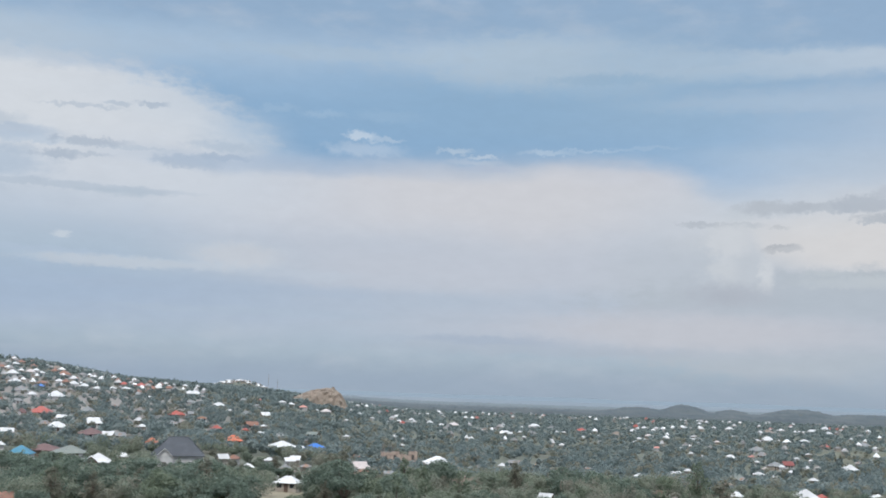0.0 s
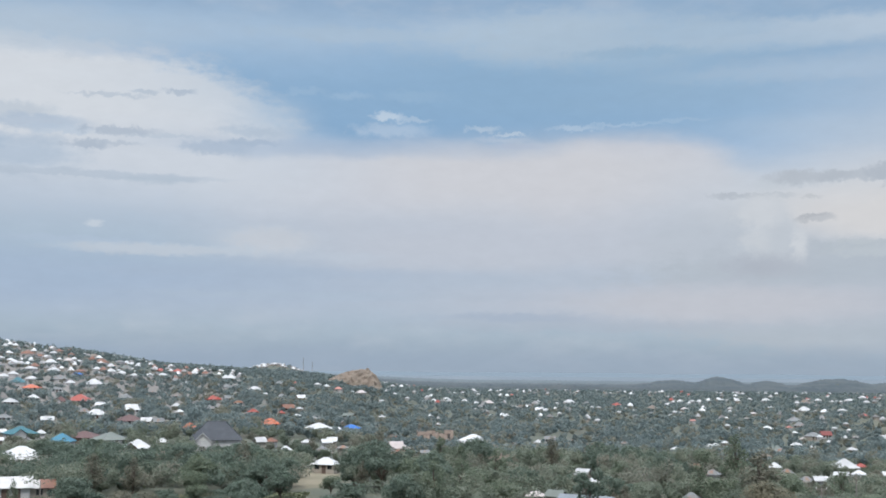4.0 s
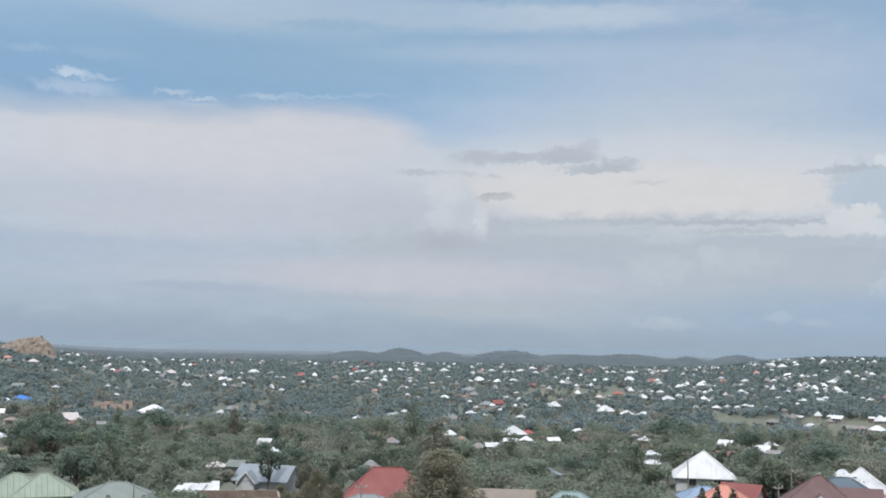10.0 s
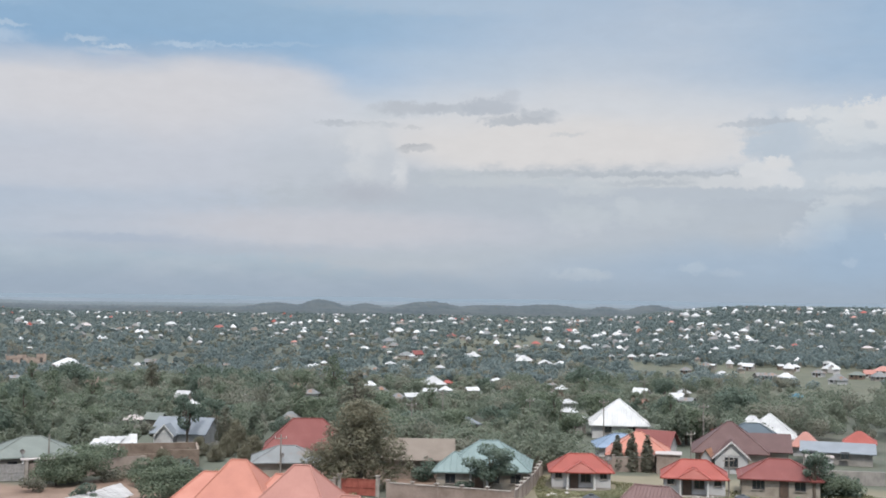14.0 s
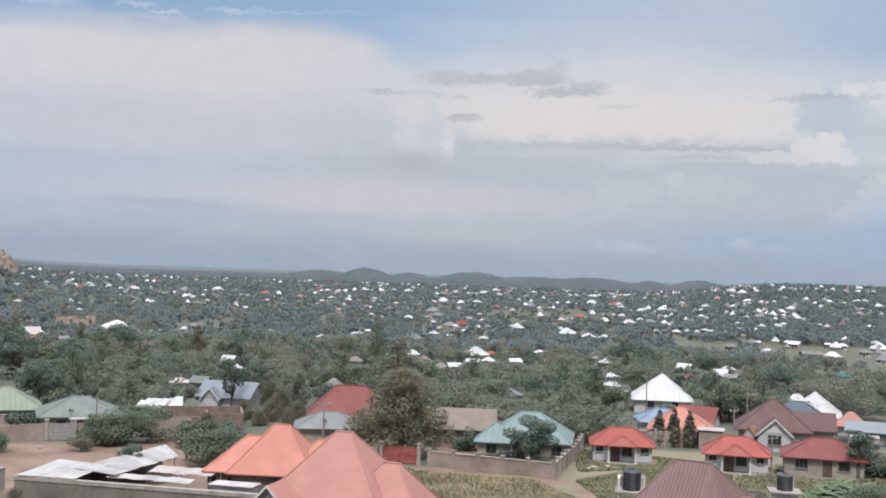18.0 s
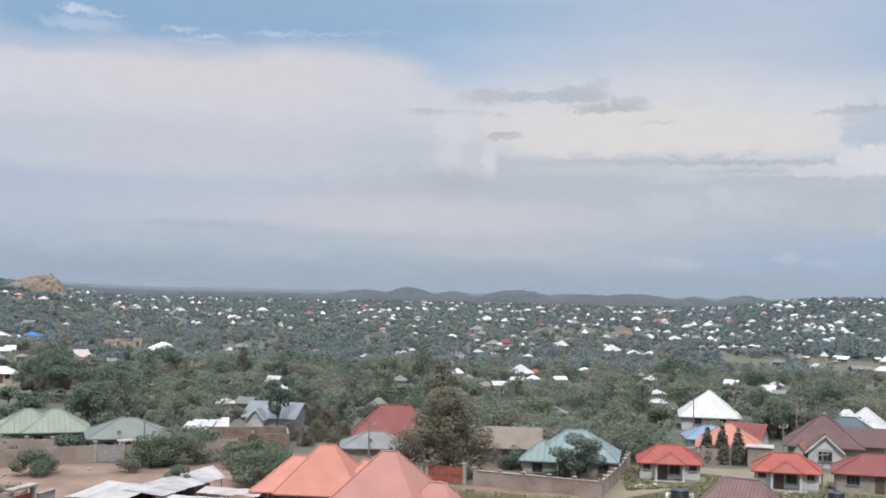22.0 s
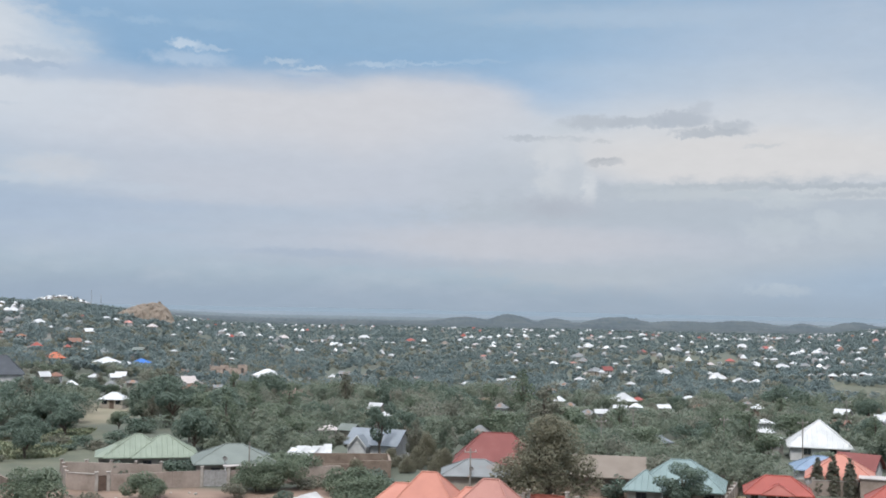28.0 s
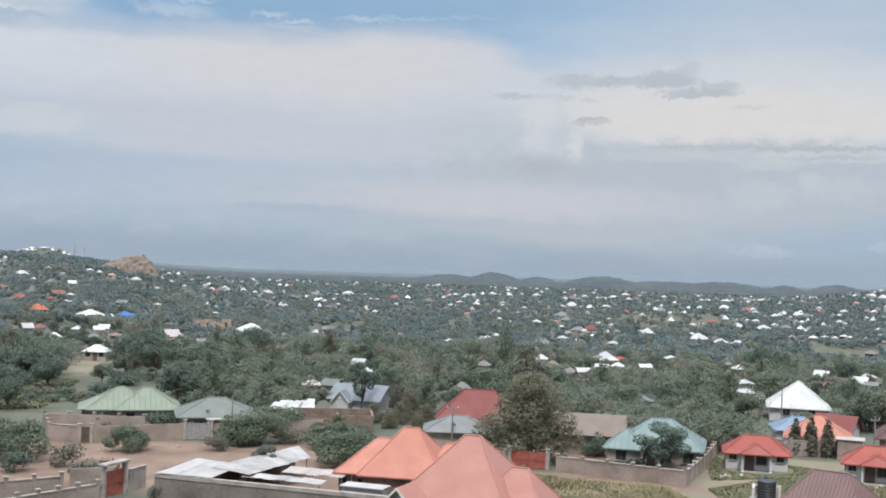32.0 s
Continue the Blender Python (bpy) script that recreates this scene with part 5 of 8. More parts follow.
simple_house(620.5, 839.6, 8.5, 'white')
simple_house(78.4, 1043.1, 4.3, 'white')
simple_house(662.7, 811.9, 2.7, 'white')
simple_house(25.2, 1049.7, 3.5, 'white')
simple_house(538.2, 906.2, 3.1, 'white')
simple_house(546.9, 901.0, 5.1, 'white')
simple_house(-212.1, 1046.7, 9.9, 'white')
simple_house(143.3, 1058.3, 3.6, 'white')
simple_house(194.1, 1050.2, 8.0, 'pinkish')
simple_house(614.8, 878.2, 3.5, 'white')
simple_house(654.3, 849.2, 5.9, 'white')
simple_house(287.0, 1034.9, 6.0, 'white')
simple_house(304.8, 1031.9, 3.5, 'white')
simple_house(-351.2, 1021.3, 8.9, 'pinkish')
simple_house(-303.7, 1036.4, 11.1, 'greengrey')
simple_house(608.7, 892.1, 7.0, 'white')
simple_house(-316.4, 1034.7, 6.7, 'pink')
simple_house(168.3, 1068.8, 10.1, 'tan')
simple_house(12.3, 1076.9, 5.1, 'grey')
simple_house(-346.3, 1035.6, 6.3, 'white')
simple_house(49.8, 1090.9, 6.1, 'tan')
simple_house(115.7, 1087.9, 2.5, 'white')
simple_house(301.9, 1055.7, 12.3, 'white')
simple_house(334.4, 1052.1, 8.3, 'white')
simple_house(639.9, 899.6, 3.6, 'white')
simple_house(-396.7, 1045.3, 11.5, 'rust')
simple_house(417.3, 1037.2, 2.7, 'white')
simple_house(651.5, 911.0, 4.4, 'white')
simple_house(628.9, 929.2, 3.6, 'white')
simple_house(657.8, 909.0, 5.1, 'white')
simple_house(-338.0, 1072.0, 11.6, 'rust')
simple_house(-236.5, 1098.8, 8.1, 'greengrey')
simple_house(601.9, 951.6, 4.6, 'white')
simple_house(-111.1, 1008.9, 7.3, 'pink')
simple_house(527.0, 1008.6, 6.5, 'white')
simple_house(720.7, 883.3, 2.6, 'white')
simple_house(732.3, 881.5, 4.8, 'white')
simple_house(-99.3, 1006.1, 4.1, 'white')
simple_house(-134.6, 1053.4, 6.5, 'white')
simple_house(-278.7, 1119.8, 9.5, 'red')
simple_house(-39.8, 1081.3, 6.1, 'white')
simple_house(77.2, 1155.4, 4.3, 'grey')
simple_house(448.8, 1082.7, 3.8, 'white')
simple_house(572.9, 1024.7, 6.7, 'pink')
simple_house(9.0, 1162.0, 6.1, 'white')
simple_house(-397.9, 1115.1, 7.3, 'white')
simple_house(149.7, 1174.5, 8.4, 'red')
simple_house(22.4, 1187.8, 10.0, 'pinkish')
simple_house(-92.3, 1019.8, 8.4, 'pinkish')
simple_house(600.2, 1043.7, 4.3, 'white')
simple_house(735.9, 957.9, 7.0, 'pink')
simple_house(204.1, 1192.7, 7.9, 'white')
simple_house(-39.1, 1147.3, 5.3, 'grey')
simple_house(125.2, 1229.6, 6.9, 'grey')
simple_house(1.1, 1212.0, 4.1, 'white')
simple_house(-381.1, 1184.2, 12.8, 'tan')
simple_house(76.2, 1261.7, 5.9, 'white')
simple_house(639.0, 1090.6, 10.2, 'white')
simple_house(109.9, 1261.2, 11.8, 'white')
simple_house(652.7, 1084.8, 6.2, 'white')
simple_house(40.3, 1269.4, 4.3, 'white')
simple_house(-401.0, 1217.7, 4.0, 'white')
simple_house(594.5, 1135.8, 4.2, 'pink')
simple_house(681.9, 1085.6, 4.6, 'white')
simple_house(811.8, 1005.1, 10.9, 'white')
simple_house(-69.5, 1128.9, 5.8, 'white')
simple_house(759.0, 1060.4, 6.8, 'white')
simple_house(643.5, 1136.5, 4.2, 'white')
simple_house(707.2, 1098.0, 3.4, 'white')
simple_house(791.6, 1041.3, 7.6, 'white')
simple_house(813.1, 1027.1, 6.4, 'grey')
simple_house(738.1, 1087.1, 3.4, 'white')
simple_house(776.9, 1059.7, 5.5, 'white')
simple_house(-6.8, 1274.0, 4.3, 'white')
simple_house(719.8, 1106.4, 3.4, 'white')
simple_house(812.5, 1040.3, 7.5, 'red')
simple_house(229.2, 1304.0, 5.0, 'white')
simple_house(-501.2, 1227.6, 10.9, 'grey')
simple_house(587.4, 1188.8, 4.3, 'white')
simple_house(779.0, 1073.1, 3.9, 'white')
simple_house(739.9, 1107.6, 4.7, 'white')
simple_house(667.0, 1159.9, 9.8, 'white')
simple_house(260.5, 1318.5, 7.5, 'white')
simple_house(240.4, 1326.4, 7.6, 'white')
simple_house(223.7, 1335.4, 4.6, 'white')
simple_house(365.2, 1303.8, 7.6, 'white')
simple_house(255.1, 1333.8, 6.3, 'white')
simple_house(759.8, 1154.4, 3.1, 'white')
simple_house(383.3, 1338.2, 13.0, 'tan')
simple_house(607.0, 1254.9, 6.8, 'white')
simple_house(860.2, 1109.6, 6.8, 'white')
simple_house(694.8, 1243.0, 10.4, 'white')
simple_house(431.8, 1363.2, 7.5, 'white')
simple_house(426.4, 1377.5, 5.4, 'white')
simple_house(905.6, 1122.2, 6.5, 'white')
simple_house(464.1, 1371.6, 8.4, 'white')
simple_house(357.3, 1407.3, 9.5, 'white')
simple_house(306.7, 1421.3, 6.8, 'white')
simple_house(847.2, 1181.7, 9.4, 'white')
simple_house(887.4, 1156.8, 5.9, 'white')
simple_house(428.5, 1439.6, 9.0, 'white')
simple_house(241.9, 1484.4, 3.9, 'white')
simple_house(353.3, 1470.1, 5.7, 'white')
simple_house(873.5, 1265.9, 5.0, 'white')
simple_house(211.0, 1527.5, 4.0, 'white')
simple_house(585.3, 1435.2, 5.5, 'white')
simple_house(639.0, 1412.1, 6.3, 'white')
simple_house(638.9, 1464.7, 7.3, 'white')
simple_house(278.4, 1575.6, 5.4, 'white')
simple_house(274.0, 1600.7, 4.3, 'white')
simple_house(584.2, 1564.5, 5.4, 'white')
simple_house(713.9, 1531.8, 9.6, 'white')
simple_house(595.1, 1609.5, 5.0, 'white')
simple_house(647.4, 1688.1, 3.5, 'white')
simple_house(757.8, 1685.5, 7.5, 'white')
simple_house(14.9, 1852.9, 6.9, 'white')
simple_house(-54.5, 1737.1, 6.5, 'white')
simple_house(464.0, 1982.4, 6.9, 'white')
simple_house(-34.9, 1999.7, 6.7, 'white')
simple_house(485.8, 2133.4, 13.0, 'white')
simple_house(365.9, 2207.9, 7.5, 'white')

# ---- the near houses ----
def column(parent, x, y, z0, z1, r=0.13, mat=None):
    bm = lathe([(r * 1.6, z0), (r * 1.6, z0 + 0.16), (r, z0 + 0.2), (r * 0.9, z1 - 0.2), (r * 1.5, z1 - 0.12), (r * 1.5, z1)], 12, x, y)
    return part("column", bm, mat or TRIM, parent)


def front_gable(h, dx, dy, w, deep, wall_h, rise, roof, wall, trim=True):
    """A gabled wing whose face looks to -y, with barge boards and a pale pediment."""
    volume(h, dx, dy, deep, w, wall_h, rise, roof, wall, "gable", 0.35, turn=90)
    if not trim:
        return
    W, drop, face = w / 2 + 0.35, rise * 0.35 / (w / 2), dy - deep / 2 - 0.37
    for s in (-1, 1):
        bm = bmesh.new()
        a, b = Vector((dx + s * W, face, wall_h - drop)), Vector((dx, face, wall_h + rise))
        d = b - a
        vs = [bm.verts.new(p) for q in (0, -0.06) for p in (a + Vector((0, q, 0.03)), b + Vector((0, q, 0.03)), b + Vector((0, q, -0.24)), a + Vector((0, q, -0.24)))]
        for f in ((0, 1, 2, 3), (7, 6, 5, 4), (0, 4, 5, 1), (1, 5, 6, 2), (2, 6, 7, 3), (3, 7, 4, 0)):
            bm.faces.new([vs[i] for i in f])
        bmesh.ops.recalc_face_normals(bm, faces=bm.faces)
        part("barge_board", bm, TRIM, h, "white barge board")
    bm = bmesh.new()
    y = dy - deep / 2 - 0.03
    vs = [bm.verts.new(p) for q in (0, -0.05) for p in ((dx - w * 0.27, y + q, wall_h + 0.05), (dx + w * 0.27, y + q, wall_h + 0.05), (dx, y + q, wall_h + rise * 0.55))]
    for f in ((0, 1, 2), (5, 4, 3), (0, 3, 4, 1), (1, 4, 5, 2), (2, 5, 3, 0)):
        bm.faces.new([vs[i] for i in f])
    bmesh.ops.recalc_face_normals(bm, faces=bm.faces)
    part("pediment", bm, TRIM, h, "pale plastered pediment")


def red_house(x, y, turn, roof, wall, label, w=7.3, d=5.8):
    """A small bungalow with a hipped roof, and a hipped porch on two pillars."""
    h = thing("house", x, y, turn, label, "house", "small houses in the grass plot")
    volume(h, 0, 0.2, w, d - 0.4, 2.5, 1.6, ROOFS[roof], wall, over=0.5, ridge=3.0, caps=True)
    pr = part("porch_roof", moved(hip_bm(3.4, 2.4, 2.5, 0.95, 0.3, -1.4), -0.1, -d / 2 + 0.35), ROOFS[roof], h)
    part("ridge_cap", moved(hip_caps(3.4, 2.4, 2.5, 0.95, 0.3, -1.4, 0.06), -0.1, -d / 2 + 0.35), ROOFS[roof], pr)
    part("porch_floor", box_bm(-0.1, -d / 2 - 0.4, 0.06, 3.8, 1.3, 0.16, bevel=0.02), COPING, h)
    for s in (-1.75, 1.55):
        column(h, s, -d / 2 - 0.7, 0.1, 2.4)
    door(h, -0.9, -d / 2 + 0.38, 0)
    window(h, 0.55, -d / 2 + 0.38, 1.5, 0, 1.25, 1.15)
    window(h, 2.75, -d / 2 + 0.38, 1.75, 0, 0.9, 0.8)
    window(h, -2.85, -d / 2 + 0.38, 1.75, 0, 0.9, 0.8)
    window(h, -w / 2, 0.3, 1.55, -90, 1.1, 1.1)
    window(h, w / 2, 0.3, 1.55, 90, 1.1, 1.1)
    part("skirting", box_bm(0, 0.2, 0.12, w + 0.06, d - 0.34, 0.3), PLASTER[3], h, "grey skirting band")
    FOOTPRINTS.append((x, y, 5))
    return h


red_house(63.3, 136.3, -22, "red", PLASTER[1], "small white bungalow with a bright red hipped roof")
red_house(75.0, 128.2, -29, "red", PLASTER[1], "small white bungalow with a red roof and pillared porch")
h = thing("house", 85.2, 125.2, -31, "small cream bungalow with a dull red hipped roof", "house", "small houses in the grass plot")
volume(h, 0, 0, 9.2, 6.2, 2.5, 1.8, ROOFS["darkred"], PLASTER[0], over=0.5, ridge=2.6, caps=True)
window(h, -2.6, -3.1, 1.5, 0, 1.5, 1.2, 3)
window(h, 2.3, -3.1, 1.5, 0, 1.3, 1.2)
door(h, 0.4, -3.1, 0)
window(h, -4.6, 0.4, 1.5, -90)

# walled house with the teal roof
h = thing("house", 52.3, 140.2, -24, "walled cream house under a pale teal hipped roof", "house")
volume(h, 0, 0, 10.0, 9.2, 2.8, 2.8, ROOFS["tealpale"], PLASTER[0], ridge=2.4, ribs=0.75, caps=True)
volume(h, -4.0, -3.4, 4.2, 4.4, 2.8, 1.7, ROOFS["tealpale"], PLASTER[0], ridge=0.3, ribs=0.75, caps=True)
for x in (-4.4, 1.0, 3.6):
    window(h, x, -4.6 if x > 0 else -5.6, 1.5, 0, 1.3, 1.2)
door(h, -0.9, -4.6, 0)
column(h, -1.9, -5.6, 0, 2.6), column(h, 0.2, -5.6, 0, 2.6)

# large house with the pink roof
h = thing("house", 20.6, 102.6, -33, "large white house under a faded pink roof of many slopes", "house")
volume(h, 0, 0, 10.9, 10.7, 3.2, 5.6, ROOFS["pink"], PLASTER[1], over=0.6, ridge=1.5, ribs=0, caps=True)
volume(h, 4.7, -0.4, 6.2, 6.4, 3.2, 3.25, ROOFS["pink"], PLASTER[1], over=0.6, ridge=1.6, ribs=0, caps=True)
front_gable(h, -3.3, -6.9, 4.4, 3.0, 2.9, 2.3, ROOFS["pink"], PLASTER[3])
for x in (-4.2, 2.4):
    window(h, x, -5.35, 1.5, 0, 1.5, 1.3, 3)
for y in (-2.0, 2.0):
    window(h, -5.45, y, 1.5, -90, 1.4, 1.2)

# brick house with the orange roof
h = thing("house", 16.8, 121.0, -20, "brown brick house under a salmon-orange hipped roof", "house")
volume(h, 0.9, 0, 8.0, 9.2, 3.0, 3.9, ROOFS["salmon"], PLASTER[2], ridge=1.6, ribs=0, caps=True)
volume(h, -1.8, -0.4, 7.6, 7.6, 3.0, 2.7, ROOFS["salmon"], PLASTER[2], ridge=1.6, ribs=0, caps=True)
volume(h, 5.0, 0.8, 5.0, 6.0, 3.0, 2.4, ROOFS["salmon"], PLASTER[2], ridge=0.8, caps=True)
for x in (-5.2, -3.2, -0.4):
    window(h, x, -4.2, 1.6, 0, 0.9, 0.9)
door(h, 0.9, -4.62, 0)
window(h, -6.4, 0, 1.6, -90)
part("downpipe", rod(bmesh.new(), (-4.3, -4.28, 0), (-4.3, -4.28, 2.9), 0.05), TRIM, h)

# house with the ribbed brown roof and its two tank towers
h = thing("house", 50.5, 94.0, -45, "house under a purple-brown ribbed metal roof", "house")
volume(h, 0.2, 0, 9.4, 8.8, 3.2, 4.05, ROOFS["brown"], PLASTER[1], over=0.6, ridge=3.2, ribs=0.33, caps=True)
volume(h, 5.2, -0.6, 5.0, 5.6, 3.2, 1.8, ROOFS["brown"], PLASTER[1], over=0.6, ridge=0.8, ribs=0.33, caps=True)
front_gable(h, 2.9, -5.4, 4.2, 3.2, 3.0, 2.2, ROOFS["brown"], PLASTER[1])
window(h, -2.8, -4.4, 1.5, 0, 1.4, 1.2)
window(h, -4.5, 1.0, 1.5, -90, 1.4, 1.2)


def tank_tower(x, y, turn, top, tank_r, tank_h, walled, label):
    h = thing("water_tank_stand", x, y, turn, label, "tank stand", "water tank stands")
    if walled:
        part("wall", box_bm(0, 0, top / 2 - 0.2, 2.2, 2.0, top + 0.1), PLASTER[1], h)
    else:
        for sx in (-1, 1):
            for sy in (-1, 1):
                part("post", box_bm(sx * 1.15, sy * 1.0, (top + (1.3 if sy > 0 or sx < 0 else 0)) / 2 - 0.15, 0.22, 0.22, top + (1.3 if sy > 0 or sx < 0 else 0) + 0.3), TRIM, h)
        part("beam", box_bm(-1.15, 0, top + 1.2, 0.18, 1.8, 0.16), TRIM, h)
        part("beam", box_bm(0, 1.0, top + 1.2, 2.1, 0.16, 0.16), TRIM, h)
    part("platform", box_bm(0, 0, top + 0.02, 3.0, 2.6, 0.22, bevel=0.03), COPING, h)
    t = thing("water_tank", x, y, turn, "black ribbed plastic water tank on its stand", "water tank", "water tanks", z=top + 0.13)
    prof = []
    for i in range(7):
        z0, z1 = tank_h * 0.86 * i / 7, tank_h * 0.86 * (i + 1) / 7
        prof += [(tank_r * 0.965, z0), (tank_r, z0 + 0.04), (tank_r, z1 - 0.05), (tank_r * 0.965, z1 - 0.01)]
    part("barrel", lathe(prof + [(tank_r * 0.95, tank_h * 0.87), (tank_r * 0.5, tank_h * 0.97)], 24), TANK, t)
    part("lid", rod(bmesh.new(), (0, 0, tank_h * 0.965), (0, 0, tank_h * 1.03), tank_r * 0.34, tank_r * 0.3, 16), TANK, t)
    part("pipe", rod(bmesh.new(), (tank_r + 0.05, 0, 0), (tank_r + 0.05, 0, tank_h * 0.8), 0.03), TRIM, t)


tank_tower(46.9, 98.6, -25, 3.75, 0.84, 1.95, False, "white concrete frame that carries a water tank")
tank_tower(61.9, 96.9, -25, 3.75, 0.74, 1.6, True, "white walled stand that carries a water tank")
h = thing("pergola", 58.6, 97.6, -25, "dark slatted pergola roof beside the house", "pergola")
for sx in (-1.4, 1.4):
    for sy in (-1.2, 1.2):
        part("post", box_bm(sx, sy, 1.4, 0.14, 0.14, 3.1), FRAME, h)
for i in range(9):
    part("slat", box_bm(0, -1.4 + i * 0.35, 3.0 + 0.06 * i, 3.3, 0.16, 0.06), FRAME, h)

# houses behind the grass plot
h = thing("house", 92.2, 146.6, -30, "long house under a purple-brown roof with a gabled porch", "house")
volume(h, -0.6, 0, 9.6, 9.0, 3.0, 3.5, ROOFS["maroon"], PLASTER[0], ridge=0.6, caps=True)
volume(h, 4.4, 1.0, 6.0, 6.0, 3.0, 1.9, ROOFS["maroon"], PLASTER[0], "gable")
front_gable(h, -0.6, -5.4, 4.4, 3.0, 2.5, 2.0, ROOFS["maroon"], PLASTER[1])
window(h, -0.6, -6.95, 1.6, 0, 1.8, 1.3, 3)
window(h, -4.4, -4.75, 1.6, 0, 1.2, 1.1)
h = thing("house", 93.0, 184.6, -24, "house under a tall bright metal pyramid roof", "house")
volume(h, 0, 0, 9.4, 9.0, 2.7, 3.7, ROOFS["white"], PLASTER[1], ridge=0.2, ribs=0.8, caps=True)
window(h, -2, -4.5, 1.5, 0), window(h, 2, -4.5, 1.5, 0)
h = thing("house", 109.5, 163.5, -33, "house under a bright metal roof of two steep slopes", "house")
volume(h, 0, 0, 7.4, 7.4, 2.6, 3.0, ROOFS["white"], PLASTER[1], ridge=0.3, ribs=0.8, caps=True)
volume(h, -2.8, 1.2, 5.0, 6.0, 2.6, 2.5, ROOFS["white"], PLASTER[1], ridge=1.0)
h = thing("house", 101.0, 155.6, -30, "low house under a slate-blue roof", "house")
volume(h, 0, 0, 9.4, 7.0, 2.8, 2.3, ROOFS["slateblue"], PLASTER[1], ridge=2.4, caps=True)
window(h, 0.5, -3.0, 1.6, 0, 1.0, 0.9, trim=TRIM)
h = thing("house", 78.8, 150.2, -27, "house under a salmon-orange roof behind cypresses", "house")
volume(h, 0, -0.4, 8.2, 8.0, 2.5, 2.5, ROOFS["salmon"], PLASTER[0], ridge=0.8, caps=True)
h = thing("house", 79.2, 157.0, -20, "house under a pale sky-blue roof", "house")
volume(h, 0, 0, 6.6, 6.0, 2.5, 1.4, ROOFS["skyblue"], PLASTER[1], ridge=1.6, caps=True)
h = thing("house", 85.6, 157.6, -48, "small house under a dark red pitched roof", "house")
volume(h, 0, 0, 5.2, 4.0, 2.5, 1.7, ROOFS["darkred"], PLASTER[1], "gable")
h = thing("house", 110.6, 155.5, -36, "small house under a faded pinkish-red roof", "house")
volume(h, 0, 0, 3.7, 3.5, 2.0, 1.6, ROOFS["pink"], PLASTER[1], ridge=0.6)
h = thing("house", 121.0, 156.0, -38, "small house under a red roof beside trees", "house")
volume(h, 0, 0, 4.2, 3.6, 2.1, 1.3, ROOFS["red"], PLASTER[1], ridge=0.8)
h = thing("house", 109.8, 146.6, -36, "long grey block house under pale blue-grey sheets", "house")
volume(h, 0, 0, 9.6, 5.0, 2.1, 1.0, ROOFS["bluegrey"], PLASTER[3], "gable")
window(h, -3.4, -3.0, 1.5, 0), window(h, 1.0, -3.0, 1.5, 0)
# added block that stands for the sunlit end wall of the grey house
h = thing("house", 100.6, 138.3, -34, "white block standing in for the lit end wall of the long house", "house")
part("wall", box_bm(0, 0, 1.1, 3.6, 2.6, 2.5, bevel=0.03), PLASTER[1], h)
part("roof", box_bm(0, 0, 2.38, 3.9, 2.9, 0.12), COPING, h)
h = thing("shed", 80.0, 143.6, -30, "grey block shed with a flat tin roof", "shed")
part("wall", box_bm(0, 0, 1.25, 3.2, 3.0, 2.8), YARD_WALL, h)
part("roof", box_bm(0, 0, 2.75, 3.6, 3.4, 0.1), ROOFS["pinkish"], h)
h = thing("shed", 86.4, 143.8, -50, "small grey lean-to with a white barge board", "shed")
volume(h, 0, 0, 2.4, 1.5, 2.2, 1.0, ROOFS["rust"], PLASTER[1], "gable", 0.2, turn=90)

# houses beyond the big tree
h = thing("house", 31.8, 164.5, -12, "house under a steep dark red roof half behind a tree", "house")
volume(h, 1.9, 0, 11.2, 7.4, 2.9, 3.4, ROOFS["darkred"], PLASTER[0], ridge=4.2, caps=True)
h = thing("house", 28.6, 153.0, -10, "low house under a weathered grey roof", "house")
volume(h, 0, 0, 8.2, 6.4, 2.5, 1.5, ROOFS["grey"], PLASTER[0], ridge=2.2, caps=True)
h = thing("house", 46.2, 150.6, -19, "tan rendered barn with a dusty brown roof", "barn")
volume(h, 0, 0, 8.6, 9.0, 2.8, 2.0, ROOFS["tan"], YARD_WALL, "gable")
h = thing("house", -3.4, 164.0, 5, "house under a grey-green metal roof with a flat porch", "house")
volume(h, 0, 0, 10.2, 8.8, 2.8, 1.9, ROOFS["greengrey"], PLASTER[0], ridge=2.2, caps=True)
part("porch_roof", box_bm(0.4, -5.4, 2.45, 4.2, 1.8, 0.14), ROOFS["pinkish"], h, "pale flat porch roof")
column(h, -1.4, -6.1, 0, 2.4), column(h, 2.2, -6.1, 0, 2.4)
door(h, 0.4, -4.4, 0), window(h, -2.6, -4.4, 1.5, 0), window(h, 3.4, -4.4, 1.5, 0)
h = thing("house", -15.8, 171.6, 7, "house under a pale green ribbed roof with two crests", "house")
volume(h, -1.2, 0, 8.6, 9.0, 2.8, 2.4, ROOFS["palegreen"], PLASTER[0], ridge=0.8, ribs=0.7, caps=True)
volume(h, 2.4, -0.6, 8.4, 8.6, 2.8, 2.3, ROOFS["palegreen"], PLASTER[0], ridge=1.0, ribs=0.7, caps=True)
volume(h, -4.2, -0.4, 4.6, 6.4, 2.7, 1.1, ROOFS["palegreen"], PLASTER[0], ridge=1.0)
window(h, 0, -4.9, 1.5, 0), window(h, 4, -4.9, 1.5, 0)
h = thing("house", 19.0, 186.4, -29, "house under a pale blue-grey roof with white porch gables", "house")
volume(h, 0, 0, 8.2, 6.2, 2.6, 1.9, ROOFS["bluegrey"], PLASTER[1], "gable", ridge=4)
front_gable(h, -1.6, -3.8, 2.6, 1.6, 2.4, 1.4, ROOFS["bluegrey"], PLASTER[1])
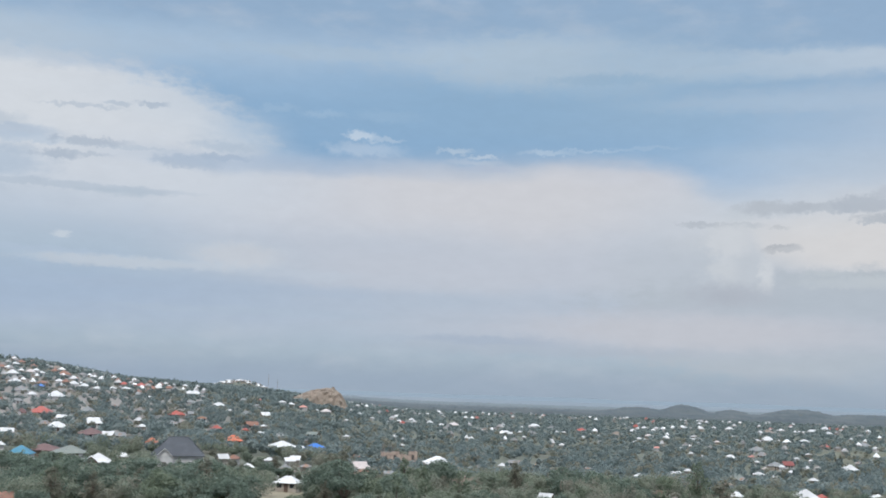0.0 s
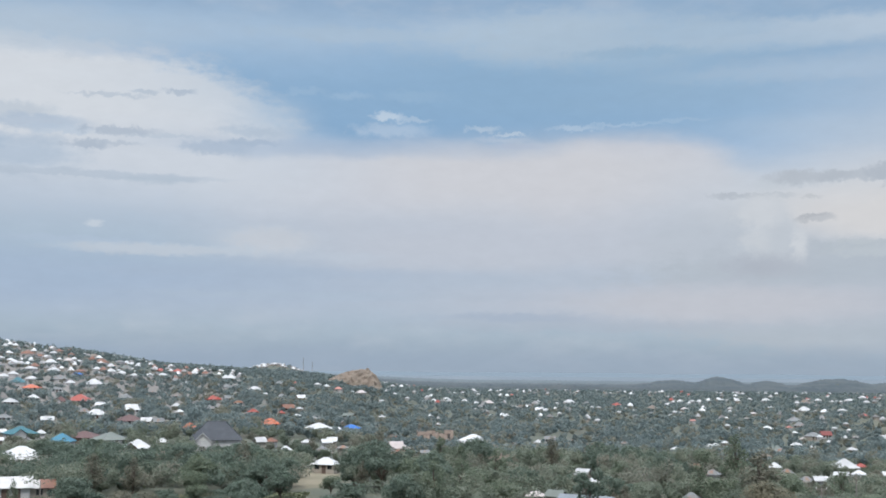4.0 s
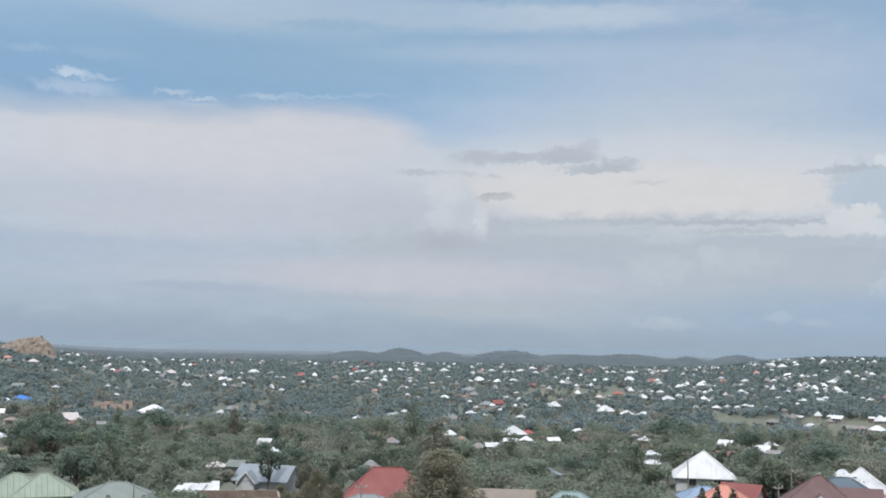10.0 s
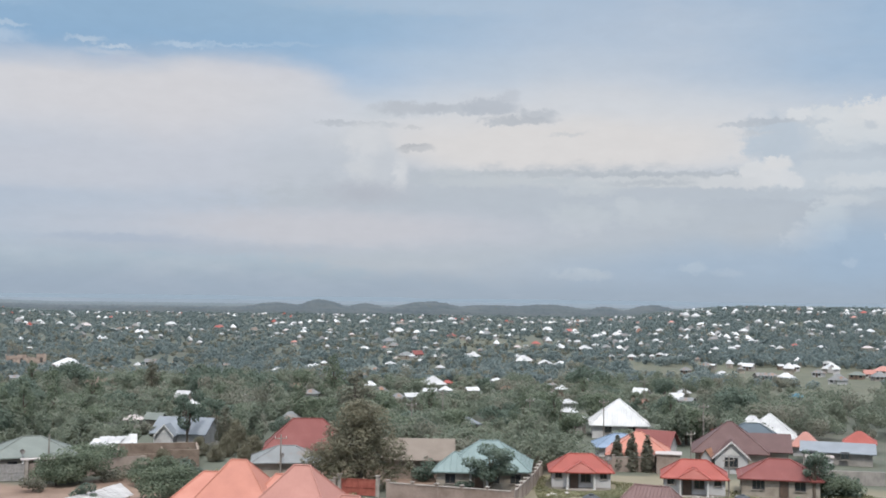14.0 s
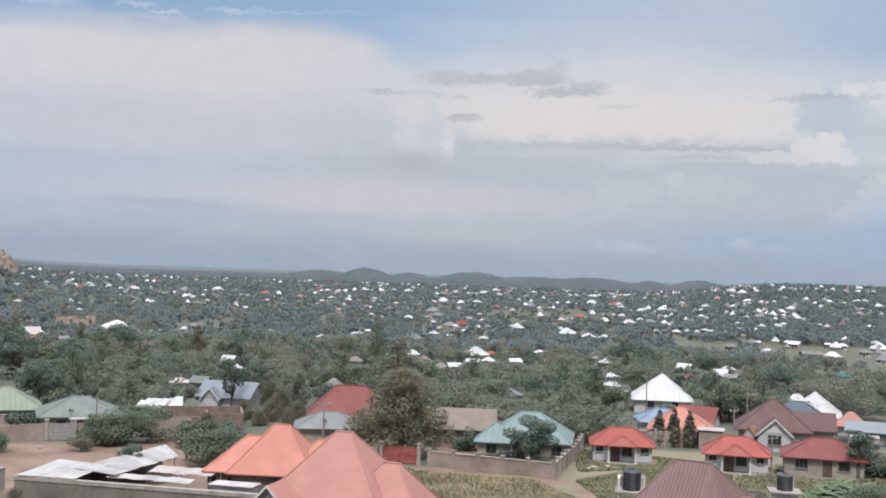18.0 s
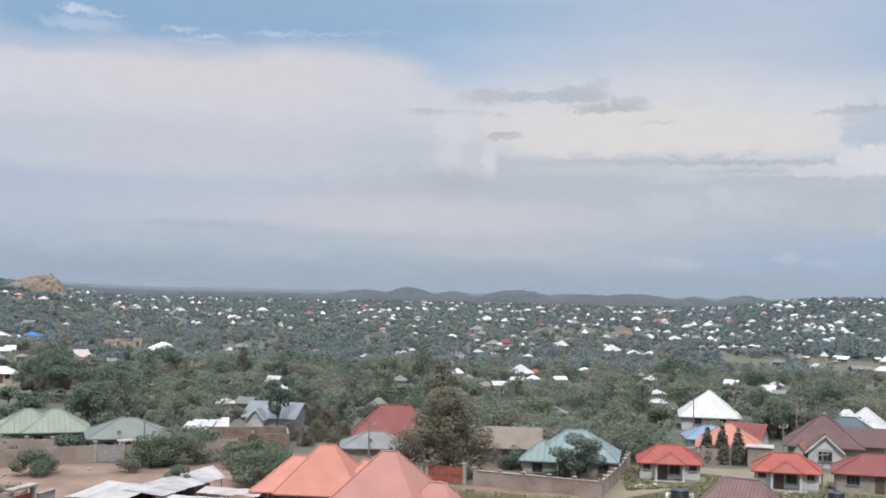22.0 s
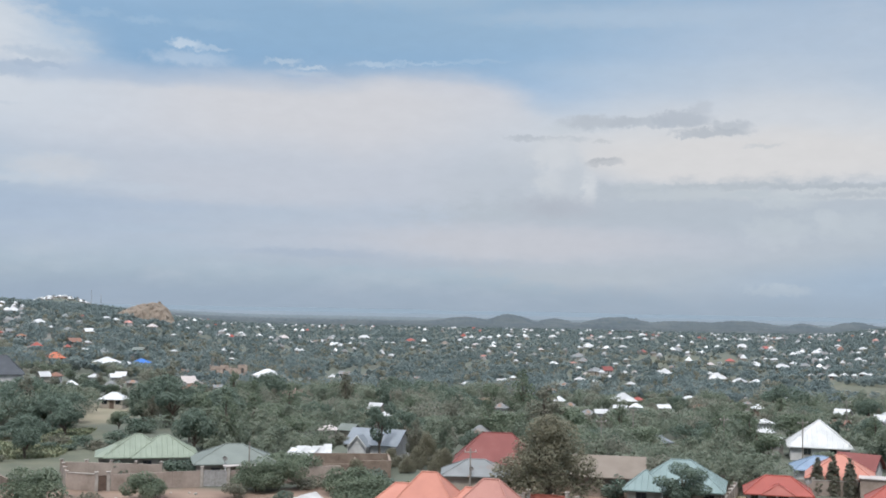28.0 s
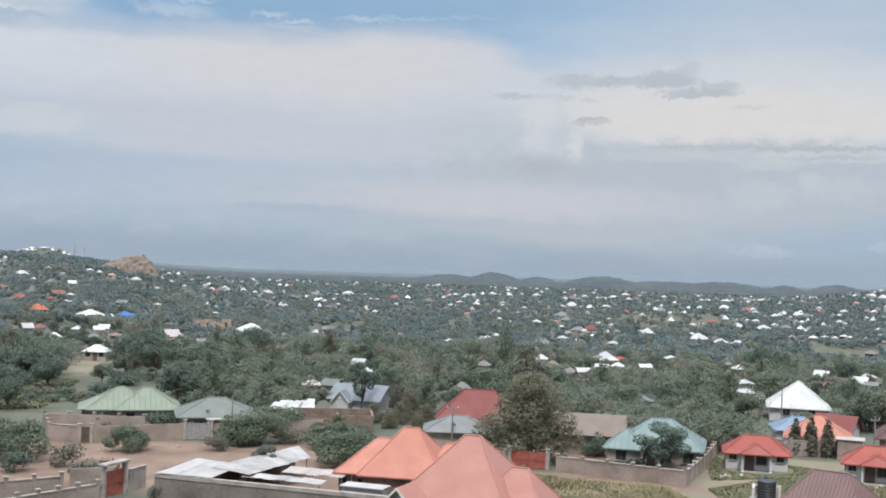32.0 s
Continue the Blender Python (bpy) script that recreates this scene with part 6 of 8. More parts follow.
h = thing("unfinished_house", 13.2, 167.5, -4, "roofless mud-brick house shell under construction", "house")
for bx, by, sx, sy, hh in ((-2.9, -3.5, 5.2, 0.3, 1.9), (2.9, -3.5, 5.2, 0.3, 2.4), (0, 3.5, 11, 0.3, 2.5), (-5.35, 0, 0.3, 6.7, 2.1), (5.35, 0, 0.3, 6.7, 2.4), (0.5, 0, 0.25, 6.7, 2.0)):
    part("wall", box_bm(bx, by, hh / 2 - 0.1, sx, sy, hh + 0.2), PLASTER[2], h)
# dark panel on the solid wall, painting the shade of an opening
part("window_opening", box_bm(1.8, -3.67, 1.3, 0.5, 0.06, 0.7), FRAME, h)
for i in range(6):
    s = thing("roof_sheet", 4.9 + 1.05 * i, 172.6 + 0.35 * i, -22 + 9 * (i % 3), "loose bright roofing sheet lying on the bare roof poles", "metal sheet", "loose roofing sheets", z=2.15 + 0.14 * (i % 2))
    bm = bmesh.new()
    for k in range(5):
        box(bm, (k - 2) * 0.24, 0, 0.02 * (k % 2), 0.25, 2.6, 0.03)
    bmesh.ops.transform(bm, matrix=pose(0, 0, 0.45, 16 + 5 * (i % 3), 4 - 3 * (i % 2), 0), verts=bm.verts)
    part("sheet", bm, ROOFS["white"], s)
    part("pole", rod(bmesh.new(), (0, -1.1, -2.4), (0, -1.1, 0.16), 0.05, sides=6), TIMBER, s)
    part("pole", rod(bmesh.new(), (0, 1.1, -2.4), (0, 1.1, 0.74), 0.05, sides=6), TIMBER, s)
for x, y, turn, w, d, wh, ri, ro, wa, lab in ((-70.7, 330.5, 12, 13.5, 11, 4.4, 4.5, "slate", 1, "large white house under a dark slate-grey roof"),):
    h = thing("house", x, y, turn, lab, "house")
    volume(h, 0, 0, w, d, wh, ri, ROOFS[ro], PLASTER[wa], ridge=5, caps=True)
    front_gable(h, -3.6, -6.2, 4.6, 2.6, wh - 0.6, 2.2, ROOFS[ro], PLASTER[wa])
    for wx in (-3.6, 0.6, 3.4):
        window(h, wx, -7.55 if wx < 0 else -5.55, 1.7, 0, 1.4, 1.4, trim=TRIM)
    FOOTPRINTS.append((x, y, 10))
for x, y, turn, w, d, ri, ro, wa, lab in ((-50.5, 150.5, 20, 9.5, 8.0, 2.6, "darkred", 0, "house under a dark red hipped roof"), (-38.5, 130.5, 18, 9.0, 8.0, 2.8, "darkred", 0, "house under a dull red roof beside a tree")):
    h = thing("house", x, y, turn, lab, "house")
    volume(h, 0, 0, w, d, 2.8, ri, ROOFS[ro], PLASTER[wa], ridge=1.6, ribs=0.8, caps=True)
    window(h, 0.5, -d / 2, 1.5, 0), window(h, 3, -d / 2, 1.5, 0)
h = thing("house", -27.2, 126.0, 16, "small house with a slate-blue boarded gable", "house")
volume(h, 0, 0, 6.0, 4.2, 2.0, 1.75, ROOFS["slate"], PLASTER[1], "gable", 0.35, turn=90)
bm = bmesh.new()
vs = [bm.verts.new(p) for q in (-3.03, -3.08) for p in ((-2.0, q, 2.0), (2.0, q, 2.0), (0, q, 3.6))]
for f in ((0, 1, 2), (5, 4, 3), (0, 3, 4, 1), (1, 4, 5, 2), (2, 5, 3, 0)):
    bm.faces.new([vs[i] for i in f])
bmesh.ops.recalc_face_normals(bm, faces=bm.faces)
part("gable_boarding", bm, material("slate_blue_boards", [(0.10, 0.115, 0.14), (0.15, 0.165, 0.195)], 2, 0.7), h, "slate-blue boarding")
window(h, 0.6, -3.0, 1.2, 0, 1.0, 0.9)
h = thing("shop_row", -81.0, 213.0, 21, "low shop row under tin sheets rusted at one end", "building")
volume(h, -2.2, 0, 7.6, 6.6, 2.5, 1.5, TIN, PLASTER[1], "gable", 0.5)
volume(h, 3.8, -0.5, 4.2, 5.2, 2.3, 1.1, TIN, PLASTER[0], "gable", 0.4)
part("roof_sheet", moved(gable_bm(1.9, 5.2, 2.36, 1.1, 0.5), 4.7, -0.5), ROOFS["rust"], h, "rusted brown sheets")
for x in (-4.6, -2.6, -0.6):
    door(h, x, -3.3, 0, 1.1)
window(h, 3.2, -3.1, 1.4, 0), window(h, 5.0, -3.1, 1.4, 0, 0.8, 0.8)
FOOTPRINTS.append((-81, 213, 8))
h = thing("house", -80.8, 181.2, 30, "brick house with a bright metal pitched roof", "house")
volume(h, 0, 0, 9.0, 7.0, 3.0, 2.8, ROOFS["white"], PLASTER[2], "gable", 0.6, turn=70)
h = thing("outhouse", -71.3, 176.2, 20, "small concrete outhouse with a flat slab roof", "outhouse")
part("wall", box_bm(0, 0, 1.0, 2.2, 1.8, 2.3), PLASTER[2], h)
part("roof", box_bm(0, 0, 2.2, 2.7, 2.2, 0.14), COPING, h)
door(h, 0, -0.9, 0, 0.7, 1.8)

BRICKWORK = material("fresh_burnt_brick", [(0.224, 0.168, 0.135), (0.296, 0.228, 0.189), (0.352, 0.280, 0.234)], 0.9, 0.95, 0.5, 12)


# a brick block going up, with its poles, and an open roof frame
def brick_shell(x, y, turn, w, d, tall, poles, label):
    h = thing("unfinished_building", x, y, turn, label, "building")
    FOOTPRINTS.append((x, y, w / 2))
    rnd = random.Random(round(x + y))
    for bx, by, sx, sy in ((0, -d / 2, w, 0.25), (0, d / 2, w, 0.25), (-w / 2, 0, 0.25, d - 0.3), (w / 2, 0, 0.25, d - 0.3), (0.1 * w, 0, 0.25, d - 0.3)):
        hh = tall * rnd.uniform(0.8, 1.05)
        k = 4 if sx > sy else 2
        for i in range(k):
            up = hh * rnd.uniform(0.62, 1.0)
            ox, oy = ((i + 0.5) / k - 0.5) * sx if sx > sy else 0, ((i + 0.5) / k - 0.5) * sy if sy > sx else 0
            part("wall", box_bm(bx + ox, by + oy, up / 2 - 0.2, sx / k if sx > sy else sx, sy / k if sy > sx else sy, up + 0.4), BRICKWORK, h)
            if sx > sy and by < 0:
                # no hole here: a dark panel stands for the shaded opening
                part("window_opening", box_bm(bx + ox, by - 0.14, up * 0.55, sx / k * 0.3, 0.03, up * 0.35), FRAME, h)
    part("slab", box_bm(-0.2 * w, 0, tall * 0.55, w * 0.7, d * 0.9, 0.2), COPING, h)
    for i in range(poles):
        px, py = rnd.uniform(-w / 2, w / 2), rnd.uniform(-d / 2, d / 2)
        part("pole", rod(bmesh.new(), (px, py, 0), (px + rnd.uniform(-0.2, 0.2), py, tall + rnd.uniform(0.8, 3.0)), 0.13, 0.1, 6), TIMBER, h)


brick_shell(-15.5, 566, 6, 17, 12, 6.5, 9, "half-built brick block with poles standing up")
brick_shell(9.2, 347, -4, 9.5, 7, 4.2, 4, "roofless pale brick house with bare roof timbers")
tank_tower(38.6, 251.0, -9, 1.6, 0.8, 2.2, False, "pale frame with a water tank among trees")

# market sheds behind the long yard wall
SHEETS = TIN


def lean_to(x, y, turn, w, d, z0, z1, label, sheets=6, roof=None, walls=True):
    """A lean-to: posts, back wall and a roof of single sheets, each a little out of line."""
    rnd = random.Random(round(x * 31 + y))
    h = thing("lean_to", x, y, turn, label, "shed", "sheds behind the long wall")
    for i in range(sheets):
        sw = w / sheets
        bm = bmesh.new()
        ks = 5
        for k in range(ks):
            box(bm, ((k + 0.5) * sw / ks - sw / 2) * 1.08, 0, 0.02 * (k % 2), sw / ks * 1.02, d * rnd.uniform(0.98, 1.04), 0.03)
        tilt = math.degrees(math.atan2(z1 - z0, d))
        bmesh.ops.transform(bm, matrix=pose(-w / 2 + (i + 0.5) * sw, rnd.uniform(-0.1, 0.1), (z0 + z1) / 2 + rnd.uniform(-0.03, 0.03) + 0.035 * (i % 2), tilt + rnd.uniform(-0.8, 0.8), rnd.uniform(-0.8, 0.8), rnd.uniform(-0.8, 0.8)), verts=bm.verts)
        part("sheet", bm, roof or SHEETS, h)
    if walls:
        part("wall", box_bm(0, d / 2 - 0.25, z1 / 2 - 0.15, w - 0.3, 0.18, z1 - 0.1), PLASTER[2], h)
    for s in (-1, 0, 1):
        part("post", rod(bmesh.new(), (s * (w / 2 - 0.2), -d / 2 + 0.3, -0.1), (s * (w / 2 - 0.2), -d / 2 + 0.3, z0), 0.06), TIMBER, h)
    return h


def sheet_roof(label, a, b, c, d, za, zb, n):
    """A shed roof of single overlapping sheets from the low edge a-b to the high edge d-c, on posts."""
    rnd = random.Random(round(a[0] * 31 + a[1] * 7))
    ox, oy = (a[0] + c[0]) / 2, (a[1] + c[1]) / 2
    h = thing("shed", ox, oy, 0, label, "shed", "sheds behind the long wall")
    at = lambda p, q, u: (p[0] + (q[0] - p[0]) * u - ox, p[1] + (q[1] - p[1]) * u - oy)
    for i in range(n):
        bm = bmesh.new()
        lift, out, in_ = rnd.uniform(0, 0.05) + 0.02 * (i % 2), rnd.uniform(-0.02, 0.035), rnd.uniform(-0.02, 0.05)
        for k in range(4):
            u0, u1 = (i + k / 4 - 0.03) / n, (i + (k + 1) / 4 + 0.03) / n
            ring = []
            for (p, q, z, f) in ((a, b, za, -out), (d, c, zb, in_)):
                for u in (u0, u1):
                    x, y = at(p, q, u)
                    x2, y2 = at(d if p is a else a, c if p is a else b, u)
                    ring.append((x - (x2 - x) * abs(f), y - (y2 - y) * abs(f), z + lift + 0.018 * (k % 2)))
            lo = [bm.verts.new((x, y, z - 0.025)) for x, y, z in ring]
            hi = [bm.verts.new(v) for v in ring]
            for f in ((0, 1, 3, 2), ):
                bm.faces.new([hi[m] for m in f])
                bm.faces.new([lo[m] for m in reversed(f)])
            for m, q2 in ((0, 1), (1, 3), (3, 2), (2, 0)):
                bm.faces.new((lo[m], lo[q2], hi[q2], hi[m]))
        bmesh.ops.recalc_face_normals(bm, faces=bm.faces)
        part("sheet", bm, SHEETS, h)
    for p, q, z in ((a, b, za), (d, c, zb)):
        for u in (0.04, 0.5, 0.96):
            x, y = at(p, q, u)
            part("post", rod(bmesh.new(), (x * 0.96, y * 0.96, -0.1), (x * 0.96, y * 0.96, z - 0.03), 0.06), TIMBER, h)
    (x0, y0), (x1, y1) = at(d, c, 0.05), at(d, c, 0.95)
    part("wall", box_bm((x0 + x1) * 0.475, (y0 + y1) * 0.475, zb / 2 - 0.15, math.hypot(x1 - x0, y1 - y0), 0.16, zb - 0.15, math.degrees(math.atan2(y1 - y0, x1 - x0))), PLASTER[2], h)


sheet_roof("shed roofed with pale corrugated sheets along the market wall", (-7.9, 119.0), (-2.6, 116.4), (0.4, 121.6), (-4.4, 125.4), 2.4, 2.75, 6)
sheet_roof("long shed roof of pale ragged sheets beside the yard", (1.0, 117.2), (7.6, 127.6), (6.6, 134.4), (-2.8, 120.6), 2.55, 2.7, 14)
lean_to(4.4, 116.4, -27.5, 8.5, 1.5, 2.25, 2.45, "narrow bright sheet roof behind the wall", 7, walls=False)
lean_to(7.8, 119.8, -24, 6.5, 2.6, 2.3, 2.5, "low canopy of dull grey sheets on posts", 5, ROOFS["pinkish"], walls=False)
h = thing("stall", 12.0, 111.9, -28, "white boxed stall at the end of the wall", "stall")
part("wall", box_bm(0, 0, 1.15, 4.0, 1.8, 2.5), PLASTER[1], h)
part("roof", box_bm(0, 0, 2.5, 4.5, 2.3, 0.1), SHEETS, h)


# ---- yard walls, gates and fences ----
def yard_wall(points, tall, label, step=3.0, mat=None, posts=True, cap=True, thick=0.22, post_up=0.28, cap_tall=0.1):
    """A rendered wall along the points, with piers, coping and a wall panel for each bay."""
    w = new("yard_wall")
    tagged(w, label, "wall", "yard walls")
    for (x0, y0), (x1, y1) in zip(points, points[1:]):
        run = math.hypot(x1 - x0, y1 - y0)
        n, a = max(1, round(run / step)), math.degrees(math.atan2(y1 - y0, x1 - x0))
        for i in range(n):
            u = (i + 0.5) / n
            px, py = x0 + (x1 - x0) * u, y0 + (y1 - y0) * u
            z = float(land_height(px, py))
            part("panel", box_bm(px, py, z + tall / 2 - 0.15, run / n - 0.02, thick, tall + 0.3, a), mat or YARD_WALL, w)
            if cap:
                part("coping", box_bm(px, py, z + tall + cap_tall / 2, run / n - 0.03, thick + 0.14, cap_tall, a), COPING, w)
        for i in range(n + 1):
            if not posts:
                break
            u = i / n
            px, py = x0 + (x1 - x0) * u, y0 + (y1 - y0) * u
            z = float(land_height(px, py))
            bm = box_bm(px, py, z + (tall + post_up) / 2 - 0.15, 0.34, 0.34, tall + post_up + 0.3, a)
            pier = part("pier", bm, mat or YARD_WALL, w)
            part("pier_cap", box_bm(px, py, z + tall + post_up + 0.06, 0.48, 0.48, 0.1, a), COPING, pier)
    return w


def gate(x0, y0, x1, y1, tall, label, mat=None, leaves=2, bars=True):
    """A sheet-metal gate between two piers, with stiffening bars."""
    g = thing("gate", (x0 + x1) / 2, (y0 + y1) / 2, math.degrees(math.atan2(y1 - y0, x1 - x0)), label, "gate", "yard gates")
    run = math.hypot(x1 - x0, y1 - y0)
    for i in range(leaves):
        lw = run / leaves - 0.03
        bm = box_bm(-run / 2 + (i + 0.5) * run / leaves, 0, tall / 2 + 0.08, lw, 0.05, tall)
        leaf = part("gate_leaf", bm, mat or GATE_RED, g)
        cx = -run / 2 + (i + 0.5) * run / leaves
        part("stiffener", frame_ring(lw, tall, 0.09, 0.05, pose(cx, 0.0, tall / 2 + 0.08)), mat or GATE_RED, leaf)
        part("crossbar", box_bm(cx, -0.05, tall * 0.52, lw - 0.2, 0.05, 0.08), mat or GATE_RED, leaf)
    for s in (-1, 1):
        bm = box_bm(s * (run / 2 + 0.22), 0, tall / 2 + 0.1, 0.4, 0.4, tall + 0.7)
        pier = part("pier", bm, COPING, g)
        part("pier_cap", box_bm(s * (run / 2 + 0.22), 0, tall + 0.51, 0.56, 0.56, 0.12), COPING, pier)
    return g


yard_wall([(37.2, 133.8), (49.4, 124.4), (56.8, 136.4), (62.6, 147.0)], 1.75, "rendered brown yard wall with piers and pale coping")
yard_wall([(18.5, 143.5), (31.6, 137.4)], 1.7, "low rendered yard wall beside the red gate")
gate(32.3, 137.0, 36.0, 134.9, 1.95, "dull red sheet-metal double gate")
yard_wall([(58.6, 152.4), (63.5, 150.6), (70.5, 147.6), (78.2, 144.6)], 2.0, "brown block yard wall behind the red-roofed houses")
yard_wall([(-8.2, 119.3), (13.9, 107.7)], 1.95, "long stained grey-brown wall with a pale block course on top", 4.0, MARKET_WALL, posts=False, cap=True, thick=0.4, cap_tall=0.38)
yard_wall([(-8.2, 119.3), (-6.4, 122.6)], 2.25, "end of the stained market wall", 4.0, posts=False)
yard_wall([(-24.0, 154.6), (-20.0, 153.0)], 2.1, "brown rendered wall with a narrow door", posts=False)
yard_wall([(-18.4, 153.2), (-7.2, 156.4)], 2.1, "long brown rendered yard wall in front of trees", 3.6, posts=False, cap=False)
yard_wall([(-3.8, 156.3), (11.2, 161.4)], 2.1, "long brown rendered yard wall beside bushes", 3.6, posts=False, cap=False)
yard_wall([(-24.0, 154.6), (-26.5, 166.0), (-13.0, 163.0)], 2.0, "brown wall round the green-roofed house", 3.6, posts=True, cap=False)
gate(-19.9, 152.95, -18.9, 153.15, 1.9, "narrow dark wooden door in the yard wall", DOORWOOD, 1)
gate(-7.0, 156.2, -4.0, 156.1, 2.1, "pale grey iron double gate", STEEL)
gate(-13.0, 118.3, -11.5, 120.9, 2.5, "tall red sheet-metal gate under a concrete lintel", leaves=1)
h = thing("gate_canopy", -12.25, 119.6, 60, "pale concrete slab over the red gate", "canopy", z=3.2)
part("slab", box_bm(0, 0, 0.1, 3.9, 1.0, 0.22, bevel=0.03), COPING, h)
yard_wall([(-13.6, 117.4), (-24.6, 106.2)], 1.55, "pale panel fence with capped concrete posts", 2.1, YARD_WALL, post_up=0.4)
yard_wall([(-24.6, 116.6), (-17.4, 120.6)], 1.7, "pale panel fence behind the yard", 2.6, YARD_WALL, post_up=0.4)
yard_wall([(-17.0, 123.4), (-12.9, 124.6)], 2.0, "short rendered wall at the back of the yard", 4.2, posts=False, cap=False)
yard_wall([(-11.0, 121.7), (-9.6, 124.2)], 2.2, "short pale wall beside the red gate", 4.0, PLASTER[3], posts=False)
yard_wall([(-46, 158), (-34, 161), (-30, 153)], 1.2, "low broken mud wall at the field's edge", 4.0, PLASTER[2], posts=False, cap=False)
yard_wall([(63.5, 101.5), (74.0, 106.5), (92, 113)], 0.5, "low white kerb wall along the garden", 4.0, TRIM, posts=False, cap=False)
yard_wall([(92.5, 132.0), (104, 126.0), (118, 128)], 1.8, "grey block wall beside the cream bungalow", 4.0, PLASTER[3], posts=False, cap=False)


# ---- poles, truck, rock and masts ----
def pole(x, y, tall, arm=True):
    p = thing("utility_pole", x, y, random.Random(round(x * 3 + y)).uniform(-40, 20), "weathered wooden pole with a crossarm" if arm else "plain grey wooden pole", "pole", "utility poles")
    part("post", rod(bmesh.new(), (0, 0, -0.4), (0, 0, tall), 0.12, 0.08, 8), TIMBER, p)
    if arm:
        part("crossarm", box_bm(0, 0, tall - 0.5, 1.6, 0.1, 0.12), TIMBER, p)
        for s in (-0.7, 0.7):
            part("insulator", rod(bmesh.new(), (s, 0, tall - 0.44), (s, 0, tall - 0.2), 0.05, 0.03, 8), TRIM, p)


for a in ((27.0, 148.5, 6.0, True), (-34.0, 145.0, 4.6, False), (71.0, 172.0, 8, True), (50.5, 169, 8, True), (82, 168, 8, True), (80.5, 138.5, 6.4, True), (77.3, 124.0, 5.0, True),
          (94, 158, 8, True), (-1.2, 159.0, 5.5, False), (104, 196, 9, True), (62, 189, 8, True), (-70.5, 194, 5, False), (-45.0, 176, 3.2, False)):
    pole(*a)


def truck(x, y, turn, colour, label):
    t = thing("truck", x, y, turn, label, "truck", "parked trucks")
    part("cargo_box", box_bm(-0.9, 0, 1.65, 4.0, 2.1, 1.8, bevel=0.05), colour, t)
    part("chassis", box_bm(0, 0, 0.62, 6.0, 1.5, 0.22), FRAME, t)
    part("cab", box_bm(2.2, 0, 1.35, 1.7, 2.0, 1.5, bevel=0.12), TRIM, t)
    part("windscreen", box_bm(3.06, 0, 1.65, 0.03, 1.7, 0.6), GLASS, t)
    for s in (-1, 1):
        part("side_window", box_bm(2.3, s * 1.01, 1.65, 0.9, 0.03, 0.5), GLASS, t)
        for wx in (-1.9, 2.1):
            wheel = part("wheel", rod(bmesh.new(), (wx, s * 0.75, 0.42), (wx, s * 1.02, 0.42), 0.42, sides=16), TANK, t)
            part("hub", rod(bmesh.new(), (wx, s * 1.02, 0.42), (wx, s * 1.05, 0.42), 0.2, sides=12), STEEL, wheel)


truck(112.0, 183.2, -30, GATE_RED, "parked truck with a red box and white cab")
truck(115.6, 182.4, -32, TRIM, "parked white box truck beside trees")

ROCK = material("bare_tan_rock", [(0.055, 0.062, 0.045), (0.125, 0.100, 0.080), (0.185, 0.145, 0.113), (0.110, 0.092, 0.072), (0.210, 0.170, 0.135)], 0.11, 0.95, 0.9, 0.45, fine=0.5)
bm = bmesh.new()
bmesh.ops.create_grid(bm, x_segments=84, y_segments=40, size=1)
for v in bm.verts:
    u, w = v.co.x, v.co.y
    tall = float(np.interp(u, [-1, -0.8, -0.5, -0.2, 0.05, 0.2, 0.5, 0.68, 0.85, 1], [0, 0.45, 0.70, 0.86, 0.96, 1.0, 1.0, 0.86, 0.50, 0]))
    body = tall * max(0.0, 1 - abs(w) ** 2.6)
    crag = noise.fractal((u * 5.5 + 7, w * 4.0, 0.4), 0.8, 2.1, 7) * 0.07 + abs(noise.noise((u * 9, w * 6, 3.0))) * 0.07
    ter = body + crag * body ** 0.5
    step = round(ter * 6 + 0.4 * noise.noise((u * 3, w * 3, 5.0))) / 6
    v.co = Vector((u * 32 + noise.noise((u * 7, w * 7, 9)) * 2.2, w * 20 + noise.noise((u * 8, w * 8, 2)) * 2.0, (0.85 * ter + 0.15 * step) * 18.5 - 4.5 * (1 - tall) - 0.6))
rk = thing("rock_outcrop", -114.0, 1150.0, 5.5, "bare tan rock knoll with quarried faces", "rock", z=float(land_height(-112.0, 1150.0)) + 1.0)
part("rock", bm, ROCK, rk)
FOOTPRINTS.append((-112, 1150, 10))


def mast(x, y, tall):
    m = thing("radio_mast", x, y, 0, "thin steel lattice mast on the far hill", "mast", "radio masts")
    for i in range(3):
        a = i * 2.0944
        part("leg", rod(bmesh.new(), (1.2 * math.cos(a), 1.2 * math.sin(a), 0), (0.2 * math.cos(a), 0.2 * math.sin(a), tall), 0.22, 0.16, 5), STEEL, m)
    bm = bmesh.new()
    for k in range(12):
        z, f = tall * k / 12, 1.2 - 1.0 * k / 12
        for i in range(3):
            a, b = i * 2.0944, (i + 1) * 2.0944
            rod(bm, (f * math.cos(a), f * math.sin(a), z), (f * 0.92 * math.cos(b), f * 0.92 * math.sin(b), z + tall / 12), 0.09, sides=4)
    part("bracing", bm, STEEL, m)


mast(-334, 2375, 32), mast(-316, 2380, 30)


# ---- houses too many to name: more of the town, then the far specks ----
def clear_of(x, y, r):
    return all((x - a) ** 2 + (y - b) ** 2 > (r + c) ** 2 for a, b, c in FOOTPRINTS)


town = random.Random(77)
TINTS = ["white"] * 9 + ["grey", "grey", "rust", "maroon", "red", "greengrey", "pinkish", "pinkish", "bluet"]


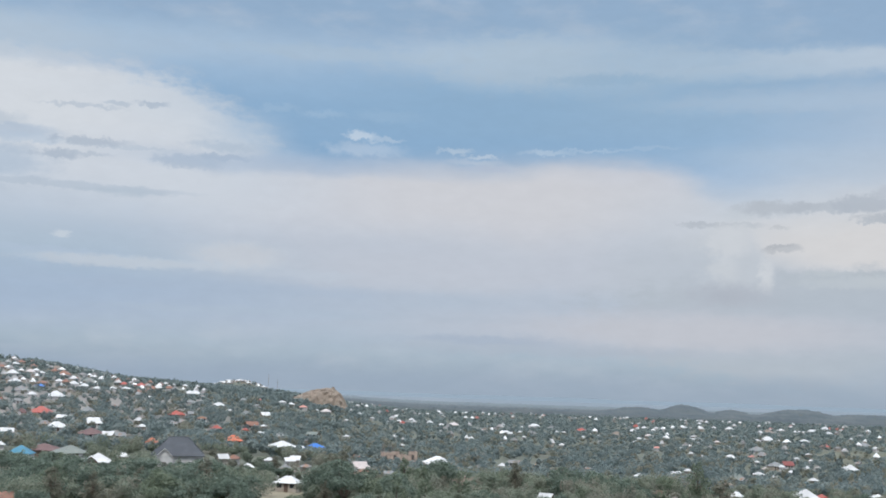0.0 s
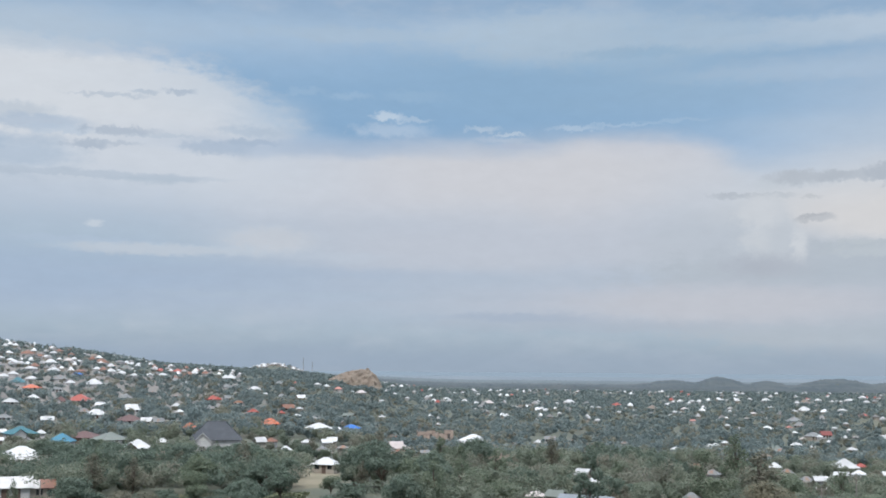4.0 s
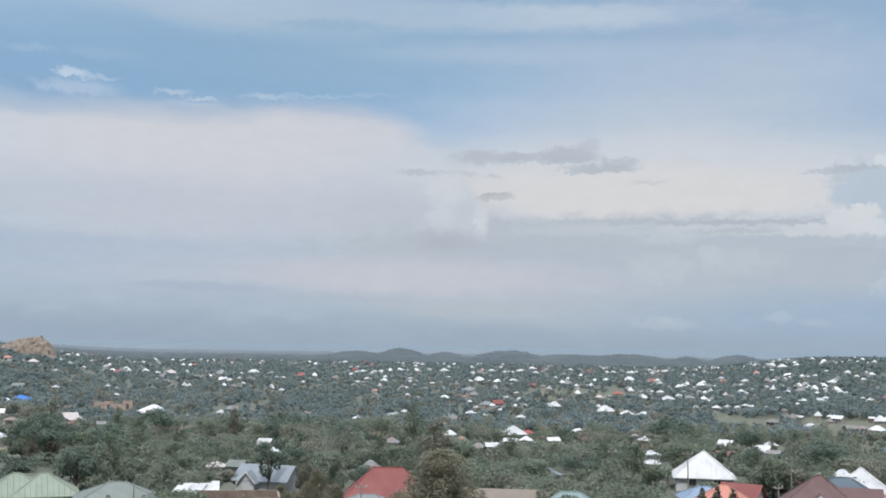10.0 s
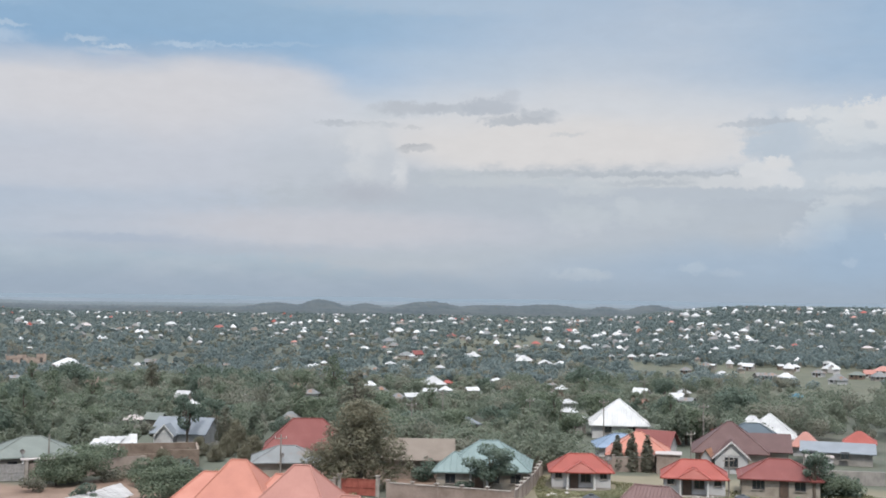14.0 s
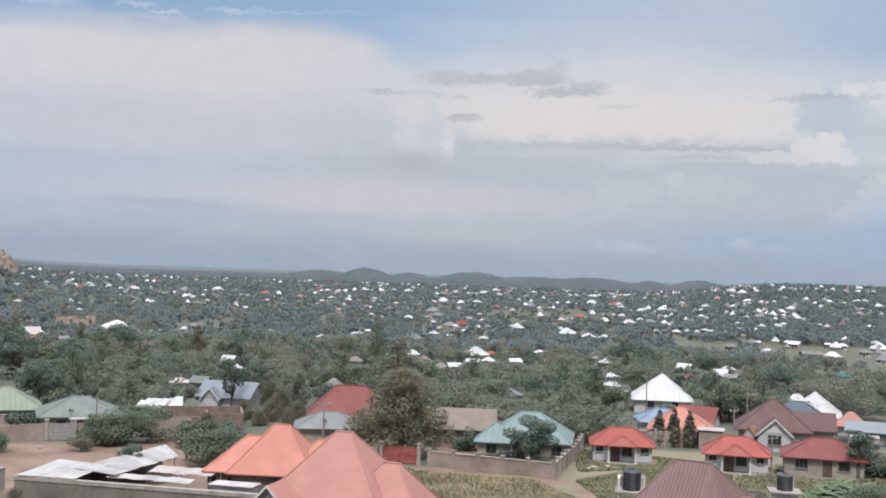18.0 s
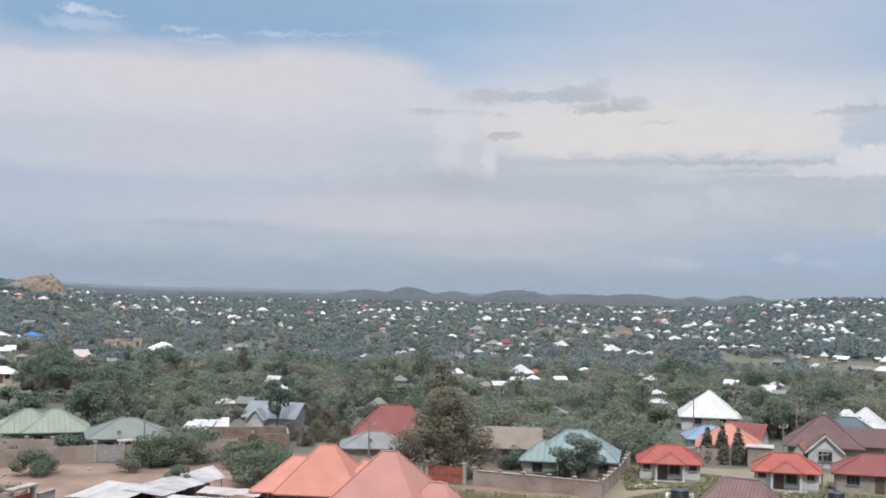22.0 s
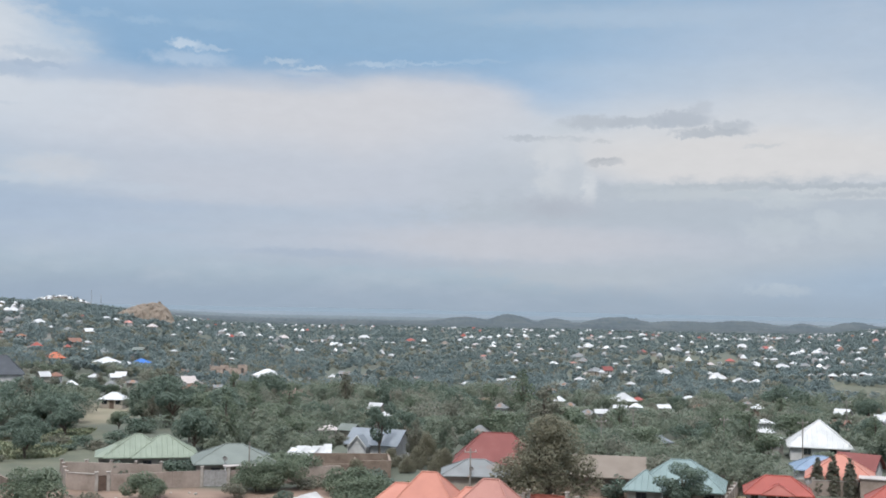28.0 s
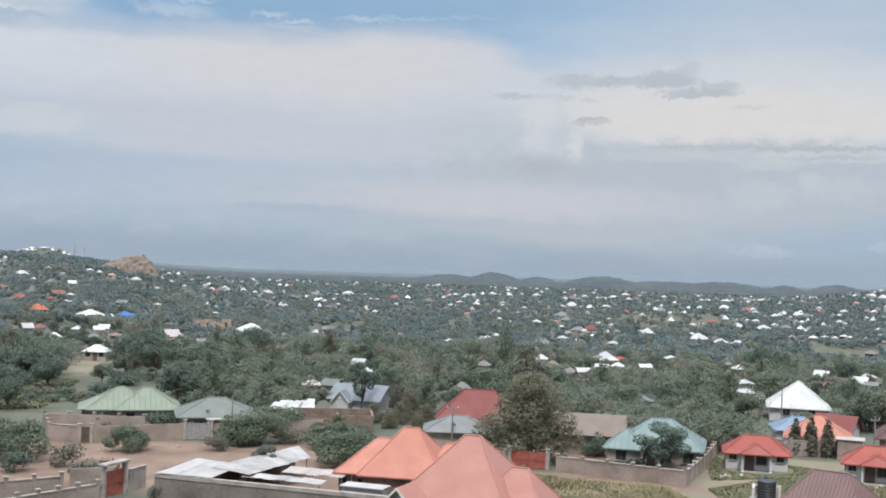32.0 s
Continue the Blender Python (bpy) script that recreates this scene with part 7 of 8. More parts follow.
def settle(count, lo, hi, r0, r1, tints=TINTS):
    made = 0
    for _ in range(count * 6):
        if made >= count:
            return
        a, r = radians(town.uniform(lo, hi)), math.sqrt(town.uniform(r0 * r0, r1 * r1))
        x, y = -r * math.sin(a), r * math.cos(a)
        if clear_of(x, y, 7):
            simple_house(round(x, 1), round(y, 1), town.uniform(5.2, 8.6), town.choice(tints))
            made += 1


SEEN = list(FOOTPRINTS)
settle(10, 19, 27, 450, 1000)
settle(5, -44, -40, 300, 900)


def far_houses(name, count, lo, hi, r0, r1, mat, label, seed, size=(7, 13)):
    """Many small far houses: walls in one mesh, hipped roofs in another."""
    rng = np.random.RandomState(seed)
    a = np.radians(rng.uniform(lo, hi, count))
    r = np.sqrt(rng.uniform(r0 * r0, r1 * r1, count))
    x, y = -r * np.sin(a), r * np.cos(a)
    keep = np.array([noise.noise((px * 0.004, py * 0.004, 8.0)) > -0.12 for px, py in zip(x, y)])
    x, y, r = x[keep], y[keep], r[keep]
    n = len(x)
    z = land_height(x, y)
    w, d = rng.uniform(*size, n) / 2, rng.uniform(*size, n) / 2 * 0.8
    t = rng.uniform(0, math.pi, n)
    c, s = np.cos(t), np.sin(t)
    wall, rise = rng.uniform(2.2, 3.2, n), rng.uniform(1.5, 3.0, n) * np.minimum(1, w / 2.2)

    def put(lx, ly, lz):
        return np.stack([x + lx * c - ly * s, y + lx * s + ly * c, z + lz], -1)

    o = 0.5
    base = [put(sx * w, sy * d, -0.5 + 0 * w) for sx, sy in ((-1, -1), (1, -1), (1, 1), (-1, 1))]
    top = [put(sx * w, sy * d, wall) for sx, sy in ((-1, -1), (1, -1), (1, 1), (-1, 1))]
    v = np.stack(base + top, 1).reshape(-1, 3)
    f = np.array([(0, 1, 5, 4), (1, 2, 6, 5), (2, 3, 7, 6), (3, 0, 4, 7)])
    q = (np.arange(n)[:, None, None] * 8 + f[None]).reshape(-1, 4)
    surface("far_house_walls", v, q, PLASTER[0], "cream walls of the far houses", "stuff", "houses")
    ev = [put(sx * (w + o), sy * (d + o), wall - 0.1) for sx, sy in ((-1, -1), (1, -1), (1, 1), (-1, 1))]
    rg = [put(-w * 0.3, 0 * d, wall + rise), put(w * 0.3, 0 * d, wall + rise)]
    v = np.stack(ev + rg, 1).reshape(-1, 3)
    f = np.array([(0, 1, 5, 4), (1, 2, 5, 5), (2, 3, 4, 5), (3, 0, 4, 4)])
    tri = np.array([(1, 2, 5), (3, 0, 4), (0, 1, 5), (0, 5, 4), (2, 3, 4), (2, 4, 5)])
    q = (np.arange(n)[:, None, None] * 6 + tri[None]).reshape(-1, 3)
    surface(name, v, q, mat, label, "stuff", "houses")
    for px, py in zip(x, y):
        FAR_FEET.append((px, py))


def far_list_houses():
    """The listed houses past FAR_TOWN, joined by the colour of their roofs."""
    for colour in sorted({h[3] for h in FAR_LIST}):
        rows = [h for h in FAR_LIST if h[3] == colour]
        rng = np.random.RandomState(len(colour) * 7 + len(rows))
        x, y, w = (np.array([h[i] for h in rows], float) for i in range(3))
        n = len(rows)
        w = np.clip(w - 0.8, 2.6, 12.0) / 2
        d = w * rng.uniform(0.7, 0.95, n)
        t = np.arctan2(-x, y) + np.radians(rng.uniform(-32, 32, n))
        z, c, s = land_height(x, y), np.cos(t), np.sin(t)
        wall, rise = rng.uniform(2.2, 2.7, n), 2 * d * rng.uniform(0.24, 0.42, n)

        def put(lx, ly, lz):
            return np.stack([x + lx * c - ly * s, y + lx * s + ly * c, z + lz], -1)

        corners = ((-1, -1), (1, -1), (1, 1), (-1, 1))
        v = np.stack([put(a * w, b * d, -0.5 + 0 * w) for a, b in corners] + [put(a * w, b * d, wall) for a, b in corners], 1).reshape(-1, 3)
        f = np.array([(0, 1, 5, 4), (1, 2, 6, 5), (2, 3, 7, 6), (3, 0, 4, 7)])
        surface("far_house_walls", v, (np.arange(n)[:, None, None] * 8 + f[None]).reshape(-1, 4), PLASTER[rng.randint(0, 2)], "pale walls of far houses under %s roofs" % ROOF_WORDS[colour], "stuff", "houses")
        v = np.stack([put(a * (w + 0.45), b * (d + 0.45), wall - 0.2) for a, b in corners] + [put(-(w - d * 0.95), 0 * d, wall + rise), put(w - d * 0.95, 0 * d, wall + rise)], 1).reshape(-1, 3)
        tri = np.array([(1, 2, 5), (3, 0, 4), (0, 1, 5), (0, 5, 4), (2, 3, 4), (2, 4, 5)])
        surface("far_roofs", v, (np.arange(n)[:, None, None] * 6 + tri[None]).reshape(-1, 3), ROOFS[colour], "%s roofs of far houses in the town" % ROOF_WORDS[colour], "stuff", "houses")


far_list_houses()
FAR_FEET = []
far_houses("far_roofs", 24, -46, -26, 560, 900, ROOFS["mixed"], "small bright and dull metal roofs below the rise", 49, (2.6, 4.4))
far_houses("far_roofs", 30, -26, 10, 480, 900, ROOFS["mixed"], "small bright roofs among the trees of the plain", 50, (2.4, 4.2))
far_houses("far_roofs", 300, -46, -24, 800, 1750, ROOFS["mixed"], "bright and dull metal roofs of far houses on the rise", 41, (3.0, 5.8))
far_houses("far_roofs", 54, -46, -24, 850, 1750, ROOFS["rust"], "brown roofs of far houses on the rise", 42, (3.0, 5.8))
far_houses("far_roofs", 260, 11, 27, 900, 1650, ROOFS["mixed"], "bright and dull metal roofs of far houses on the slope", 43, (3.0, 5.8))
far_houses("far_roofs", 60, 12, 27, 900, 1650, ROOFS["rust"], "brown roofs of far houses on the slope", 44, (4, 7))
far_houses("far_roofs", 330, -27, 6, 850, 2300, ROOFS["mixed"], "bright and dull metal roofs of far houses on the plain", 46, (3.0, 5.8))
far_houses("far_roofs", 40, -27, 4, 900, 2300, ROOFS["red"], "red roofs of far houses on the plain", 47, (3.0, 5.8))
far_houses("far_roofs", 80, 8.0, 11.2, 2250, 2450, ROOFS["mixed"], "bright roofs crowding the far hilltop", 48, (4.5, 8))


# ---- small things on and round the near houses ----
def dish(x, y, z, turn, r=0.45):
    """A satellite dish: bowl, arm and mast."""
    t = thing("satellite_dish", x, y, turn, "dark satellite dish on a roof", "satellite dish", "satellite dishes", z=z)
    bm = lathe([(0.02, 0.0), (r * 0.5, r * 0.08), (r * 0.85, r * 0.24), (r, r * 0.36), (r * 0.98, r * 0.40), (r * 0.8, r * 0.27), (r * 0.45, r * 0.12), (0.02, 0.04)], 18)
    bmesh.ops.transform(bm, matrix=pose(0, 0, 0.7, 55, 0, 0), verts=bm.verts)
    part("bowl", bm, FRAME, t)
    part("mast", rod(bmesh.new(), (0, 0, -0.4), (0, 0, 0.75), 0.04), STEEL, t)
    part("arm", rod(bmesh.new(), (0, 0, 0.7), (0, -r * 0.9, 1.0), 0.02, sides=6), STEEL, t)


dish(-4.4, 158.8, 2.6, 20, 0.34)
dish(66.2, 134.2, 3.0, -20)
dish(27.3, 149.3, 2.5, 0, 0.32)
RUBBLE = material("pale_rubble", [(0.20, 0.18, 0.16), (0.28, 0.26, 0.23), (0.36, 0.34, 0.31)], 2, 0.95, 0.4, each=0.4)
stones = random.Random(5)
for cx, cy, n, spread in ((72.5, 124.0, 14, 3.0), (77.5, 124.5, 8, 2.0), (-16, 146, 5, 3.0), (-9, 150.5, 3, 2.0), (57.5, 130.5, 7, 1.6)):
    for _ in range(n):
        x, y, r = cx + stones.uniform(-spread, spread), cy + stones.uniform(-0.8, 0.8), stones.uniform(0.12, 0.3)
        st = thing("stone", x, y, stones.uniform(0, 360), "pale loose stone lying in the grass", "stone", "loose stones")
        bm = bmesh.new()
        bmesh.ops.create_icosphere(bm, subdivisions=2, radius=r)
        for v in bm.verts:
            v.co *= 1 + 0.35 * noise.noise(v.co * 4 + Vector((x, y, 0)))
            v.co.z = v.co.z * 0.7 + r * 0.4
        me = bpy.data.meshes.new("block")
        bm.to_mesh(me)
        bm.free()
        me.materials.append(RUBBLE)
        blk = new("block", me)
        blk.parent = st

# ---- trees ----
def leaf_quads(centres, outward, size, rng, flat=0.5):
    """Small folded leaf sprays round the centres, as vertices and faces."""
    n = len(centres)
    a = rng.normal(size=(n, 3))
    nrm = outward * (1 - flat) + a * flat + np.array([0, 0, 0.35])
    nrm /= np.linalg.norm(nrm, axis=1)[:, None] + 1e-9
    t = np.cross(nrm, rng.normal(size=(n, 3)))
    t /= np.linalg.norm(t, axis=1)[:, None] + 1e-9
    b = np.cross(nrm, t)
    s = (size * rng.uniform(0.6, 1.35, n))[:, None]
    k = rng.uniform(0.55, 0.9, n)[:, None]
    fold = nrm * s * rng.uniform(-0.3, 0.3, n)[:, None]
    v = np.stack([centres - t * s, centres - b * s * k + fold, centres + t * s * 0.9, centres + b * s * k + fold], 1)
    return v.reshape(-1, 3), np.arange(4 * n).reshape(-1, 4)


def leaf_tips(centres, outward, size, rng, flat=0.3):
    """Small three-cornered leaf sprays, for trees too far off to show more."""
    n = len(centres)
    nrm = outward * (1 - flat) + rng.normal(size=(n, 3)) * flat + np.array([0, 0, 0.35])
    nrm /= np.linalg.norm(nrm, axis=1)[:, None] + 1e-9
    t = np.cross(nrm, rng.normal(size=(n, 3)))
    t /= np.linalg.norm(t, axis=1)[:, None] + 1e-9
    b = np.cross(nrm, t)
    s = (size * rng.uniform(0.6, 1.35, n))[:, None]
    v = np.stack([centres - t * s, centres + t * s * 0.7 + b * s * 0.85, centres + t * s * 0.7 - b * s * 0.85], 1)
    return v.reshape(-1, 3), np.arange(3 * n).reshape(-1, 3)


def crown_points(lobes, n, rng, shell=0.55):
    """Points inside a crown made of ellipsoid lobes, mostly near their skins."""
    w = np.array([l[3] * l[3] for l in lobes])
    pick = rng.choice(len(lobes), n, p=w / w.sum())
    L = np.array(lobes)[pick]
    d = rng.normal(size=(n, 3))
    d /= np.linalg.norm(d, axis=1)[:, None]
    rad = shell + (1 - shell) * rng.uniform(0, 1, n) ** 0.7
    p = L[:, :3] + d * rad[:, None] * L[:, 3:4] * np.stack([np.ones(n), np.ones(n), L[:, 4]], -1)
    return p, d


def tree_shape(style, tall, rng):
    """Lobes of the crown and limbs of a tree of one habit."""
    lobes, limbs = [], []
    if style == "round":
        wide, base = tall * 0.52, tall * 0.26
        for i in range(9):
            a = i * 2.4 + rng.uniform(-0.4, 0.4)
            q = wide * (0.25 + 0.42 * (i / 9) ** 0.5)
            lobes.append((q * math.cos(a), q * math.sin(a), base + tall * rng.uniform(0.16, 0.46), wide * rng.uniform(0.36, 0.5), 0.8))
        lobes.append((0, 0, tall * 0.7, wide * 0.55, 0.7))
    elif style == "spread":
        wide, base = tall * 0.62, tall * 0.45
        for i in range(11):
            a = i * 2.4 + rng.uniform(-0.4, 0.4)
            q = wide * (0.2 + 0.6 * (i / 11) ** 0.6)
            lobes.append((q * math.cos(a), q * math.sin(a), base + tall * rng.uniform(0.08, 0.36), wide * rng.uniform(0.24, 0.36), 0.6))
    elif style == "tall":
        for i in range(11):
            f = i / 10
            a = i * 2.4
            q = tall * (0.16 * math.sin(math.pi * (0.25 + 0.7 * f)))
            lobes.append((q * math.cos(a), q * math.sin(a), tall * (0.24 + 0.68 * f), tall * (0.17 - 0.09 * f) * rng.uniform(0.8, 1.2), 1.0))
    elif style == "cypress":
        for i in range(18):
            f = i / 17
            lobes.append((rng.uniform(-0.05, 0.05), rng.uniform(-0.05, 0.05), tall * (0.10 + 0.82 * f), tall * (0.135 - 0.1 * f * f), 1.3))
    elif style == "bush":
        wide = tall * 0.75
        for i in range(8):
            a = i * 2.4
            q = wide * (0.15 + 0.5 * (i / 8) ** 0.6)
            lobes.append((q * math.cos(a), q * math.sin(a), tall * rng.uniform(0.20, 0.60), wide * rng.uniform(0.3, 0.45), 0.78))
    elif style == "heap":
        for i in range(20):
            f = i / 19
            a = i * 2.4 + rng.uniform(-0.3, 0.3)
            q = tall * (0.30 * (1 - f * f) + 0.05) * rng.uniform(0.5, 1.0)
            lobes.append((q * math.cos(a), q * math.sin(a), tall * (0.14 + 0.68 * f), tall * (0.18 - 0.05 * f) * rng.uniform(0.8, 1.25), 0.9))
    elif style == "ragged":
        for i in range(13):
            a = i * 2.4
            q = tall * rng.uniform(0.05, 0.34)
            lobes.append((q * math.cos(a), q * math.sin(a), tall * rng.uniform(0.22, 0.84), tall * rng.uniform(0.11, 0.18), 0.75))
    elif style == "airy":
        for i in range(12):
            a = i * 2.4
            q = tall * rng.uniform(0.08, 0.30)
            lobes.append((q * math.cos(a), q * math.sin(a), tall * rng.uniform(0.38, 0.92), tall * rng.uniform(0.08, 0.15), 0.7))
    fork = tall * {"round": 0.2, "spread": 0.32, "tall": 0.5, "cypress": 0.6, "bush": 0.1, "airy": 0.3, "heap": 0.3, "ragged": 0.25}[style]
    for x, y, z, r, k in lobes:
        limbs.append(((0, 0, fork * 0.85), (x * 0.8, y * 0.8, max(fork, z - 0.2 * r))))
    return lobes, limbs, fork


def make_tree(style, tall, leaf, n, seed, leaves="mid", name="tree", label="", category="tree", group="trees of the town"):
    rng = np.random.RandomState(seed)
    lobes, limbs, fork = tree_shape(style, tall, rng)
    root = new(name)
    tagged(root, label, category, group)
    bm = bmesh.new()
    r0 = tall * (0.03 if style != "bush" else 0.02)
    rod(bm, (0, 0, -0.3), (0.02 * tall, 0, fork), r0 * 1.25, r0 * 0.75, 7)
    for a, b in limbs:
        mid = (Vector(a) + Vector(b)) / 2 + Vector((rng.uniform(-0.04, 0.04) * tall, rng.uniform(-0.04, 0.04) * tall, 0.03 * tall))
        rod(bm, a, mid, r0 * 0.5, r0 * 0.3, 5)
        rod(bm, mid, b, r0 * 0.3, r0 * 0.1, 4)
    part("trunk", bm, BARK, root)
    p, d = crown_points(lobes, n, rng)
    v, q = leaf_quads(p, d, leaf, rng, 0.35)
    me = quick_mesh("crown", v, q)
    me.materials.append(LEAVES[leaves])
    c = new("crown", me)
    c.parent = root
    return root


STOCK = {
    "mango": [make_tree("round", 8, 0.19, 3200, s, "dark", label="dense dark green mango tree with a domed crown") for s in (1, 2, 3)],
    "green": [make_tree("round", 8, 0.2, 2600, s, "mid", label="leafy green tree with an uneven round crown") for s in (4, 5, 6)],
    "spread": [make_tree("spread", 9, 0.2, 2500, s, "dark", label="wide-branched dark tree with a flat open crown") for s in (7, 8)],
    "tall": [make_tree("tall", 11, 0.19, 2200, s, "mid", label="slender tall tree with a narrow feathery crown") for s in (9, 10, 11)],
    "olive": [make_tree("tall", 10, 0.18, 2600, s, "olive", label="tall olive-green tree with thin foliage") for s in (12, 13)],
    "brown": [make_tree("heap", 9, 0.105, 15000, s, "brown", label="brownish tree with dry small leaves") for s in (14, 15)],
    "ragged": [make_tree("ragged", 8, 0.13, 5200, s, "dark", label="dark ragged tree with uneven branches") for s in (24, 25)],
    "airy": [make_tree("airy", 8, 0.2, 1000, s, "dark", label="open dark tree with bare branches showing") for s in (16, 17)],
    "bush": [make_tree("bush", 3, 0.14, 1000, s, "dark", "bush", "dense dark green bush beside the path", "bush", "bushes") for s in (18, 19)],
    "scrub": [make_tree("bush", 2.6, 0.13, 700, s, "olive", "bush", "dry olive-green scrubby bush", "bush", "bushes") for s in (20, 21)],
    "thicket": [make_tree("bush", 6, 0.15, 5200, s, "mid", "bush", "tall dense green bush by the yard wall", "bush", "bushes") for s in (26, 27)],
    "cypress": [make_tree("cypress", 4, 0.11, 1600, s, "olive", "cypress_tree", "small clipped olive-green cypress by the yard wall", "tree", "cypresses") for s in (22,)],
}
USED = set()
tree_random = random.Random(11)


def tree(kind, x, y, tall, wide=1.0):
    """Plants one tree of that kind, tall metres high."""
    src = tree_random.choice(STOCK[kind])
    base = {"mango": 8, "green": 8, "spread": 9, "tall": 11, "olive": 10, "brown": 9, "ragged": 8, "airy": 8, "bush": 3, "scrub": 2.6, "thicket": 6, "cypress": 4}[kind]
    s = tall / base
    m = pose(x, y, float(land_height(x, y)) - 0.05, 0, 0, tree_random.uniform(0, 360))
    if src in USED:
        ob = copy_thing(src, m)
    else:
        ob = src
        USED.add(src)
        ob.matrix_basis = m
    ob.scale = (s * wide, s * wide, s)
    return ob


tree('brown', 35.3, 140.7, 12.3, 1.2)
tree('ragged', 49.4, 131.5, 7.2, 1.2)
tree('bush', 47.3, 135.0, 2.1)
tree('bush', 45.2, 144.7, 3.8, 0.9)
tree('tall', 59.4, 261.6, 11.7)
tree('olive', 48.4, 195.0, 11.5, 1.2)
tree('airy', 18.6, 181.0, 10.4, 0.72)
tree('mango', -34.7, 153.6, 4.7, 1.1)
tree('thicket', -25.8, 140.6, 6.4, 1.05)
tree('bush', -24.2, 133.0, 3.0)
tree('thicket', -13.5, 146.8, 4.5, 1.0)
tree('scrub', -19.4, 136.3, 3.3)
tree('bush', -16.0, 127.0, 2.8)
tree('mango', -28.1, 107.0, 7.3)
tree('green', -24.9, 107.9, 5.4)
tree('thicket', -0.2, 151.8, 5.4, 1.0)
tree('thicket', 2.6, 153.2, 5.6, 1.0)
tree('thicket', 4.3, 163.3, 4.8, 1.5)
tree('thicket', 12.4, 137.4, 5.6, 1.2)
tree('brown', 12.7, 153.6, 4.5)
for x, y, t, w in ((19.6, 174.6, 3.2, 1.3), (23.6, 173.2, 3.6, 1.2), (27.6, 173.4, 3.4, 1.3), (25.4, 168.6, 2.4, 1.4), (21.4, 168.4, 2.6, 1.3), (29.8, 169.8, 2.8, 1.3), (31.6, 175.4, 3.6, 1.2)):
    tree("brown", x, y, t, w)
for x, y, t, w in ((17.6, 171.0, 2.6, 1.4), (22.6, 177.4, 2.8, 1.4), (26.2, 177.0, 2.6, 1.5), (28.8, 166.4, 2.2, 1.4), (15.6, 165.6, 2.4, 1.4), (5.8, 154.2, 2.2, 1.6), (8.2, 156.6, 2.4, 1.5)):
    tree("scrub", x, y, t, w)
tree('thicket', 11.6, 150.2, 4.6, 1.3)
tree('bush', 15.2, 152.6, 3.6, 1.3)
tree('mango', -35.0, 184.6, 5.7)
tree('green', -46.5, 202.6, 4.5)
tree('mango', -33.7, 213.2, 6.3, 1.1)
tree('mango', -39.0, 224.9, 6.7, 1.1)
tree('spread', -17.5, 238.3, 11.0)
tree('bush', -21.7, 220.6, 4.1, 1.4)
tree('bush', -12.6, 175.5, 2.4, 1.6)
tree('airy', 19.4, 200.4, 7.3)
tree('scrub', -15.4, 165.2, 2.4)
tree('scrub', -2.8, 147.5, 2.5)
tree('bush', 2.6, 133.5, 3.0, 0.8)
tree('ragged', 3.0, 128.0, 4.6, 0.8)
tree('bush', -18.0, 165.8, 2.8, 1.2)
tree('bush', -10.8, 164.6, 3.4, 1.3)
tree('bush', -8.2, 163.0, 3.0, 1.3)
tree('scrub', -15.5, 127.1, 4.0)
tree('spread', 119.0, 191.0, 8.6, 1.0)
tree('mango', 121.8, 192.5, 8.4, 1.1)
tree('mango', 116.2, 189.0, 7.6, 1.0)
tree('thicket', 74.6, 100.2, 4.4, 1.0)
tree('bush', 66.7, 103.4, 2.4, 1.3)
tree('bush', 67.8, 100.9, 2.6, 1.4)
tree('scrub', 69.6, 101.8, 2.6, 1.4)
tree('bush', 77.6, 101.8, 3.2, 1.3)
tree('thicket', 80.4, 103.0, 4.2, 1.0)
tree('bush', 91.2, 121.4, 3.6, 1.4)
tree('scrub', -8.1, 116.8, 2.3, 0.6)
tree('airy', 89.5, 123.2, 5.6, 1.1)
tree('airy', 86.9, 120.4, 6.4, 1.0)
tree('thicket', 90.9, 121.2, 3.5, 1.4)
tree('mango', 121.2, 195.7, 5.6, 1.5)
tree('bush', 71.5, 103.8, 3.1, 1.2)
tree('green', 74.9, 101.0, 3.7, 1.2)
tree('bush', 88.9, 124.6, 4.1, 1.2)
tree('airy', 102.4, 196.1, 6.5)
tree('green', 94.9, 196.3, 7.4)
tree('mango', 114.6, 195.7, 5.5, 1.2)
tree('green', 106.1, 187.1, 4.7, 1.2)
tree('tall', 82.6, 188.7, 8.0)
tree('green', 71.6, 174.7, 5.0, 1.3)
tree('mango', 69.9, 180.4, 4.7, 1.4)
tree('green', 63.0, 186.2, 5.7, 1.3)
tree('mango', 54.0, 179.6, 6.4, 1.3)
tree('tall', 62.7, 198.2, 8.1)
tree('green', 49.4, 176.5, 6.2, 1.3)
tree('green', 80.8, 177.4, 5.7, 1.2)
tree('mango', 82.9, 196.9, 6.2, 1.3)
tree('green', 53.4, 198.7, 8.0, 1.3)
tree('tall', 41.1, 208.3, 8.3)
tree('green', 29.6, 200.2, 5.9, 1.2)
tree('olive', 24.4, 182.0, 6.7)
tree('brown', 25.6, 178.7, 5.3)
tree('green', 6.1, 201.8, 5.9, 1.2)
tree('spread', 10.7, 221.2, 6.5)
tree('green', 1.6, 221.6, 6.5, 1.3)
tree('mango', -5.3, 220.0, 7.5, 1.2)
tree('tall', 5.8, 230.3, 9.0)
tree('tall', -1.6, 243.4, 9.5)
tree('green', -9.6, 230.6, 7.9, 1.2)
tree('spread', -16.6, 230.6, 9.6)
tree('tall', -6.6, 224.4, 8.7)
tree('tall', -1.1, 214.3, 8.3)
tree('tall', -9.3, 214.4, 7.3)
tree('green', -11.9, 205.6, 5.0)
tree('green', 4.1, 214.0, 6.2)
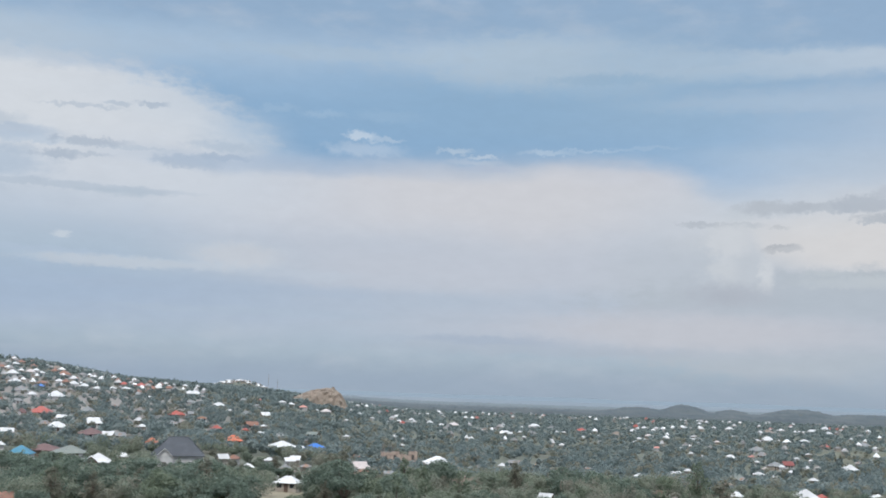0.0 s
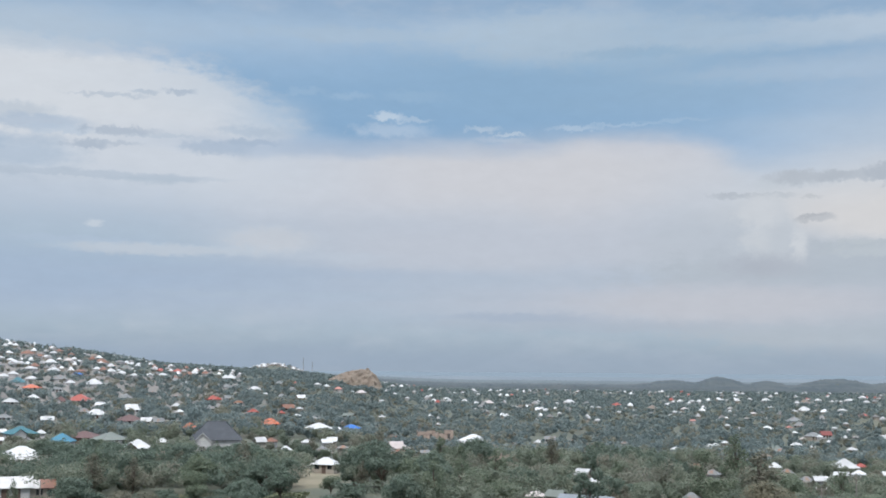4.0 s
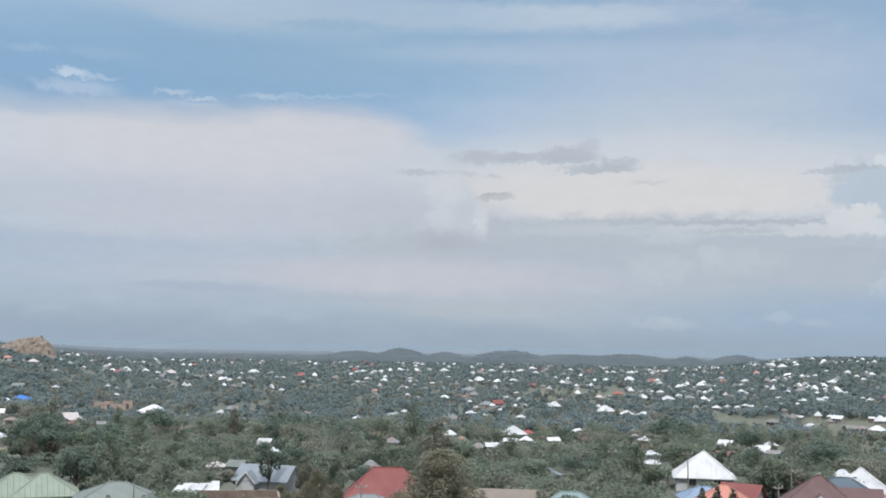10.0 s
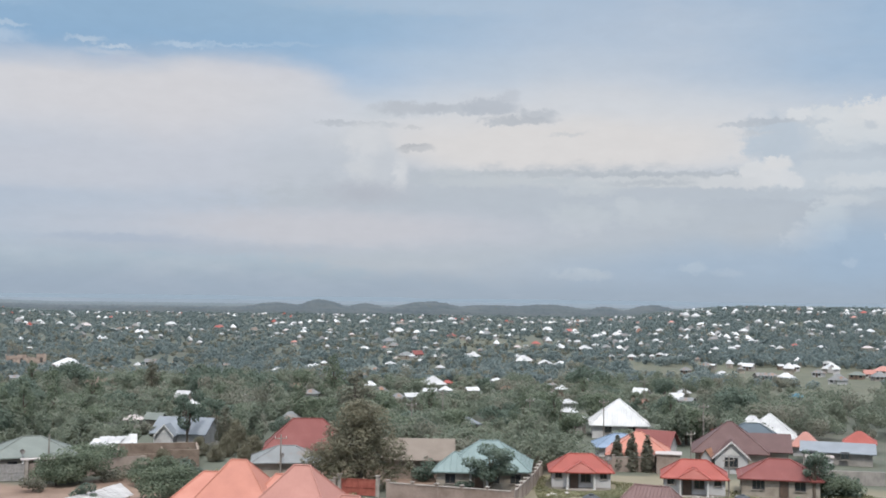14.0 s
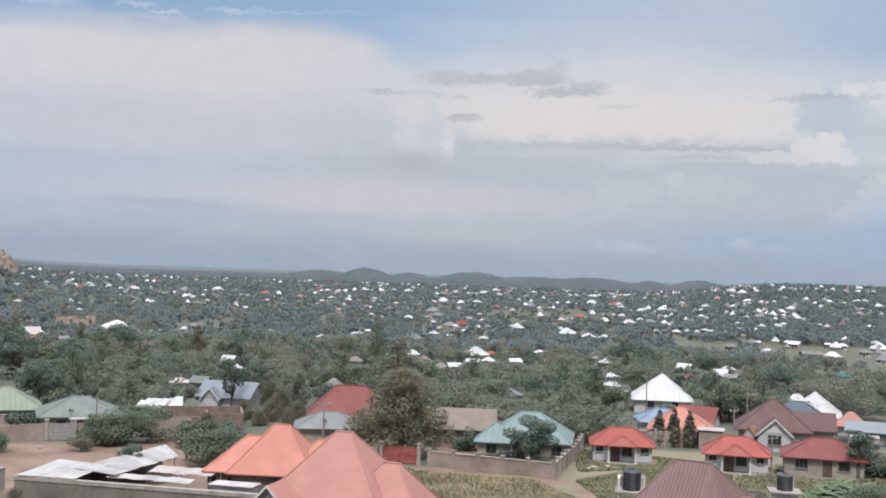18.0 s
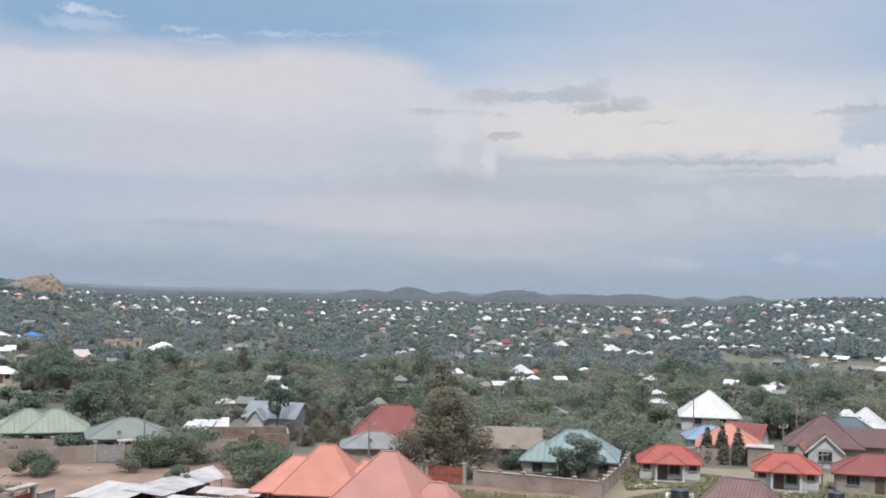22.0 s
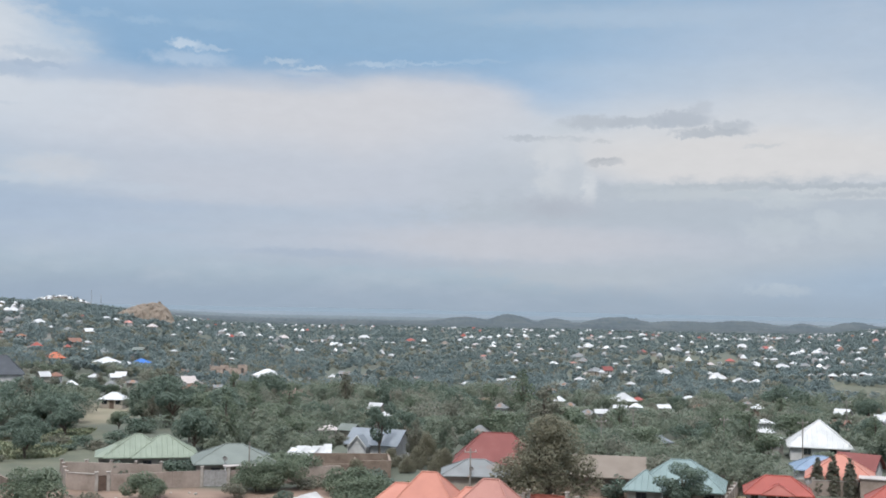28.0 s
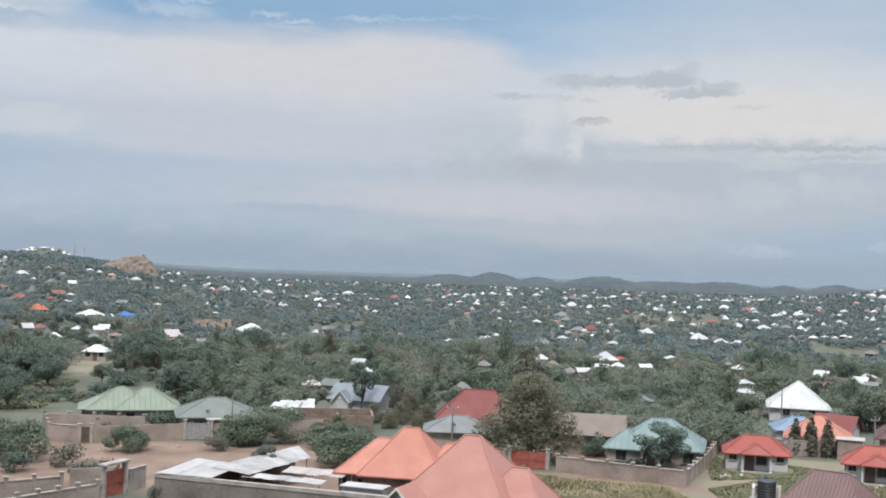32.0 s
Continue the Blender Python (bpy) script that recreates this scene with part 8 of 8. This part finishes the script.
tree('mango', -66.5, 198.8, 6.1, 1.2)
tree('mango', -36.5, 237.5, 7.0, 1.1)
tree('mango', -23.0, 240.7, 4.7, 1.3)
tree('green', -50.8, 219.3, 5.5)
tree('mango', -35.8, 191.3, 7.1)
tree('scrub', -57.8, 195.9, 4.5)
tree('scrub', -55.4, 204.5, 3.1)
tree('mango', -66.9, 251.0, 6.9, 1.3)
tree('mango', -71.0, 244.0, 7.4, 1.3)
tree('mango', -54.8, 246.5, 7.4, 1.3)
tree('mango', -50.2, 253.9, 7.6, 1.3)
tree('green', -44.2, 254.8, 7.5, 1.2)
tree('mango', -78.6, 249.1, 7.6, 1.3)
tree('mango', -64.2, 265.3, 8.0, 1.3)
tree('mango', -89.0, 261.2, 8.1, 1.2)
tree('tall', -73.4, 189.8, 5.9, 0.7)
tree('scrub', -74.0, 197.7, 3.1)
tree('green', -98.4, 245.9, 6.4)
tree('green', -108.4, 257.9, 8.2)
tree('scrub', -52.0, 185.5, 3.7, 1.3)
tree('bush', -46.6, 201.6, 2.6, 1.3)
tree('bush', -23.5, 204.8, 3.0, 1.4)
tree('scrub', -50.9, 196.9, 2.4, 1.3)
tree('scrub', -26.3, 196.4, 2.1, 1.5)
tree('bush', -43.7, 206.4, 2.5, 1.2)
tree('scrub', -33.2, 203.5, 2.6, 1.3)
tree('green', -25.6, 223.1, 4.4)
tree('bush', -52.7, 206.9, 2.7, 1.3)
tree('scrub', -38.5, 180.8, 1.8, 1.5)
tree('scrub', -25.0, 194.2, 1.9, 1.5)
tree('bush', -28.9, 202.0, 2.4, 1.4)
shrubs = random.Random(21)
for k in range(26):
    # the field on the slope, thicker towards the wood
    a, r = radians(shrubs.uniform(8.6, 20.5)), 178 + 50 * shrubs.random() ** 0.55
    x, y = -r * math.sin(a), r * math.cos(a)
    if y > 188 + 0.08 * x and not (-90 < x < -76 and 176 < y < 222):
        tree(shrubs.choice(("bush", "scrub", "scrub")), x, y, shrubs.uniform(0.9, 2.5), shrubs.uniform(1.1, 1.7))
for x, y, t, w in ((-68.4, 203.6, 3.4, 1.5), (-66.0, 204.6, 3.0, 1.5), (-70.6, 205.4, 3.2, 1.4), (-30.0, 195.0, 1.6, 1.8), (-27.0, 197.0, 1.5, 1.8), (-33.5, 197.5, 1.4, 1.8), (-24.4, 199.5, 1.5, 1.7)):
    tree("bush", x, y, t, w)
for x, y, z in ((73.9, 147.1, 4.7), (75.7, 146.2, 5.0), (77.6, 145.2, 4.8)):
    tree("cypress", x, y, z * 1.12, 1.5)


# ---- the woods between the houses ----
def hidden_from(x, y):
    """Keeps tree feet off the houses and out of the open strips before them."""
    r = np.hypot(x, y)
    bad = np.zeros(len(x), bool)
    for hx, hy, hr in FOOTPRINTS:
        R = math.hypot(hx, hy)
        along = (x * hx + y * hy) / R
        off = np.abs(x * hy - y * hx) / R
        reach = 6 + R * 0.02
        bad |= (off < hr * 0.62 + 1.0) & (along > R - reach) & (along < R + hr + 1.5)
    for hx, hy in FAR_FEET:
        R = math.hypot(hx, hy)
        along = (x * hx + y * hy) / R
        bad |= (np.abs(x * hy - y * hx) / R < 2.6) & (along > R - R * 0.014) & (along < R + 6)
    return bad


def open_view(x, y, z):
    """How tall a tree may grow without standing before a house of the town."""
    most, veil = np.full(len(x), 99.0), random.Random(3)
    for hx, hy, hr in SEEN:
        R = math.hypot(hx, hy)
        along, off = (x * hx + y * hy) / R, np.abs(x * hy - y * hx) / R
        line = 24 + (float(land_height(hx, hy)) + (veil.uniform(3.0, 4.9) if R > 450 else veil.uniform(2.3, 4.5)) - 24) * along / R - z
        before = (off < hr * veil.uniform(0.5, 0.85)) & (along < R) & (along > R - 170)
        most = np.where(before, np.minimum(most, line), most)
    return most


def woods(name, count, r0, r1, tall, per, leaf, seed, label, lo=-44.0, hi=27.0, cut=0.0, grain=0.012, leaves="far"):
    rng = np.random.RandomState(seed)
    a = np.radians(rng.uniform(lo, hi, count))
    r = np.sqrt(rng.uniform(r0 * r0, r1 * r1, count)) if r1 < 2.2 * r0 else r0 * (r1 / r0) ** rng.uniform(0, 1, count)
    x, y = -r * np.sin(a), r * np.cos(a)
    thick = np.array([noise.noise((px * grain, py * grain, 4.0)) for px, py in zip(x, y)])
    keep = (thick > cut) & ~hidden_from(x, y) & ~open_ground(x, y)
    x, y = x[keep], y[keep]
    z = land_height(x, y)
    n = len(x)
    t = tall * rng.uniform(0.45, 1.35, n)
    slim = rng.uniform(0, 1, n) < 0.3
    t = np.where(slim, t * 1.15, t)
    t = np.minimum(t, open_view(x, y, z))
    w = np.where(slim, t * rng.uniform(0.18, 0.32, n), t * rng.uniform(0.32, 0.62, n))
    grown = t > 1.3
    x, y, z, t, w = x[grown], y[grown], z[grown], t[grown], w[grown]
    n = len(x)
    k = per
    # each tree: a few lobes, each lobe a handful of sprays
    lob = rng.normal(size=(n, 4, 3)) * np.array([0.55, 0.55, 0.2])
    pick = rng.randint(0, 4, (n, k))
    d = rng.normal(size=(n, k, 3))
    d /= np.linalg.norm(d, axis=2)[:, :, None]
    c = np.take_along_axis(lob, pick[:, :, None].repeat(3, 2), 1) + d * rng.uniform(0.35, 0.62, (n, k))[:, :, None] * np.array([1, 1, 0.62])
    c = c * np.stack([w, w, t * 0.5], -1)[:, None, :]
    c[:, :, 2] += (t * 0.47)[:, None]
    c[:, :, 2] = np.abs(c[:, :, 2]) + 0.1
    c += np.stack([x, y, z], -1)[:, None, :]
    v, q = leaf_tips(c.reshape(-1, 3), d.reshape(-1, 3), leaf, rng)
    return surface(name, v, q, LEAVES[leaves], label, "stuff", "trees")


def open_ground(x, y):
    """The fields and yards where no wood grows."""
    r, az = np.hypot(x, y), np.degrees(np.arctan2(-x, y))
    bad = r < np.where(az < -24, 192, np.where(az < -8.5, 160, np.where(az < -4, 192, np.where(az < 3.5, 178, 224))))
    bad |= (np.abs(az - 7.2) < 1.2) & (r < 262)
    clump = np.sin(x * 0.11 + 1.3 * np.sin(y * 0.05)) * np.sin(y * 0.09 + 0.8) < 0.7
    bad |= (az < -32.3) & (r > 285) & (r < 540) & clump
    bad |= (az < -31.0) & (r > 540) & (r < 640)
    bad |= (az < -27.2) & (az > -30.4) & (r > 500) & (r < 615)
    bad |= (az < -18.5) & (az > -24) & (r > 800) & (r < 950) & clump
    return bad


woods("woodland", 1600, 160, 420, 6.6, 680, 0.21, 31, "thick green belt of trees between the houses", cut=-0.4, leaves="belt")
woods("woodland", 560, 160, 480, 7.0, 600, 0.21, 35, "olive and brownish trees among the green ones", cut=-0.4, leaves="mix")
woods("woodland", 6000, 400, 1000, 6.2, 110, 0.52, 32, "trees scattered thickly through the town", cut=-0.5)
woods("woodland", 2200, 400, 1100, 6.0, 90, 0.5, 36, "olive trees through the town", cut=-0.5, leaves="mix")
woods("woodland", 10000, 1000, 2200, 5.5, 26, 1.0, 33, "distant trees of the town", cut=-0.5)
woods("woodland", 5200, 640, 1800, 5.5, 34, 0.8, 40, "trees crowding the houses of the rise", lo=-44.0, hi=-25.0, cut=-0.6)
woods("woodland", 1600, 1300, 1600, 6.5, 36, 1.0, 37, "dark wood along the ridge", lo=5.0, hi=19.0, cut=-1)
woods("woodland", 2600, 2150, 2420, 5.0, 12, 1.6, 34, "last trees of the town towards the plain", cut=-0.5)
woods("woodland", 330, 1085, 1125, 6.5, 40, 0.9, 38, "trees at the foot of the rock knoll", lo=3.2, hi=8.0, cut=-1)
woods("woodland", 260, 228, 300, 7.6, 460, 0.24, 39, "dark trees along the far side of the field", lo=8.4, hi=27.0, cut=-1, leaves="dark")
# single trees that stand out of the belt
lone = random.Random(77)
for k in range(150):
    a, r = radians(lone.uniform(-31, 20)), lone.uniform(186, 330)
    px, py = np.array([-r * math.sin(a)]), np.array([r * math.cos(a)])
    if hidden_from(px, py)[0] or open_ground(px, py)[0]:
        continue
    tall = min(lone.uniform(6.0, 10.5), float(open_view(px, py, land_height(px, py))[0]))
    if tall > 4.5:
        tree(lone.choice(("mango", "mango", "green", "tall", "spread", "olive")), float(px[0]), float(py[0]), tall, lone.uniform(0.85, 1.1))
for spare in [t for stock in STOCK.values() for t in stock if t not in USED]:
    for o in (*spare.children_recursive, spare):
        bpy.data.objects.remove(o)


# ---- grass, maize and bananas ----
def blades(name, quad, count, tall, wide, mat, seed, label, category, rows=0.0, per=3, cut=-9.0):
    """Upright blades over a four-cornered plot; rows: the distance between planted rows."""
    rng = np.random.RandomState(seed)
    q = np.array(quad, float)
    u, v = rng.uniform(0, 1, count), rng.uniform(0, 1, count)
    if rows:
        k = max(2, round(np.linalg.norm(q[3] - q[0]) / rows))
        v = (np.floor(v * k) + 0.5 + rng.normal(0, 0.09, count)) / k
    p = (q[0] * ((1 - u) * (1 - v))[:, None] + q[1] * (u * (1 - v))[:, None] + q[2] * (u * v)[:, None] + q[3] * ((1 - u) * v)[:, None])
    thick = np.array([noise.noise((x * 0.16, y * 0.16, 2.0)) for x, y in p])
    ok = thick > cut
    for hx, hy, hr in NEAR_FEET:
        ok &= np.hypot(p[:, 0] - hx, p[:, 1] - hy) > hr
    p, thick = p[ok], thick[ok]
    p = np.repeat(p, per, 0)
    n = len(p)
    h = tall * rng.uniform(0.45, 1.2, n) * (1 + 0.5 * np.repeat(thick, per))
    a = rng.uniform(0, 2 * math.pi, n)
    lean = h * rng.uniform(0.1, 0.7, n)
    z = land_height(p[:, 0], p[:, 1])
    dx, dy = np.cos(a), np.sin(a)
    w = wide * rng.uniform(0.6, 1.3, n)
    b0 = np.stack([p[:, 0] - dy * w, p[:, 1] + dx * w, z - 0.03], -1)
    b1 = np.stack([p[:, 0] + dy * w, p[:, 1] - dx * w, z - 0.03], -1)
    m = np.stack([p[:, 0] + dx * lean * 0.4 + dy * w, p[:, 1] + dy * lean * 0.4 - dx * w, z + h * 0.75], -1)
    m2 = np.stack([p[:, 0] + dx * lean * 0.4 - dy * w, p[:, 1] + dy * lean * 0.4 + dx * w, z + h * 0.75], -1)
    t = np.stack([p[:, 0] + dx * lean, p[:, 1] + dy * lean, z + h * rng.uniform(0.75, 1.0, n)], -1)
    vs = np.stack([b0, b1, m, m2, t], 1).reshape(-1, 3)
    tri = np.array([(0, 1, 2), (0, 2, 3), (3, 2, 4)])
    surface(name, vs, (np.arange(n)[:, None, None] * 5 + tri[None]).reshape(-1, 3), mat, label, "stuff", category)


NEAR_FEET = [(63.3, 136.3, 4.6), (75, 128.2, 4.6), (85.2, 125.2, 5.2), (51.4, 93.4, 7.5), (46.9, 98.6, 2), (61.9, 96.9, 2), (20.6, 102.6, 8), (51, 140.6, 7)]
blades("maize_field", [(31.5, 100.0), (47.5, 98.5), (46.2, 121.5), (31.5, 129.5)], 19000, 0.8, 0.03, MAIZE, 61, "yellowing green maize field in rows", "crop", 0.9, 4)
blades("grass", [(48.5, 101.0), (70.0, 99.0), (66.0, 131.0), (51.5, 123.0)], 16000, 0.3, 0.03, GRASSES, 62, "rough dry grass round the small houses", "grass", per=3, cut=-0.7)
blades("grass", [(64.0, 103.0), (98.0, 108.0), (94.0, 124.0), (62.0, 132.0)], 19000, 0.3, 0.03, GRASSES, 63, "rough green grass plot with weeds", "grass", per=3, cut=-0.7)
blades("grass", [(54.0, 128.0), (66.0, 130.0), (80.0, 128.0), (60.0, 146.0)], 5000, 0.25, 0.05, GRASSES, 67, "short dry grass round the red-roofed houses", "grass", per=3, cut=-0.7)
MEADOW_GRASS = material("meadow_grass_blades", [(0.098, 0.118, 0.066), (0.148, 0.166, 0.092), (0.215, 0.218, 0.132)], 0.12, 0.7, each=0.6, island=True, translucent=0.15)
blades("grass", [(-30.0, 186.0), (-66.0, 172.0), (-80.0, 212.0), (-30.0, 226.0)], 16000, 0.55, 0.09, MEADOW_GRASS, 68, "rough uncut grass of the field on the slope", "grass", per=3, cut=-0.22)
blades("grass", [(14.0, 126.0), (32.0, 128.0), (40.0, 160.0), (10.0, 158.0)], 3000, 0.5, 0.06, GRASSES, 66, "weeds among the trees", "grass", per=3, cut=-0.1)


BANANA = material("banana_leaf", [(0.05, 0.085, 0.035), (0.08, 0.125, 0.05), (0.12, 0.16, 0.07)], 1.2, 0.5, each=0.4, translucent=0.25)


def banana(x, y, tall):
    """A banana plant: a soft stem and long arching leaves, each a part."""
    rnd = random.Random(round(x * 11 + y * 5))
    b = thing("banana_plant", x, y, rnd.uniform(0, 360), "green banana plant with long torn leaves", "plant", "banana plants")
    part("stem", lathe([(0.16, -0.2), (0.14, tall * 0.3), (0.07, tall * 0.55)], 9), BANANA, b)
    for i in range(9):
        a, up, ln = i * 2.4 + rnd.uniform(-0.3, 0.3), rnd.uniform(0.5, 1.1), tall * rnd.uniform(0.5, 0.7)
        bm = bmesh.new()
        rows = []
        for k in range(7):
            f = k / 6
            out, z = ln * f * math.cos(up * (1 - f * 0.9)), tall * 0.52 + ln * (math.sin(up) * f - 0.55 * f * f)
            w = 0.30 * math.sin(math.pi * min(0.97, f * 0.92 + 0.08)) + 0.02
            c, s = math.cos(a), math.sin(a)
            rows.append([bm.verts.new((out * c - t * w * s, out * s + t * w * c, z - abs(t) * w * 0.35)) for t in (-1, 0, 1)])
        for p, q in zip(rows, rows[1:]):
            for k in range(2):
                bm.faces.new((p[k], p[k + 1], q[k + 1], q[k]))
        part("leaf", bm, BANANA, b)


for x, y, t in ((68.5, 101.6, 3.4), (70.4, 102.6, 3.8), (72.0, 101.2, 3.2), (73.8, 103.0, 3.6), (76.2, 103.6, 3.0), (71.2, 99.8, 3.0), (72.6, 105.2, 3.6), (74.0, 106.2, 4.0), (75.4, 106.8, 3.4), (76.0, 105.0, 3.8), (73.2, 104.0, 3.6), (77.4, 105.8, 3.2)):
    banana(x, y, t)
